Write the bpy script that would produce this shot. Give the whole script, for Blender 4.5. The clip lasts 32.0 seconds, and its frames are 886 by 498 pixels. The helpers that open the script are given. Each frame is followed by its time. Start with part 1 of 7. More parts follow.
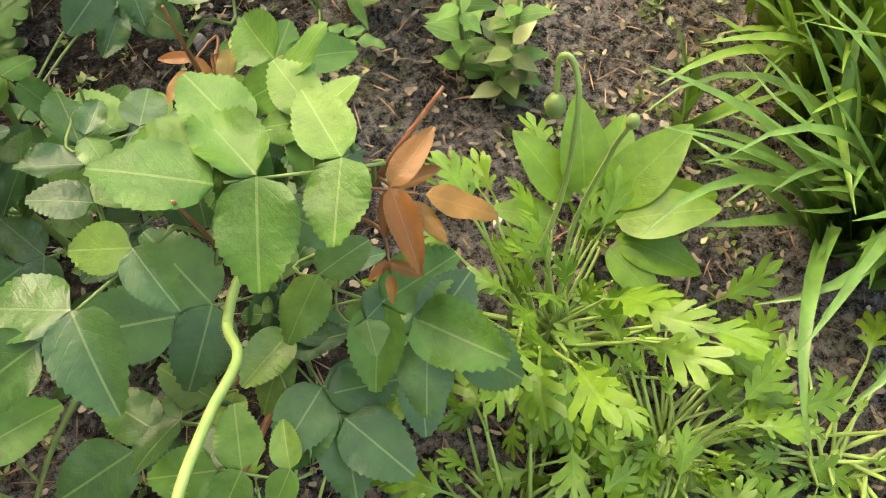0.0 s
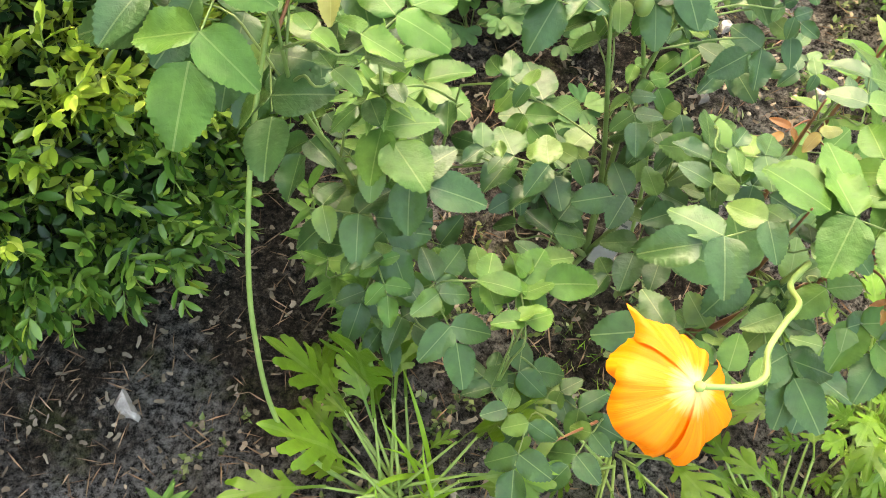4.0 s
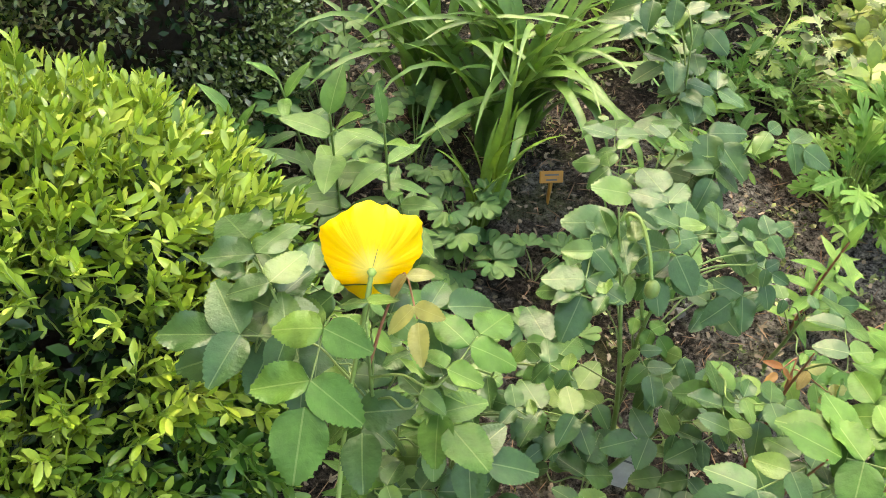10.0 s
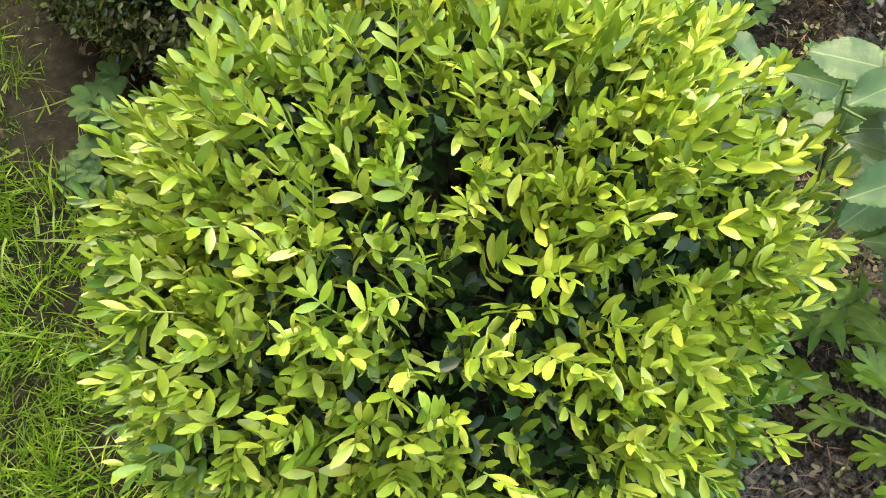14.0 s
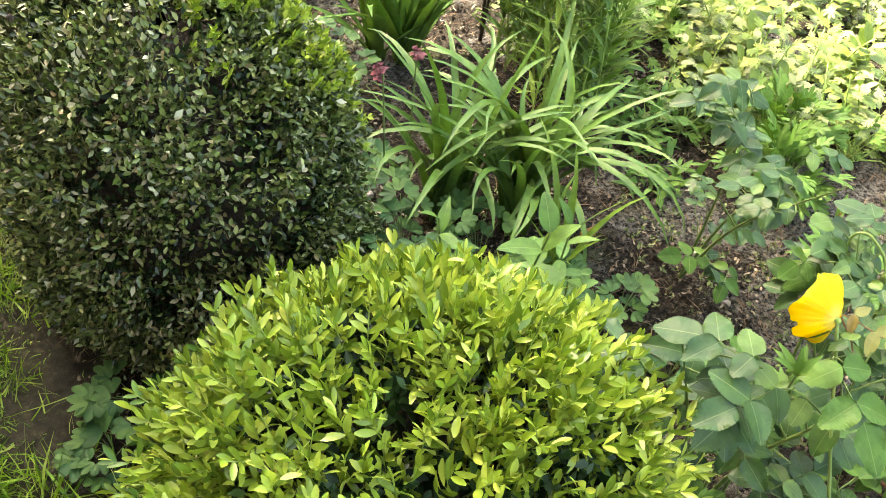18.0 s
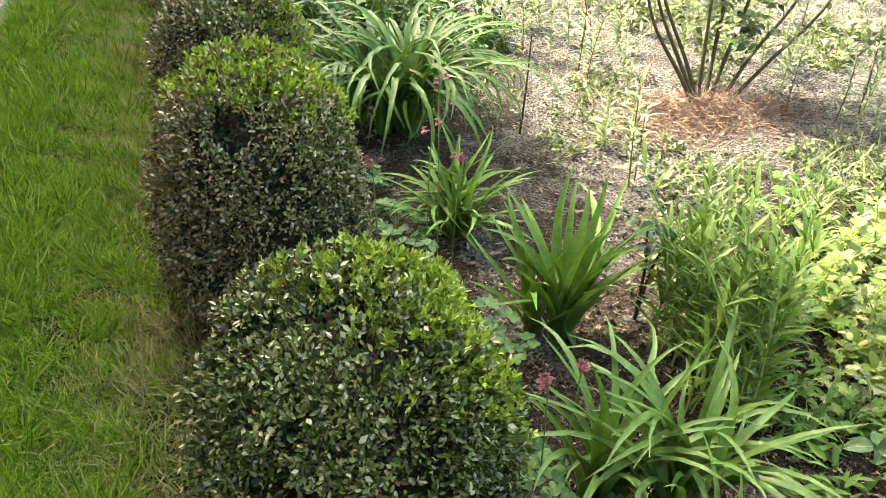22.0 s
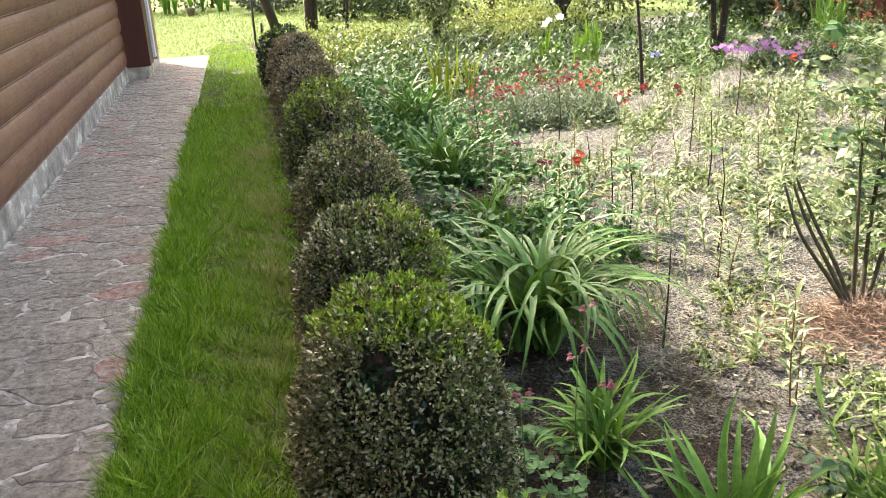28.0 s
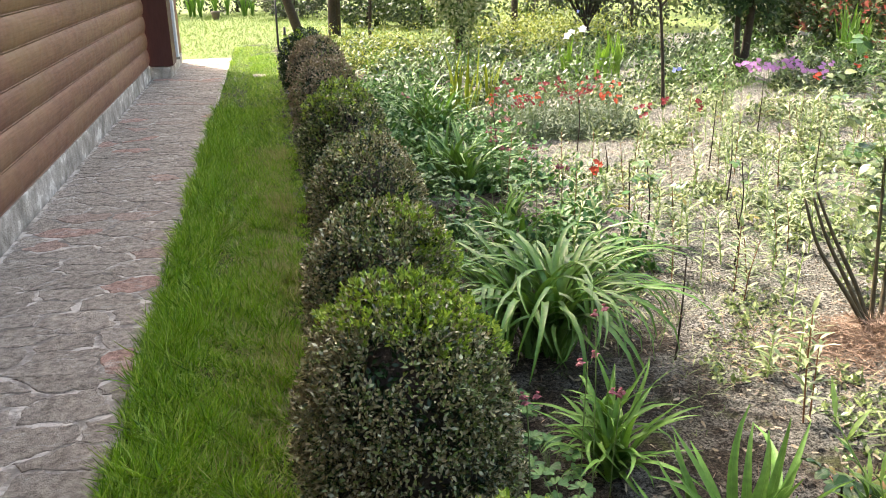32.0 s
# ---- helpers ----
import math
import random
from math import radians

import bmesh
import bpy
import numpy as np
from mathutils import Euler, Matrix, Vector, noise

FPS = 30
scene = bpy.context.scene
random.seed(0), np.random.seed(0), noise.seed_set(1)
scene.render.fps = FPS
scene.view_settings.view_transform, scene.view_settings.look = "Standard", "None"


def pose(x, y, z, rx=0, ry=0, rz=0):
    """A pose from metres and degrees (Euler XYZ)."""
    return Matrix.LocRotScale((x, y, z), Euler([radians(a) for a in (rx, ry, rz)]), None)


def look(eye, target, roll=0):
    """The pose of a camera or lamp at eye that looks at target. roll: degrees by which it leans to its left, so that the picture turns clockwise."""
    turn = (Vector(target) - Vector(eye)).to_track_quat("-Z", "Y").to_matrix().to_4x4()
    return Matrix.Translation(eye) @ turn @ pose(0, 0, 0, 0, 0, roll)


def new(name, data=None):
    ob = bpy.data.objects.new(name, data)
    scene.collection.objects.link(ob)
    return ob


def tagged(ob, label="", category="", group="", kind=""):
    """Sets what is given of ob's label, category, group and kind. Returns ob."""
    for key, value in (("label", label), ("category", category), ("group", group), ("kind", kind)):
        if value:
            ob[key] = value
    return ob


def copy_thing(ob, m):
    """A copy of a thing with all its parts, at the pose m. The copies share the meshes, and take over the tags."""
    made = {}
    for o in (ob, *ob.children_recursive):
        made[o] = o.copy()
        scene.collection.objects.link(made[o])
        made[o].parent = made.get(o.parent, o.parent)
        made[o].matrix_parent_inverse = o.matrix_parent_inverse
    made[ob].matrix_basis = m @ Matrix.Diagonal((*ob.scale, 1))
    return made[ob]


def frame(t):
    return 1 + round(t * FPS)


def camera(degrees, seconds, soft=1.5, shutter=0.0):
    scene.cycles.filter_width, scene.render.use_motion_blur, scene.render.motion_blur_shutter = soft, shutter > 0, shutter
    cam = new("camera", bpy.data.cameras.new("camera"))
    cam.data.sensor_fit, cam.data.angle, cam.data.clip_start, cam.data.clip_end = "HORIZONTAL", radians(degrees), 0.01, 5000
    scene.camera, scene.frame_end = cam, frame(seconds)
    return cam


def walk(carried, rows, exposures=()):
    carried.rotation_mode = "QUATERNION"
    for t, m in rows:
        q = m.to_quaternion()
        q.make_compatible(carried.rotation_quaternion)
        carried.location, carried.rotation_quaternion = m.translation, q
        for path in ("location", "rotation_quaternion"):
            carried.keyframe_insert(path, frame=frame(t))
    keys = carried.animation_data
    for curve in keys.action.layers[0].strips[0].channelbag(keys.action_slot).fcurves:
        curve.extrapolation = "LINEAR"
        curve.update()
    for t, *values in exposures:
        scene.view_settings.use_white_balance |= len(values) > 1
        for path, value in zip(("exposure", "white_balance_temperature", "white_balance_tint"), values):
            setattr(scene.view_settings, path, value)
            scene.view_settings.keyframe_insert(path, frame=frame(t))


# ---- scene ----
cam = camera(54.87, 32.0, 0.5)
PATH = [
    (0, (1.788, -0.320, 0.791), (1.998, 0.061, -0.109), 2.59),
    (0.5, (1.798, -0.329, 0.818), (1.999, 0.051, -0.085), 1.83),
    (1, (1.773, -0.370, 0.809), (1.966, 0.021, -0.091), 2.57),
    (1.5, (1.737, -0.410, 0.809), (1.891, -0.034, -0.105), 5.50),
    (2, (1.702, -0.446, 0.855), (1.824, -0.082, -0.068), 3.96),
    (2.5, (1.662, -0.493, 0.907), (1.763, -0.137, -0.022), 3.41),
    (3, (1.590, -0.506, 0.927), (1.661, -0.148, -0.004), 7.96),
    (3.5, (1.546, -0.485, 0.975), (1.535, -0.063, 0.069), 3.12),
    (4, (1.535, -0.471, 1.009), (1.488, 0.006, 0.131), 0.75),
    (4.5, (1.535, -0.471, 1.038), (1.468, 0.053, 0.189), -0.24),
    (6.5, (1.563, -0.478, 1.119), (1.457, 0.176, 0.369), -6.14),
    (7, (1.568, -0.472, 1.158), (1.482, 0.218, 0.440), -5.17),
    (7.5, (1.568, -0.469, 1.177), (1.483, 0.237, 0.474), -5.23),
    (8, (1.562, -0.472, 1.176), (1.495, 0.246, 0.483), -4.54),
    (8.5, (1.576, -0.469, 1.134), (1.511, 0.223, 0.416), -4.61),
    (9, (1.564, -0.470, 1.102), (1.524, 0.170, 0.335), -3.23),
    (9.5, (1.545, -0.477, 1.122), (1.523, 0.164, 0.354), -1.89),
    (10, (1.439, -0.446, 1.153), (1.445, 0.196, 0.386), 0.00),
    (10.5, (1.293, -0.428, 1.182), (1.282, 0.209, 0.411), -0.99),
    (11, (1.178, -0.447, 1.174), (1.165, 0.203, 0.414), -0.74),
    (11.5, (1.154, -0.407, 1.174), (1.135, 0.222, 0.397), -0.11),
    (12, (1.086, -0.350, 1.136), (1.055, 0.247, 0.333), 1.56),
    (12.5, (1.003, -0.259, 1.126), (0.973, 0.253, 0.268), 2.30),
    (13, (0.921, -0.221, 1.129), (0.887, 0.249, 0.247), 1.49),
    (13.5, (0.821, -0.144, 1.120), (0.857, 0.268, 0.209), -5.71),
    (14, (0.781, -0.170, 1.146), (0.952, 0.180, 0.225), 1.84),
    (14.5, (0.807, -0.252, 1.183), (0.990, 0.086, 0.260), -0.36),
    (15, (0.807, -0.345, 1.247), (1.051, 0.088, 0.379), 0.68),
    (15.5, (0.773, -0.365, 1.308), (1.084, 0.187, 0.535), 1.65),
    (17.5, (0.666, -0.332, 1.337), (1.045, 0.267, 0.631), 4.10),
    (18, (0.663, -0.329, 1.336), (1.042, 0.261, 0.623), 5.41),
    (18.5, (0.666, -0.334, 1.325), (1.042, 0.251, 0.607), 6.08),
    (19, (0.662, -0.324, 1.331), (1.035, 0.251, 0.603), 6.34),
    (19.5, (0.665, -0.318, 1.338), (1.033, 0.252, 0.603), 6.41),
    (20, (0.672, -0.303, 1.350), (1.030, 0.264, 0.608), 6.07),
    (20.5, (0.656, -0.276, 1.404), (0.966, 0.340, 0.680), 3.82),
    (21, (0.640, -0.253, 1.445), (0.938, 0.429, 0.777), 2.97),
    (21.5, (0.641, -0.224, 1.490), (0.938, 0.514, 0.885), 2.17),
    (22, (0.628, -0.208, 1.530), (0.925, 0.575, 0.984), 2.27),
    (22.5, (0.623, -0.201, 1.546), (0.907, 0.609, 1.033), 1.54),
    (23, (0.623, -0.173, 1.568), (0.898, 0.667, 1.101), 1.22),
    (23.5, (0.613, -0.151, 1.585), (0.868, 0.713, 1.150), 0.38),
    (24, (0.603, -0.141, 1.591), (0.848, 0.734, 1.173), -0.62),
    (24.5, (0.600, -0.135, 1.586), (0.841, 0.748, 1.184), -1.29),
    (26.5, (0.592, -0.070, 1.571), (0.807, 0.821, 1.170), -2.71),
    (27, (0.622, -0.089, 1.594), (0.827, 0.822, 1.238), -2.47),
    (27.5, (0.603, -0.075, 1.589), (0.804, 0.840, 1.237), -2.61),
    (28, (0.595, -0.071, 1.591), (0.789, 0.846, 1.243), -2.73),
    (28.5, (0.603, -0.072, 1.590), (0.790, 0.850, 1.251), -2.65),
    (29, (0.613, -0.072, 1.589), (0.792, 0.855, 1.259), -2.46),
    (29.5, (0.620, -0.060, 1.583), (0.795, 0.870, 1.261), -2.11),
    (30, (0.616, -0.061, 1.587), (0.790, 0.874, 1.275), -1.84),
    (30.5, (0.612, -0.055, 1.576), (0.787, 0.879, 1.263), -1.51),
    (31, (0.614, -0.052, 1.562), (0.790, 0.880, 1.245), -1.40),
    (31.5, (0.615, -0.051, 1.552), (0.792, 0.877, 1.227), -1.31),
    (32, (0.608, -0.056, 1.546), (0.786, 0.870, 1.211), -1.08),
]
EXPOSURES = [(0, 2.6, 7500, 9), (1, 2.6, 7500, 9), (2.3, 2.88, 7500, 9), (3, 3.13, 7500, 9), (4, 3.22, 7400, 9), (8, 2.86, 7200, 9), (11, 2.98, 7200, 9), (13, 3.1, 7200, 9), (15, 3.18, 7300, 9), (18, 3.08, 7200, 9), (20, 3.08, 7200, 9), (21.5, 2.8, 7100, 9), (23, 2.36, 6750, 10), (26, 2.17, 6600, 11), (32, 2.16, 6600, 11)]
walk(cam, [(t, look(eye, target, roll)) for t, eye, target, roll in PATH], EXPOSURES)

# ---------------------------------------------------------------- sky, sun
SUN_EL, SUN_FROM = radians(48), Vector((-0.55, 0.83, 0)).normalized()
world = bpy.data.worlds.new("sky")
scene.world = world
world.use_nodes = True
wn = world.node_tree.nodes
sky = wn.new("ShaderNodeTexSky")
sky.sky_type = "NISHITA"
sky.sun_disc = False
sky.sun_elevation = SUN_EL
sky.sun_rotation = math.atan2(SUN_FROM.x, SUN_FROM.y)
sky.air_density, sky.dust_density, sky.ozone_density = 1.6, 10.0, 1.2
wn["Background"].inputs["Strength"].default_value = 0.15
world.node_tree.links.new(sky.outputs[0], wn["Background"].inputs["Color"])
sun = new("sun", bpy.data.lights.new("sun", "SUN"))
sun.data.energy, sun.data.angle, sun.data.color = 3.0, radians(1.2), (1.0, 0.94, 0.84)
sun.matrix_world = look((0, 0, 20), Vector((0, 0, 20)) - (SUN_FROM * math.cos(SUN_EL) + Vector((0, 0, math.sin(SUN_EL)))))

# ---------------------------------------------------------------- materials
def mat_base(name, rough=0.6, spec=0.5):
    m = bpy.data.materials.new(name)
    m.use_nodes = True
    nt = m.node_tree
    b = nt.nodes["Principled BSDF"]
    b.inputs["Roughness"].default_value = rough
    b.inputs["Specular IOR Level"].default_value = spec
    return m, nt, b


def ramp(nt, src, stops):
    r = nt.nodes.new("ShaderNodeValToRGB")
    e = r.color_ramp.elements
    while len(e) < len(stops):
        e.new(0.5)
    for el, (p, c) in zip(e, stops):
        el.position, el.color = p, (*c, 1)
    nt.links.new(src, r.inputs[0])
    return r.outputs[0]


def noise_tex(nt, scale, detail=4.0, rough=0.55, vec=None, stretch=None):
    n = nt.nodes.new("ShaderNodeTexNoise")
    n.inputs["Scale"].default_value, n.inputs["Detail"].default_value, n.inputs["Roughness"].default_value = scale, detail, rough
    if vec is None:
        vec = nt.nodes.new("ShaderNodeNewGeometry").outputs["Position"]
    if stretch:
        mp = nt.nodes.new("ShaderNodeMapping")
        mp.inputs["Scale"].default_value = stretch
        nt.links.new(vec, mp.inputs[0])
        vec = mp.outputs[0]
    nt.links.new(vec, n.inputs["Vector"])
    return n.outputs["Fac"]


def mix_col(nt, fac, a, b, kind="MIX"):
    n = nt.nodes.new("ShaderNodeMix")
    n.data_type, n.blend_type = "RGBA", kind
    for sock, v in ((n.inputs[0], fac), (n.inputs[6], a), (n.inputs[7], b)):
        if isinstance(v, (int, float)):
            sock.default_value = v
        elif isinstance(v, tuple):
            sock.default_value = (*v, 1)
        else:
            nt.links.new(v, sock)
    return n.outputs[2]


def math_node(nt, op, a, b=0.0):
    n = nt.nodes.new("ShaderNodeMath")
    n.operation = op
    for sock, v in zip(n.inputs, (a, b)):
        if isinstance(v, (int, float)):
            sock.default_value = v
        else:
            nt.links.new(v, sock)
    return n.outputs[0]


def bump(nt, bsdf, height, strength=0.3, dist=0.01):
    n = nt.nodes.new("ShaderNodeBump")
    n.inputs["Strength"].default_value, n.inputs["Distance"].default_value = strength, dist
    nt.links.new(height, n.inputs["Height"])
    nt.links.new(n.outputs[0], bsdf.inputs["Normal"])


def leaf_mat(name, stops, rough=0.42, trans=0.3, veins=0.0, spec=0.35, tcol=None, blotch=0.0, blotch_col=(0.3, 0.2, 0.05)):
    """Leaf: colour by island, mottled; veins along the leaf's own length; light shining through."""
    m, nt, b = mat_base(name, rough, spec)
    isl = nt.nodes.new("ShaderNodeNewGeometry").outputs["Random Per Island"]
    col = ramp(nt, isl, [(i / max(1, len(stops) - 1), c) for i, c in enumerate(stops)])
    mott = noise_tex(nt, 55, 3)
    col = mix_col(nt, 0.55, col, ramp(nt, mott, [(0.3, (0.55, 0.55, 0.55)), (0.7, (1.25, 1.25, 1.15))]), "MULTIPLY")
    if blotch:
        f = math_node(nt, "MULTIPLY", ramp(nt, noise_tex(nt, 9, 3), [(0.52, (0, 0, 0)), (0.68, (1, 1, 1))]), blotch)
        col = mix_col(nt, f, col, blotch_col)
    if veins:
        uv = nt.nodes.new("ShaderNodeUVMap")
        sep = nt.nodes.new("ShaderNodeSeparateXYZ")
        nt.links.new(uv.outputs[0], sep.inputs[0])
        a = math_node(nt, "ABSOLUTE", math_node(nt, "SUBTRACT", sep.outputs[0], 0.5))
        mid = math_node(nt, "LESS_THAN", a, 0.016)
        side = math_node(nt, "SINE", math_node(nt, "MULTIPLY", math_node(nt, "SUBTRACT", sep.outputs[1], math_node(nt, "MULTIPLY", a, 0.7)), 44.0))
        sv = ramp(nt, side, [(0.90, (0, 0, 0)), (1.0, (1, 1, 1))])
        f = math_node(nt, "MULTIPLY", math_node(nt, "MAXIMUM", mid, math_node(nt, "MULTIPLY", sv, 0.05)), veins * 0.5)
        col = mix_col(nt, f, col, mix_col(nt, 0.45, col, (0.38, 0.46, 0.2)))
        bump(nt, b, math_node(nt, "ADD", math_node(nt, "MULTIPLY", math_node(nt, "MAXIMUM", mid, math_node(nt, "MULTIPLY", sv, 0.10)), -1.0), math_node(nt, "MULTIPLY", noise_tex(nt, 90, 5), 2.6)), 0.4, 0.0014)
    else:
        bump(nt, b, noise_tex(nt, 130, 3), 0.2, 0.002)
    nt.links.new(col, b.inputs["Base Color"])
    t = nt.nodes.new("ShaderNodeBsdfTranslucent")
    nt.links.new(mix_col(nt, 1.0, col, tcol or (1.25, 1.3, 0.6), "MULTIPLY"), t.inputs[0])
    mx = nt.nodes.new("ShaderNodeMixShader")
    mx.inputs[0].default_value = trans * 0.6
    nt.links.new(b.outputs[0], mx.inputs[1])
    nt.links.new(t.outputs[0], mx.inputs[2])
    nt.links.new(mx.outputs[0], nt.nodes["Material Output"].inputs[0])
    return m


def plain_mat(name, stops, scale=20.0, rough=0.7, bump_s=0.3, bump_d=0.004, spec=0.4, stretch=None, island=False, obrand=0.0):
    m, nt, b = mat_base(name, rough, spec)
    n = noise_tex(nt, scale, 6, 0.6, None, stretch)
    col = ramp(nt, n, stops)
    if island:
        isl = nt.nodes.new("ShaderNodeNewGeometry").outputs["Random Per Island"]
        col = mix_col(nt, 0.7, col, ramp(nt, isl, [(0, (0.5, 0.5, 0.5)), (1, (1.4, 1.4, 1.4))]), "MULTIPLY")
    if obrand:
        o = nt.nodes.new("ShaderNodeObjectInfo").outputs["Random"]
        col = mix_col(nt, obrand, col, ramp(nt, o, [(0, (0.55, 0.55, 0.55)), (1, (1.4, 1.35, 1.3))]), "MULTIPLY")
    nt.links.new(col, b.inputs["Base Color"])
    if bump_s:
        bump(nt, b, noise_tex(nt, scale * 3, 6, 0.65, None, stretch), bump_s, bump_d)
    return m


M = {}
M["box_new"] = leaf_mat("young_box_leaf", [(0.105, 0.192, 0.020), (0.30, 0.422, 0.042), (0.46, 0.555, 0.11)], 0.29, 0.22, 0, 0.55)
# old leaves, darkened further so that gaps in the balls read as shade
M["box_old"] = leaf_mat("shaded_old_box_leaf", [(0.006, 0.018, 0.005), (0.014, 0.04, 0.010), (0.03, 0.07, 0.018)], 0.34, 0.05, 0, 0.3)
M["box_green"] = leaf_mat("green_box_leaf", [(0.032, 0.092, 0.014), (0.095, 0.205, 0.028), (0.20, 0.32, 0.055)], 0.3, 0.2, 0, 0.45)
# the last, palest stop is a painted leaf highlight
M["box_dark"] = leaf_mat("dark_box_leaf", [(0.020, 0.031, 0.007), (0.058, 0.092, 0.017), (0.14, 0.19, 0.038), (0.33, 0.37, 0.14)], 0.29, 0.08, 0, 0.55)
M["box_brown"] = leaf_mat("scorched_box_leaf", [(0.085, 0.074, 0.030), (0.215, 0.18, 0.088), (0.45, 0.39, 0.235), (0.15, 0.15, 0.055)], 0.36, 0.12)
M["box_dead"] = leaf_mat("dry_box_leaf", [(0.16, 0.125, 0.08), (0.25, 0.20, 0.135), (0.34, 0.28, 0.20)], 0.6, 0.15)
# near-white leaf colour that paints the sky's sheen on the balls
M["box_pale"] = leaf_mat("sheen_box_leaf", [(0.5, 0.5, 0.36), (0.42, 0.45, 0.28)], 0.5, 0.15)
M["rose"] = leaf_mat("rose_leaf", [(0.026, 0.070, 0.021), (0.060, 0.130, 0.032), (0.125, 0.212, 0.047)], 0.36, 0.14, 0.9, 0.36)
M["rose_young"] = leaf_mat("young_rose_leaf", [(0.050, 0.125, 0.023), (0.088, 0.180, 0.032), (0.135, 0.235, 0.046)], 0.42, 0.2, 0.8, 0.22)
# greyer, lighter copy of the rose leaf with sunlight put into its colour
M["rose_pale"] = leaf_mat("sunlit_rose_leaf", [(0.05, 0.085, 0.028), (0.12, 0.16, 0.06), (0.24, 0.275, 0.13)], 0.36, 0.22, 0.6, 0.35)
M["rose_red"] = leaf_mat("red_rose_leaf", [(0.22, 0.052, 0.012), (0.19, 0.072, 0.018), (0.24, 0.13, 0.032)], 0.4, 0.25, 0.4, 0.3, tcol=(1.3, 0.9, 0.5))
M["rose_bronze"] = leaf_mat("bronze_rose_leaf", [(0.20, 0.21, 0.06), (0.25, 0.26, 0.08), (0.24, 0.16, 0.05)], 0.36, 0.3, 0.7)
M["poppy_leaf"] = leaf_mat("poppy_leaf", [(0.045, 0.108, 0.008), (0.11, 0.21, 0.015), (0.21, 0.315, 0.035)], 0.4, 0.26, 0.4)
M["strap"] = leaf_mat("daylily_leaf", [(0.050, 0.122, 0.025), (0.095, 0.195, 0.038), (0.175, 0.285, 0.066)], 0.38, 0.28, 0, 0.34)
# lighter copy of the daylily leaf, the light on it put into the colour
M["strap_bright"] = leaf_mat("lit_daylily_leaf", [(0.080, 0.172, 0.025), (0.150, 0.268, 0.040), (0.245, 0.37, 0.078)], 0.38, 0.33, 0, 0.35)
M["lance"] = leaf_mat("lance_leaf", [(0.065, 0.155, 0.028), (0.11, 0.22, 0.040), (0.16, 0.275, 0.055)], 0.48, 0.28, 0.7, 0.22)
M["phlox"] = leaf_mat("phlox_leaf", [(0.040, 0.105, 0.020), (0.075, 0.165, 0.030), (0.125, 0.235, 0.048)], 0.45, 0.25, 0.8, 0.25)
# shoot leaf in the sun: its glints are painted by the pale last stop
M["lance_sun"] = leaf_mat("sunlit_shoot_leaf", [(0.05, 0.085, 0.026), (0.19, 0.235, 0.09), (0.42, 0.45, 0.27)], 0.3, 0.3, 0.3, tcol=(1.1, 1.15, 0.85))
M["columbine"] = leaf_mat("columbine_leaf", [(0.035, 0.10, 0.030), (0.06, 0.14, 0.040), (0.10, 0.195, 0.05)], 0.5, 0.25, 0, 0.25)
M["grass"] = leaf_mat("lawn_blade", [(0.05, 0.135, 0.006), (0.16, 0.32, 0.014), (0.26, 0.43, 0.03), (0.46, 0.54, 0.15)], 0.36, 0.33)
M["grass_back"] = leaf_mat("back_lawn_blade", [(0.05, 0.10, 0.012), (0.11, 0.18, 0.024), (0.20, 0.26, 0.055)], 0.45, 0.3)
M["grass_dry"] = leaf_mat("dry_lawn_blade", [(0.24, 0.28, 0.08), (0.42, 0.38, 0.19), (0.18, 0.26, 0.05)], 0.6, 0.3)
M["straw_grass"] = leaf_mat("straw_grass", [(0.40, 0.36, 0.18), (0.50, 0.45, 0.26), (0.30, 0.27, 0.12)], 0.6, 0.25)
M["grey_leaf"] = leaf_mat("grey_green_leaf", [(0.06, 0.09, 0.05), (0.11, 0.15, 0.085), (0.20, 0.24, 0.16)], 0.5, 0.2)
# both leaves below are coloured paler to carry sunlight and highlights
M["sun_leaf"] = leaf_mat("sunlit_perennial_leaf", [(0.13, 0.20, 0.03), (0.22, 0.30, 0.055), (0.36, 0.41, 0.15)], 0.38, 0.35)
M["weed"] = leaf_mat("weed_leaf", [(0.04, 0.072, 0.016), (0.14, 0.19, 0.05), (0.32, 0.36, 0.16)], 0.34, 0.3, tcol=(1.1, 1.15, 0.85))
M["yellowgreen"] = leaf_mat("golden_leaf", [(0.08, 0.115, 0.013), (0.195, 0.24, 0.027), (0.32, 0.35, 0.055)], 0.45, 0.33)
M["variegated"] = leaf_mat("variegated_leaf", [(0.035, 0.07, 0.016), (0.10, 0.17, 0.03), (0.55, 0.55, 0.38), (0.13, 0.21, 0.05), (0.62, 0.63, 0.48)], 0.42, 0.25)
M["conifer"] = leaf_mat("conifer_spray", [(0.015, 0.04, 0.016), (0.028, 0.065, 0.024), (0.06, 0.11, 0.035)], 0.5, 0.15)
M["drycon"] = leaf_mat("dull_conifer_spray", [(0.05, 0.06, 0.04), (0.08, 0.09, 0.06), (0.05, 0.08, 0.04)], 0.6, 0.15)
M["far_leaf"] = leaf_mat("far_leaf", [(0.013, 0.031, 0.009), (0.045, 0.080, 0.022), (0.15, 0.19, 0.075)], 0.4, 0.25, tcol=(1.2, 1.25, 0.7))
M["stem"] = plain_mat("green_stem", [(0.3, (0.10, 0.16, 0.04)), (0.7, (0.17, 0.24, 0.07))], 60, 0.5, 0.1)
M["stem_light"] = plain_mat("pale_green_stem", [(0.3, (0.24, 0.36, 0.08)), (0.7, (0.33, 0.44, 0.13))], 60, 0.5, 0.1)
M["stalk"] = plain_mat("hairy_flower_stalk", [(0.3, (0.16, 0.25, 0.06)), (0.7, (0.25, 0.35, 0.10))], 60, 0.5, 0.1)
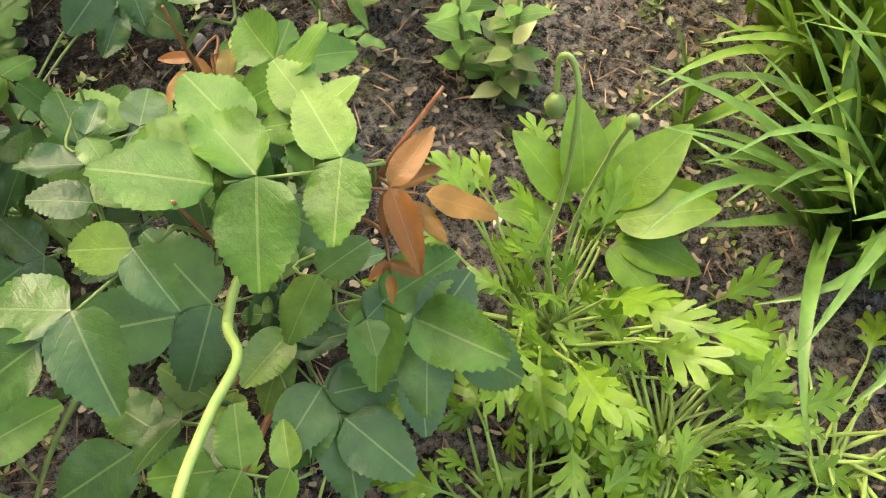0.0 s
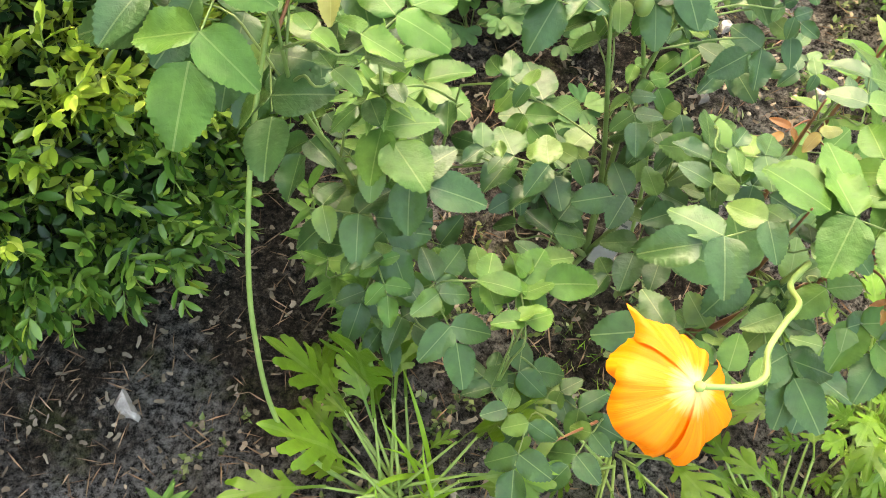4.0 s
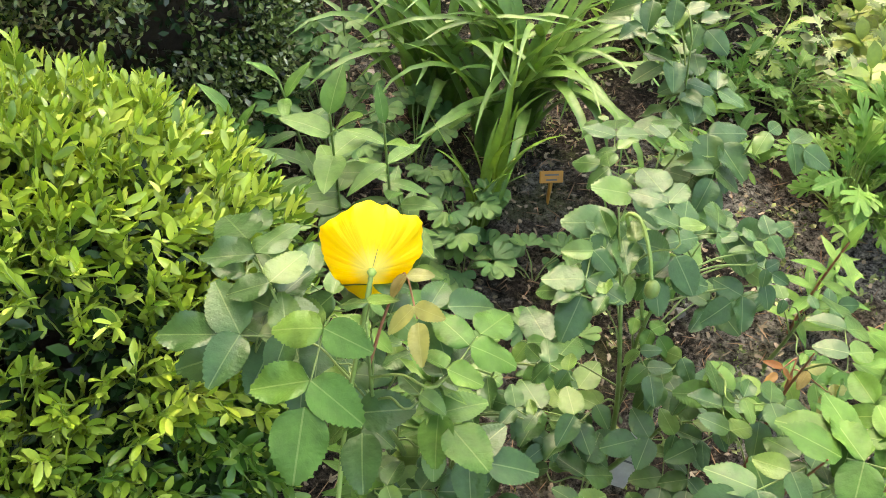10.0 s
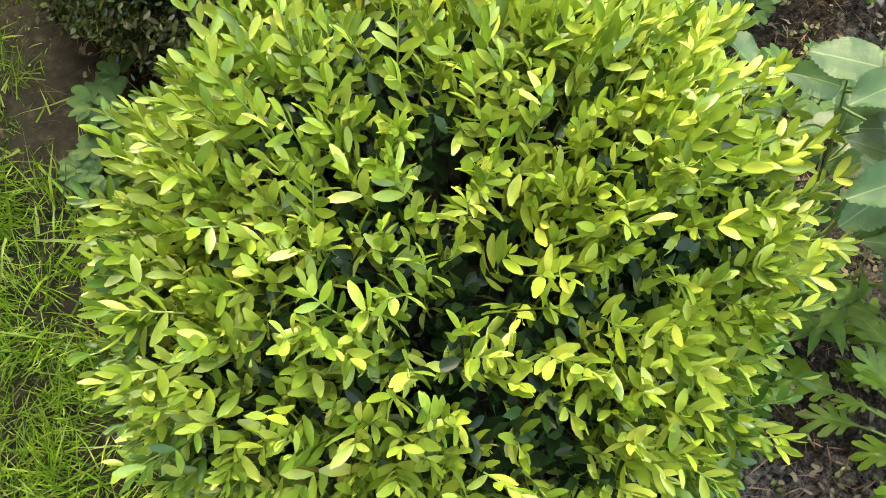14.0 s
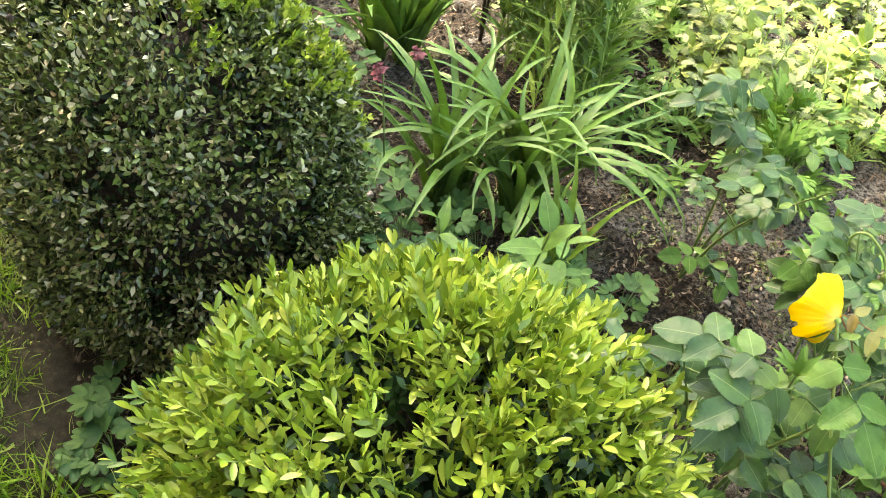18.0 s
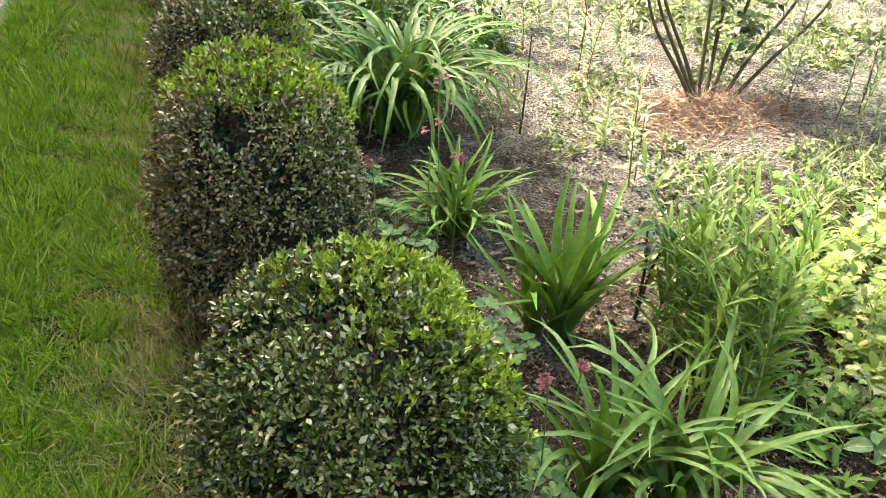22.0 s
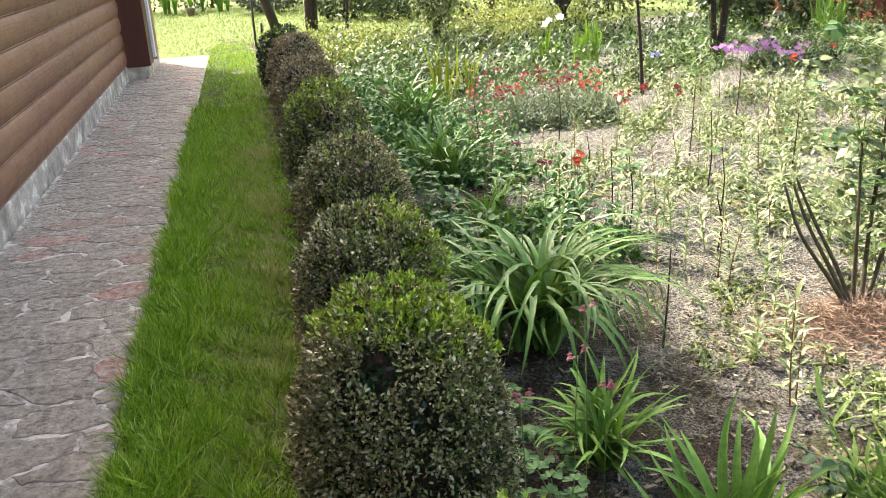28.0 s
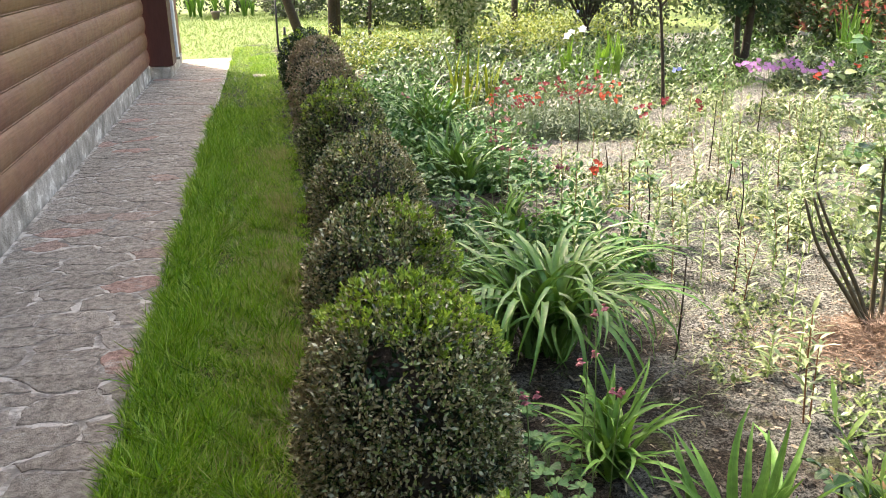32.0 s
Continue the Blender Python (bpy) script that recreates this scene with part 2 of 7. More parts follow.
M["stem_red"] = plain_mat("reddish_stem", [(0.3, (0.16, 0.06, 0.03)), (0.7, (0.24, 0.11, 0.05))], 60, 0.5, 0.1)
M["bark"] = plain_mat("grey_brown_bark", [(0.3, (0.07, 0.055, 0.04)), (0.7, (0.16, 0.13, 0.10))], 40, 0.85, 0.6, 0.006)
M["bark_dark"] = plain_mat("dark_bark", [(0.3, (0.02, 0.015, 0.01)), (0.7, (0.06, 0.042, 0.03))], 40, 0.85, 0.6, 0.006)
M["rosewood"] = plain_mat("rose_cane_bark", [(0.3, (0.045, 0.038, 0.02)), (0.7, (0.10, 0.08, 0.045))], 40, 0.7, 0.4, 0.003)


def petal_mat(name, inner, outer, trans=0.35, deep=None):
    """A petal: pale rays at its foot, fine pleats along its length, a deeper tone between them."""
    m, nt, b = mat_base(name, 0.5, 0.35)
    uv = nt.nodes.new("ShaderNodeUVMap")
    sep = nt.nodes.new("ShaderNodeSeparateXYZ")
    nt.links.new(uv.outputs[0], sep.inputs[0])
    mp = nt.nodes.new("ShaderNodeMapping")
    mp.inputs["Scale"].default_value = (17, 0.8, 1)
    nt.links.new(uv.outputs[0], mp.inputs[0])
    rib = noise_tex(nt, 1.0, 4, 0.6, mp.outputs[0])
    v = math_node(nt, "ADD", sep.outputs[1], math_node(nt, "MULTIPLY", math_node(nt, "SUBTRACT", rib, 0.5), 0.35))
    col = ramp(nt, v, [(0.0, inner), (0.10, inner), (0.30, outer), (1.0, outer)])
    col = mix_col(nt, ramp(nt, rib, [(0.36, (0.6, 0.6, 0.6)), (0.62, (0, 0, 0))]), col, mix_col(nt, 1.0, col, deep or (0.92, 0.80, 0.9), "MULTIPLY"))
    nt.links.new(col, b.inputs["Base Color"])
    bump(nt, b, rib, 0.35, 0.004)
    t = nt.nodes.new("ShaderNodeBsdfTranslucent")
    nt.links.new(col, t.inputs[0])
    mx = nt.nodes.new("ShaderNodeMixShader")
    mx.inputs[0].default_value = trans
    nt.links.new(b.outputs[0], mx.inputs[1])
    nt.links.new(t.outputs[0], mx.inputs[2])
    nt.links.new(mx.outputs[0], nt.nodes["Material Output"].inputs[0])
    return m


M["petal_orange"] = petal_mat("orange_poppy_petal", (0.95, 0.80, 0.34), (0.95, 0.30, 0.006), deep=(0.98, 0.62, 0.6))
M["petal_yellow"] = petal_mat("yellow_poppy_petal", (0.85, 0.74, 0.16), (0.93, 0.66, 0.004), deep=(0.97, 0.84, 0.7))
M["petal_red"] = petal_mat("red_petal", (0.14, 0.006, 0.008), (0.17, 0.007, 0.008))
M["petal_pink"] = petal_mat("pink_petal", (0.42, 0.24, 0.24), (0.27, 0.09, 0.11))
M["petal_pale"] = petal_mat("pale_pink_petal", (0.62, 0.42, 0.40), (0.55, 0.27, 0.28))
M["petal_purple"] = petal_mat("lilac_petal", (0.5, 0.27, 0.5), (0.45, 0.22, 0.45))
M["petal_white"] = petal_mat("white_petal", (0.85, 0.85, 0.8), (0.85, 0.85, 0.82))
M["petal_blue"] = petal_mat("blue_petal", (0.25, 0.3, 0.7), (0.25, 0.3, 0.7))
M["petal_rust"] = petal_mat("orange_red_petal", (0.50, 0.12, 0.02), (0.38, 0.045, 0.012))


def soil_mat(name, c0, c1, c2, ash, dry):
    """Dark crumbly soil with ashy grey patches and a thin film of moss; a pale dry crust lies on the open, sunny part of the bed."""
    m, nt, b = mat_base(name, 0.95, 0.15)
    big = noise_tex(nt, 3.6, 7, 0.72)
    fine = noise_tex(nt, 85, 12, 0.85)
    col = ramp(nt, fine, [(0.42, c0), (0.53, c1), (0.66, c2)])
    sep = nt.nodes.new("ShaderNodeSeparateXYZ")
    nt.links.new(nt.nodes.new("ShaderNodeNewGeometry").outputs["Position"], sep.inputs[0])
    edge = math_node(nt, "MULTIPLY", math_node(nt, "MINIMUM", math_node(nt, "MAXIMUM", math_node(nt, "SUBTRACT", -0.10, sep.outputs[1]), 0.0), 0.22), 0.65)
    side = math_node(nt, "MINIMUM", math_node(nt, "SUBTRACT", sep.outputs[0], 1.78), math_node(nt, "SUBTRACT", 0.75, sep.outputs[1]))
    side = math_node(nt, "MULTIPLY", math_node(nt, "MINIMUM", math_node(nt, "MAXIMUM", side, 0.0), 0.25), 0.6)
    big = math_node(nt, "ADD", big, math_node(nt, "MAXIMUM", edge, side))
    col = mix_col(nt, ramp(nt, big, [(0.50, (0, 0, 0)), (0.62, (0.9, 0.9, 0.9))]), col, mix_col(nt, ramp(nt, fine, [(0.44, (0, 0, 0)), (0.58, (1, 1, 1))]), c0, ash))
    moss = math_node(nt, "MULTIPLY", ramp(nt, noise_tex(nt, 5.2, 6, 0.7, None, (1, 1, 0.3)), [(0.56, (0, 0, 0)), (0.66, (1, 1, 1))]), ramp(nt, fine, [(0.40, (0, 0, 0)), (0.52, (0.6, 0.6, 0.6))]))
    col = mix_col(nt, moss, col, (0.10, 0.12, 0.03))
    fx = math_node(nt, "MULTIPLY", math_node(nt, "SUBTRACT", math_node(nt, "SUBTRACT", sep.outputs[0], math_node(nt, "MULTIPLY", sep.outputs[1], 0.09)), 1.5), 1.3)
    fy = math_node(nt, "MULTIPLY", math_node(nt, "SUBTRACT", sep.outputs[1], 1.65), 1.3)
    f = math_node(nt, "ADD", math_node(nt, "MINIMUM", fx, fy), math_node(nt, "SUBTRACT", math_node(nt, "MULTIPLY", noise_tex(nt, 6, 6, 0.7), 2.4), 1.5))
    f = ramp(nt, f, [(0.0, (0, 0, 0)), (0.55, (1, 1, 1))])
    col = mix_col(nt, math_node(nt, "MULTIPLY", f, 0.88), col, mix_col(nt, ramp(nt, fine, [(0.455, (0, 0, 0)), (0.56, (1, 1, 1))]), (0.02, 0.018, 0.013), dry))
    nt.links.new(col, b.inputs["Base Color"])
    bump(nt, b, noise_tex(nt, 55, 12, 0.8), 1.0, 0.035)
    return m


M["soil"] = soil_mat("bed_soil", (0.010, 0.008, 0.006), (0.062, 0.048, 0.034), (0.29, 0.235, 0.175), (0.38, 0.36, 0.325), (0.44, 0.42, 0.365))
M["lawn_earth"] = plain_mat("lawn_earth", [(0.3, (0.012, 0.011, 0.006)), (0.55, (0.035, 0.031, 0.016)), (0.75, (0.10, 0.082, 0.045))], 60, 0.9, 0.6, 0.02)
M["lawn_ground"] = plain_mat("lawn_ground", [(0.3, (0.055, 0.085, 0.016)), (0.5, (0.10, 0.145, 0.028)), (0.7, (0.17, 0.20, 0.055))], 12, 0.95, 0.6, 0.03)
M["ground"] = plain_mat("meadow_ground", [(0.3, (0.07, 0.11, 0.025)), (0.6, (0.12, 0.18, 0.035)), (0.8, (0.17, 0.20, 0.06))], 3, 0.95, 0.5, 0.03)
M["mulch"] = plain_mat("wood_chip", [(0.3, (0.11, 0.085, 0.055)), (0.7, (0.31, 0.255, 0.18))], 30, 0.9, 0.3, island=True)
M["needle"] = plain_mat("dry_needle", [(0.3, (0.17, 0.10, 0.055)), (0.7, (0.33, 0.22, 0.13))], 30, 0.9, 0.0, island=True)
M["stone_edge"] = plain_mat("edging_stone", [(0.38, (0.07, 0.058, 0.048)), (0.5, (0.145, 0.12, 0.10)), (0.62, (0.25, 0.215, 0.185))], 26, 0.9, 1.0, 0.05, obrand=0.5)
M["mortar"] = plain_mat("path_mortar", [(0.40, (0.18, 0.158, 0.135)), (0.49, (0.32, 0.287, 0.25)), (0.58, (0.58, 0.53, 0.47))], 9, 0.9, 0.9, 0.015)


def flag_mat():
    m, nt, b = mat_base("flagstone", 0.85, 0.2)
    o = nt.nodes.new("ShaderNodeObjectInfo").outputs["Random"]
    base = ramp(nt, o, [(0, (0.32, 0.277, 0.23)), (0.4, (0.41, 0.356, 0.30)), (0.84, (0.36, 0.31, 0.257)), (0.95, (0.42, 0.295, 0.24)), (1, (0.45, 0.28, 0.228))])
    n = noise_tex(nt, 26, 11, 0.78)
    col = mix_col(nt, 0.9, base, ramp(nt, n, [(0.36, (0.35, 0.34, 0.33)), (0.5, (0.95, 0.95, 0.95)), (0.64, (1.45, 1.45, 1.42))]), "MULTIPLY")
    grit = ramp(nt, noise_tex(nt, 5.5, 12, 0.82, None, (1, 1.8, 1)), [(0.54, (0, 0, 0)), (0.60, (1, 1, 1))])
    col = mix_col(nt, math_node(nt, "MULTIPLY", grit, 0.7), col, (0.52, 0.475, 0.425))
    nt.links.new(col, b.inputs["Base Color"])
    bump(nt, b, noise_tex(nt, 16, 10, 0.75), 1.0, 0.035)
    return m


M["flag"] = flag_mat()


def log_mat():
    m, nt, b = mat_base("varnished_log_board", 0.5, 0.25)
    o = nt.nodes.new("ShaderNodeObjectInfo").outputs["Random"]
    base = ramp(nt, o, [(0, (0.22, 0.108, 0.070)), (0.5, (0.265, 0.132, 0.085)), (1, (0.30, 0.155, 0.10))])
    g = noise_tex(nt, 9, 6, 0.6, None, (6, 0.5, 6))
    col = mix_col(nt, 0.7, base, ramp(nt, g, [(0.3, (0.62, 0.6, 0.6)), (0.7, (1.3, 1.3, 1.25))]), "MULTIPLY")
    f = ramp(nt, noise_tex(nt, 1.4, 4, 0.6), [(0.45, (0, 0, 0)), (0.75, (1, 1, 1))])
    col = mix_col(nt, math_node(nt, "MULTIPLY", f, 0.5), col, (0.30, 0.19, 0.085))
    nt.links.new(col, b.inputs["Base Color"])
    nt.links.new(ramp(nt, noise_tex(nt, 12, 5), [(0.3, (0.5, 0.5, 0.5)), (0.7, (0.7, 0.7, 0.7))]), b.inputs["Roughness"])
    bump(nt, b, g, 0.25, 0.004)
    return m


M["log"] = log_mat()
M["trim_brown"] = plain_mat("dark_brown_board", [(0.3, (0.075, 0.022, 0.016)), (0.7, (0.10, 0.033, 0.025))], 8, 0.5, 0.15, stretch=(4, 4, 0.5))
M["paint_white"] = plain_mat("white_paint", [(0.3, (0.70, 0.71, 0.72)), (0.7, (0.82, 0.82, 0.82))], 8, 0.5, 0.1)
M["concrete"] = plain_mat("rough_concrete", [(0.34, (0.28, 0.245, 0.20)), (0.5, (0.48, 0.425, 0.355)), (0.57, (0.58, 0.525, 0.45)), (0.62, (0.82, 0.77, 0.69))], 6, 0.9, 0.9, 0.03)
def glass_mat():
    m, nt, b = mat_base("window_glass", 0.05, 0.5)
    b.inputs["Base Color"].default_value = (0.03, 0.035, 0.04, 1)
    nt.links.new(ramp(nt, noise_tex(nt, 3, 4), [(0.3, (0.03, 0.03, 0.03)), (0.7, (0.09, 0.09, 0.09))]), b.inputs["Roughness"])
    return m


M["glass"] = glass_mat()
M["shade_roof"] = plain_mat("roof_sheet", [(0.3, (0.10, 0.045, 0.035)), (0.7, (0.13, 0.06, 0.045))], 6, 0.5, 0.1)
M["fence"] = plain_mat("red_fence_metal", [(0.3, (0.14, 0.03, 0.022)), (0.7, (0.18, 0.042, 0.03))], 5, 0.5, 0.1)
M["slate"] = plain_mat("slate_tag", [(0.3, (0.30, 0.29, 0.26)), (0.7, (0.42, 0.40, 0.36))], 40, 0.7, 0.2)
M["amber"] = plain_mat("amber_plastic", [(0.3, (0.30, 0.14, 0.02)), (0.7, (0.42, 0.22, 0.045))], 30, 0.35, 0.05)
M["ink"] = plain_mat("pencil_mark", [(0.3, (0.08, 0.08, 0.08)), (0.7, (0.12, 0.12, 0.12))], 40, 0.7, 0)
M["black"] = plain_mat("black_plastic", [(0.3, (0.02, 0.02, 0.02)), (0.7, (0.035, 0.035, 0.035))], 20, 0.5, 0)
M["straw"] = plain_mat("dry_straw", [(0.3, (0.19, 0.115, 0.075)), (0.7, (0.36, 0.26, 0.19))], 30, 0.9, 0.0, island=True)

# ---------------------------------------------------------------- geometry helpers
from mathutils import geometry as plane_geometry

RNG = np.random.default_rng(7)


def unit(a):
    a = np.asarray(a, float)
    return a / np.maximum(np.linalg.norm(a, axis=-1, keepdims=True), 1e-9)


class Soup:
    """Triangles with one uv pair a vertex, gathered piece by piece."""

    def __init__(self):
        self.v, self.f, self.uv, self.n = [], [], [], 0

    def add(self, v, f, uv=None):
        v = np.asarray(v, float).reshape(-1, 3)
        f = np.asarray(f, int).reshape(-1, 3)
        self.v.append(v)
        self.f.append(f + self.n)
        self.uv.append(np.zeros((len(v), 2)) if uv is None else np.asarray(uv, float))
        self.n += len(v)
        return self

    def mesh(self, name, mat, smooth=True):
        me = bpy.data.meshes.new(name)
        v, f, uv = np.concatenate(self.v), np.concatenate(self.f), np.concatenate(self.uv)
        me.vertices.add(len(v))
        me.vertices.foreach_set("co", v.ravel())
        me.loops.add(f.size)
        me.loops.foreach_set("vertex_index", f.ravel())
        me.polygons.add(len(f))
        me.polygons.foreach_set("loop_start", np.arange(0, f.size, 3))
        me.polygons.foreach_set("use_smooth", np.full(len(f), smooth))
        lay = me.uv_layers.new(name="UVMap")
        lay.data.foreach_set("uv", uv[f.ravel()].ravel())
        me.update(calc_edges=True)
        me.materials.append(mat)
        return me


def part(name, soup, mat, parent, label="", smooth=True, kind=""):
    me = soup if isinstance(soup, bpy.types.Mesh) else soup.mesh(name, mat, smooth)
    ob = new(name, me)
    ob.parent = parent
    return tagged(ob, label, kind=kind)


def thing(name, x, y, z, label, category, group="", kind="", rz=0.0):
    ob = new(name)
    ob.empty_display_size = 0.05
    ob.matrix_world = pose(x, y, z, 0, 0, rz)
    return tagged(ob, label, category, group, kind)


def fan(n):
    return [(0, i, i + 1) for i in range(1, n - 1)]


def blade(outline, fold=0.12, droop=0.10, cup=0.0):
    """A leaf along +y from (0,0,0) to (0,1,0); outline: half widths at even steps. Three verts a step: left, rib, right."""
    n = len(outline)
    v, uv, f = [], [], []
    for i, w in enumerate(outline):
        t = i / (n - 1)
        zc = -droop * t * t
        for s in (-1, 0, 1):
            v.append((s * w, t, zc + abs(s) * w * fold * 2 + cup * t * (1 - t)))
            uv.append((0.5 + s * 0.5 * w / max(outline), t))
    for i in range(n - 1):
        a = i * 3
        for k in (0, 1):
            f += [(a + k, a + k + 1, a + k + 4), (a + k, a + k + 4, a + k + 3)]
    return np.array(v), np.array(f), np.array(uv)


def toothed(n=33, width=0.36, teeth=0.016, fold=0.1, droop=0.12, puff=0.03, wave=0.0):
    """A rose leaflet: egg-shaped with a short point, saw-edged, quilted between its side veins."""
    ws = []
    for i in range(n):
        t = i / (n - 1)
        w = width * 2.32 * t ** 0.5 * (1 - t) ** 0.74 * (1 - 0.10 * t)
        ws.append(max(0.004, w + (teeth if i % 2 else -teeth * 0.6)) if 0 < i < n - 1 else 0.006)
    cols = (-1, -0.5, 0, 0.5, 1)
    v, uv, f = [], [], []
    for i, w in enumerate(ws):
        t = i / (n - 1)
        for s in cols:
            z = -droop * t * t + fold * 2 * w * abs(s) ** 1.5 + puff * math.sin(math.pi * min(1, abs(s) * 1.1)) * w / width
            z += wave * s * s * math.sin(t * 11 + s * 1.3)
            z += 0.0045 * math.sin((t - 0.35 * abs(s)) * 44.0) * abs(s) * (1 - 0.5 * abs(s))
            v.append((s * w, t + 0.055 * (abs(s) - 0.5) * (i % 2), z))
            uv.append((0.5 + s * 0.5 * w / width, t))
    k = len(cols)
    for i in range(n - 1):
        for c in range(k - 1):
            a = i * k + c
            f += [(a, a + 1, a + k + 1), (a, a + k + 1, a + k)]
    return np.array(v), np.array(f), np.array(uv)


SHOOT_LEAF = blade((0.03, 0.125, 0.17, 0.155, 0.05), 0.18, 0.14)
SMALL_LEAF = (np.array([(0, 0, 0), (-0.27, 0.45, 0.05), (0, 1, -0.05), (0.27, 0.45, 0.05), (0, 0.5, -0.02)]),
              np.array([(0, 4, 1), (1, 4, 2), (0, 3, 4), (4, 3, 2)]), np.array([(0.5, 0), (0, 0.5), (0.5, 1), (1, 0.5), (0.5, 0.5)]))
ROUND_LEAF = (np.array([(0, 0, 0), (-0.2, 0.25, 0.03), (-0.24, 0.62, 0.04), (0, 1, -0.06), (0.24, 0.62, 0.04), (0.2, 0.25, 0.03), (0, 0.5, -0.03)]),
              np.array([(0, 6, 1), (1, 6, 2), (2, 6, 3), (3, 6, 4), (4, 6, 5), (5, 6, 0)]), np.array([(0.5, 0), (0.1, 0.25), (0, 0.6), (0.5, 1), (1, 0.6), (0.9, 0.25), (0.5, 0.5)]))
BOX_OVAL = (ROUND_LEAF[0] * (0.95, 1, 1.6), ROUND_LEAF[1], ROUND_LEAF[2])
CHIP = (np.array([(0, 0, 0), (-0.3, 0.15, 0.03), (-0.22, 0.6, 0.05), (-0.35, 0.85, 0.0), (0.1, 1, 0.04), (0.32, 0.7, -0.02), (0.2, 0.3, 0.04)]), np.array([(0, 6, 1), (1, 6, 2), (2, 6, 5), (2, 5, 4), (2, 4, 3)]), np.zeros((7, 2)))
NARROW = (SMALL_LEAF[0] * (0.5, 1, 1), SMALL_LEAF[1], SMALL_LEAF[2])
ROSE_LEAVES = [toothed(27, w, 0.012, f, d, 0.03, 0.012 * k) for k, (w, f, d) in enumerate(((0.37, 0.08, 0.12), (0.35, 0.16, 0.22), (0.39, 0.04, 0.05), (0.36, -0.06, 0.18), (0.34, 0.22, 0.02)))]
LANCE = blade((0.03, 0.10, 0.14, 0.14, 0.11, 0.06, 0.004), 0.16, 0.22)
OVAL_FINE = blade([0.03 + 0.25 * math.sin(math.pi * (i / 15) ** 0.8) ** 0.85 * (1 - 0.15 * i / 15) if 0 < i < 15 else 0.012 for i in range(16)], 0.1, 0.25)
LANCE_FINE = blade([0.16 * math.sin(math.pi * (i / 15) ** 0.8) ** 0.9 + 0.004 for i in range(16)], 0.14, 0.3)
OVAL = blade((0.03, 0.2, 0.28, 0.28, 0.2, 0.1, 0.004), 0.1, 0.2)
FAR_ROSE = blade((0.03, 0.29, 0.37, 0.34, 0.24, 0.12, 0.006), 0.1, 0.15)
GRASS = (np.array([(-0.03, 0, 0), (0.03, 0, 0), (-0.026, 0.5, -0.06), (0.026, 0.5, -0.06), (0, 1, -0.28)]),
         np.array([(0, 1, 3), (0, 3, 2), (2, 3, 4)]), np.array([(0, 0), (1, 0), (0, 0.5), (1, 0.5), (0.5, 1)]))


def lobed_leaf(seed):
    """A poppy leaf: one blade cut deep into blunt, again-notched lobes on each side of the rib."""
    rng = np.random.default_rng(seed)

    def side(sg):
        out = [(0.016, 0.0), (0.020, 0.30)]
        for y, ang, ln, w in ((0.40, 60, 0.19, 0.062), (0.54, 48, 0.33, 0.088), (0.69, 30, 0.32, 0.085)):
            a = radians(ang + rng.normal(0, 5))
            ln *= rng.uniform(0.8, 1.15)
            d, n = np.array((math.sin(a), math.cos(a))), np.array((-math.cos(a), math.sin(a)))
            p = np.array((0.044, y + rng.normal(0, 0.012)))
            for t, k in ((0.1, -0.6), (0.5, -0.68), (0.74, -0.85), (0.82, -0.5), (0.96, -0.36), (1.0, 0.05), (0.93, 0.38), (0.78, 0.45), (0.55, 0.62), (0.2, 0.6)):
                out.append(tuple(p + d * ln * t + n * w * k))
        out += [(0.045, 0.84), (0.070, 0.91), (0.066, 0.97)]
        return [(x * sg, y) for x, y in out]

    pts = side(1) + [(0.03, 1.04), (0.0, 1.07), (-0.035, 1.03)] + side(-1)[::-1]
    m = len(pts)
    inner = [(0.0, y) for y in np.arange(0.1, 1.0, 0.09)] + [(sx * 0.02, y) for sx in (-1, 1) for y in np.arange(0.32, 0.8, 0.08)]
    got = plane_geometry.delaunay_2d_cdt([Vector(p) for p in pts + inner], [(i, (i + 1) % m) for i in range(m)], [], 1, 1e-5)
    q = np.array([(p.x, p.y) for p in got[0]])
    z = -0.30 * q[:, 1] ** 2 + 0.25 * np.abs(q[:, 0]) - 0.9 * q[:, 0] ** 2 + 0.02 * np.sin(q[:, 0] * 17 + seed) * np.cos(q[:, 1] * 13)
    f = [t for t in got[2] if len(t) == 3]
    return np.stack([q[:, 0], q[:, 1], z], -1), np.array(f), np.stack([0.5 + q[:, 0], q[:, 1]], -1)


def lobed_round(lobes=3):
    """A columbine leaflet: fan-shaped with rounded lobes."""
    pts, uv = [(0, 0, 0)], [(0.5, 0)]
    k = 25
    for i in range(k):
        a = -70 + 140 * i / (k - 1)
        r = 0.66 + 0.34 * abs(math.sin(math.pi * lobes * i / (k - 1))) ** 0.6
        x, y = r * math.sin(radians(a)), r * math.cos(radians(a))
        pts.append((x * 0.8, y, 0.05 * math.sin(i * 0.8) - 0.1 * y * y + 0.08))
        uv.append((0.5 + x * 0.5, y))
    return np.array(pts), np.array([(0, i + 1, i) for i in range(1, k)]), np.array(uv)


LOBES = [lobed_leaf(k) for k in range(5)]
FANLEAF = lobed_round()


